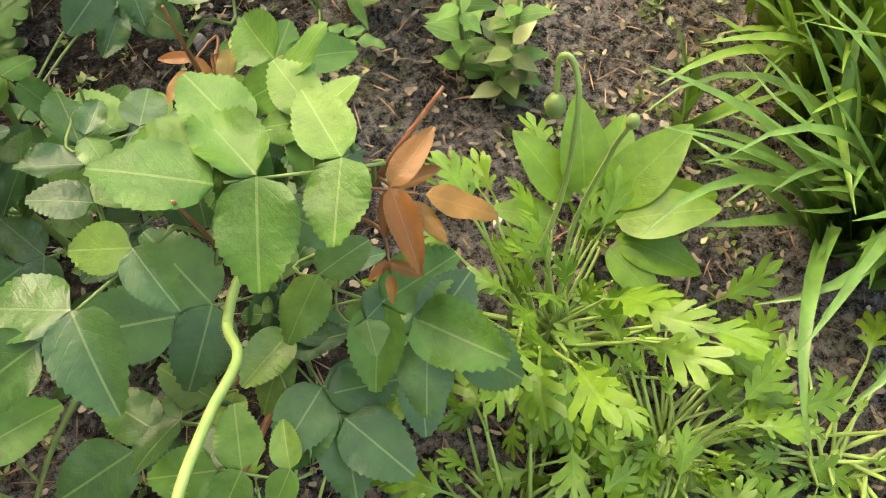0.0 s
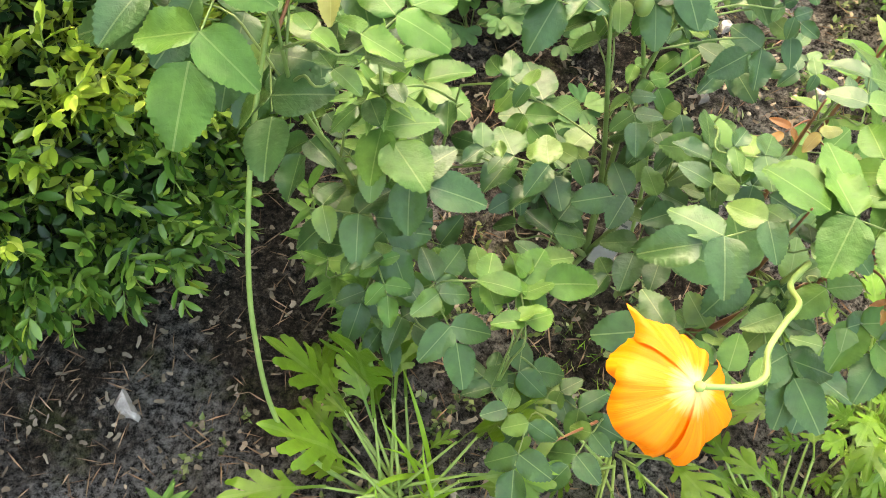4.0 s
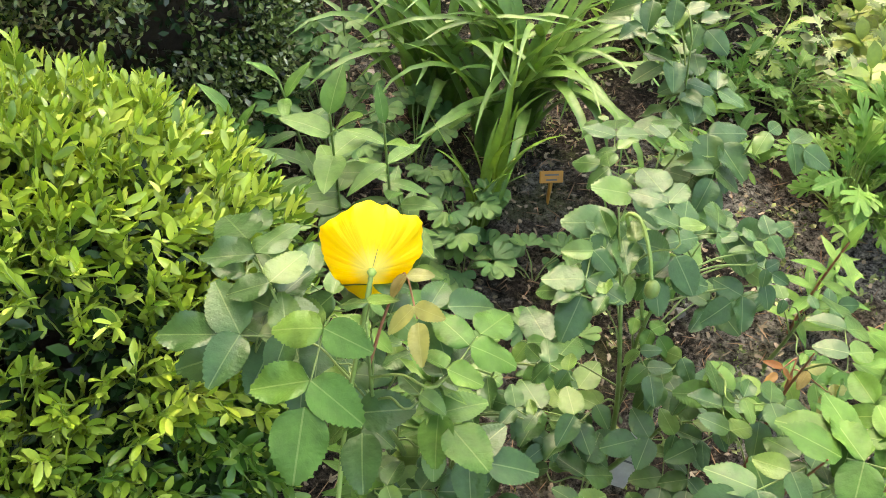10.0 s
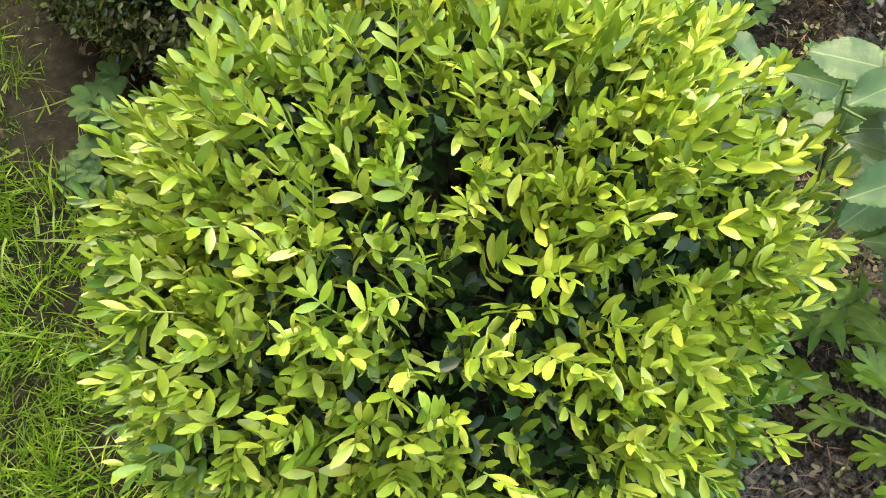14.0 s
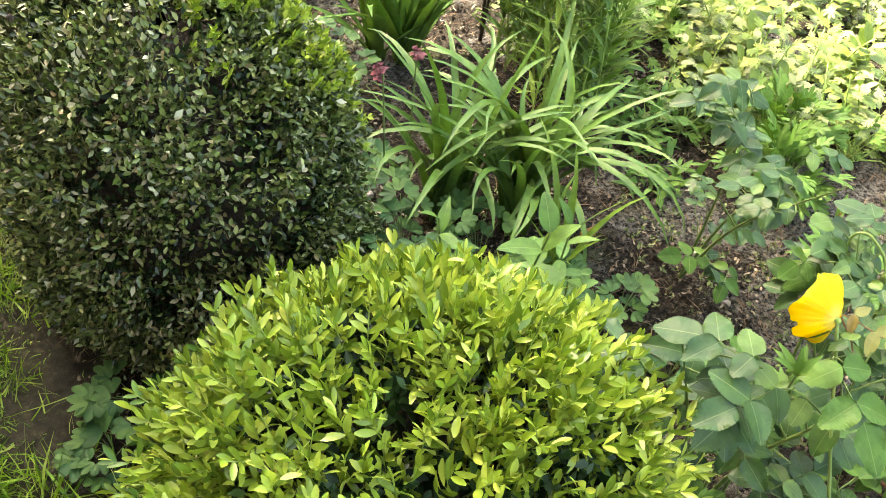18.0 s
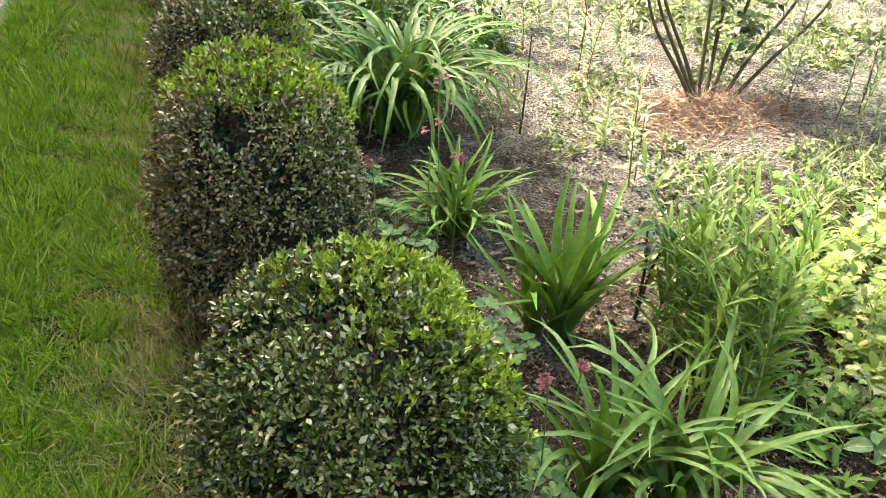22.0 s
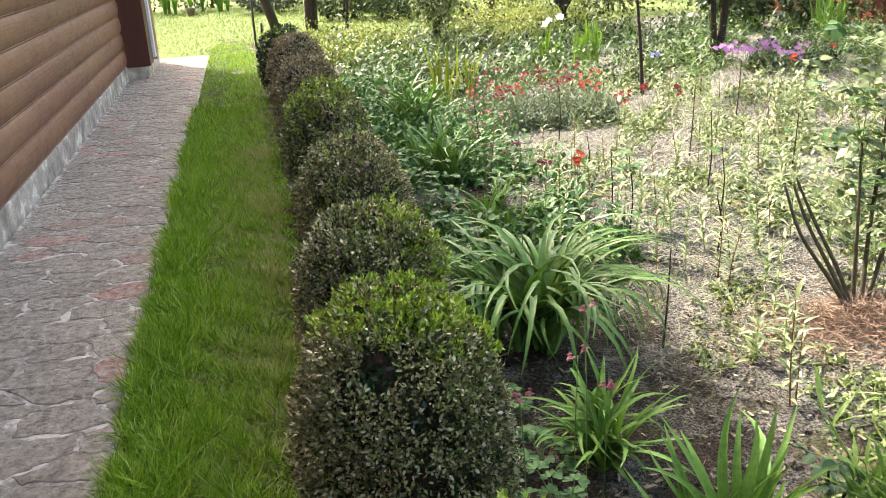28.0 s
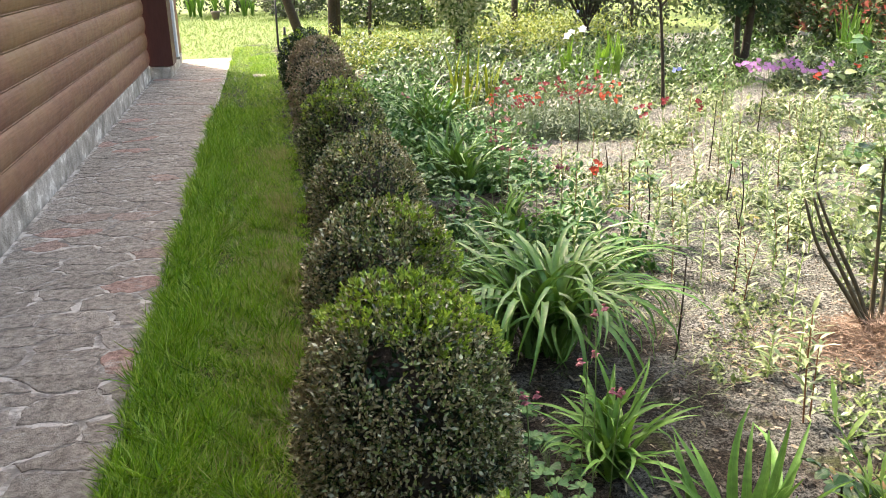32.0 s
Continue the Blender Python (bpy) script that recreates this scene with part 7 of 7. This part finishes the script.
tree("pine_shrub", 2.35, 15.6, [([(0, 0, 0), (0.05, 0, 0.8), (0.1, 0, 1.8)], 0.035, 0.01)], [((-0.45, 0, 1.2), (0.3, 0.3, 0.12), 300, 0.09), ((0.4, 0, 1.0), (0.35, 0.3, 0.13), 300, 0.09), ((-0.2, 0, 1.55), (0.4, 0.3, 0.14), 300, 0.09), ((0.3, 0, 1.6), (0.4, 0.3, 0.15), 300, 0.09)], 607, "young pine with layered needle tufts", "pine", mat="conifer")
tree("lilac_shrub", 5.0, 15.5, [([(0, 0, 0), (0.02, 0, 0.8), (0.1, 0, 2.0)], 0.07, 0.04)], [((0.1, 0, 2.6), (0.9, 0.8, 0.8), 1200, 0.09)], 608, "small tree behind the bed", "tree")
for k, (x, y, rx, h, m) in enumerate(((-2.2, 23.5, 1.5, 1.7, "far_leaf"), (-0.2, 24.0, 1.4, 1.6, "drycon"), (1.8, 23.5, 1.3, 1.3, "far_leaf"), (3.4, 20.0, 0.8, 1.1, "far_leaf"), (5.5, 22.5, 1.6, 1.8, "far_leaf"), (8.0, 20.5, 1.7, 2.0, "far_leaf"), (10.2, 18.0, 1.5, 2.2, "conifer"), (7.4, 15.8, 1.2, 1.5, "drycon"), (8.9, 13.6, 0.9, 1.5, "far_leaf"), (8.8, 11.2, 0.7, 1.3, "far_leaf"), (7.9, 12.0, 0.6, 1.2, "far_leaf"), (-4.5, 23.0, 1.6, 2.0, "far_leaf"))):
    tree("garden_shrub", x, y, [([(0, 0, 0), (0.03, 0, h * 0.4), (0.08, 0, h * 0.7)], 0.04, 0.015)], [((0, 0, h * 0.55), (rx, rx * 0.7, h * 0.6), 2400, 0.10)], 620 + k, "loose leafy shrub at the back of the garden", "shrub", mat=m, group="back shrubs")
for k, (x, y) in enumerate(((-1.2, 22.3), (-0.5, 22.5), (0.2, 22.2), (0.9, 22.4), (-2.0, 22.2))):
    strap_clump(x, y, 26, 0.8, 0.05, 0.2, 640 + k, M["lance"], "iris clump at the edge of the back lawn", "iris", "iris", (70, 89), (0.0, 0.5), "iris clumps", 3)
pot = thing("stone_pot", -0.62, 21.4, 0, "small grey stone pot on the lawn's edge", "pot")
prof = [(0.08, 0.0), (0.11, 0.07), (0.135, 0.17), (0.14, 0.24), (0.12, 0.24), (0.11, 0.19)]
v = [(r * math.cos(a), r * math.sin(a), z) for r, z in prof for a in np.arange(12) * math.pi / 6]
f = [t for j in range(5) for i in range(12) for t in ((j * 12 + i, j * 12 + (i + 1) % 12, (j + 1) * 12 + (i + 1) % 12), (j * 12 + i, (j + 1) * 12 + (i + 1) % 12, (j + 1) * 12 + i))]
part("bowl", Soup().add([(0.75 * a, 0.75 * b, 0.8 * c) for a, b, c in v], f), M["bark"], pot)
for k, (x, y) in enumerate(((0.72, 14.2), (0.80, 12.2))):
    t3 = thing("garden_stake", x, y, 0, "thin black garden stake stuck upright", "stake", "black stakes")
    part("rod", tube(Soup(), [(0, 0, 0), (0, 0, 0.4), (0.005, 0, 0.78 - 0.25 * k)], 0.018, 8), M["black"], t3)
paver = new("paver", slab("paver", [(0.36, 11.25), (0.50, 11.22), (0.52, 11.42), (0.34, 11.45)], -0.03, 0.012, M["flag"], 0.006))
tagged(paver, "pale stone paver lying in the grass", "paver")

# more growth between the back lawn and the bed
for k, (x, y, rx, h, m) in enumerate(((2.6, 18.2, 0.7, 0.9, "far_leaf"), (3.6, 17.4, 0.8, 1.2, "far_leaf"), (4.4, 19.0, 1.0, 1.6, "far_leaf"), (6.2, 18.2, 1.1, 1.7, "far_leaf"), (1.2, 21.2, 0.9, 1.0, "drycon"), (2.8, 21.5, 1.0, 1.4, "conifer"))):
    tree("garden_shrub", x, y, [([(0, 0, 0), (0.03, 0, h * 0.4), (0.08, 0, h * 0.7)], 0.03, 0.012)], [((0, 0, h * 0.5), (rx, rx * 0.7, h * 0.55), 2400, 0.085)], 660 + k, "loose leafy shrub at the back of the garden", "shrub", mat=m, group="back shrubs")

# red metal fence along the right side and the back
fence = thing("fence", 9.6, 16, 0, "red-brown ribbed metal fence behind the shrubs", "fence")
FPANEL = None
bpy.context.view_layer.update()
for k in range(20):
    x, y = 9.6, 7.5 + k * 0.45
    if FPANEL is None:
        prof = [(-0.225, 0), (-0.15, 0), (-0.13, 0.025), (-0.05, 0.025), (-0.03, 0), (0.05, 0), (0.07, 0.025), (0.15, 0.025), (0.17, 0), (0.223, 0)]
        v = [(-b, a, z) for z in (0.05, 1.9) for a, b in prof]
        n = len(prof)
        FPANEL = Soup().add(v, [t for i in range(n - 1) for t in ((i, i + 1, n + i + 1), (i, n + i + 1, n + i))]).mesh("panel", M["fence"], False)
    o = new("panel", FPANEL)
    o.parent = fence
    o.matrix_world = pose(x, y, 0)
for k in range(4):
    o = new("post", box_mesh("post", 0.06, 0.06, 2.0, M["fence"], 0.004))
    o.parent = fence
    o.matrix_world = pose(9.65, 7.4 + k * 2.5, 1.0)
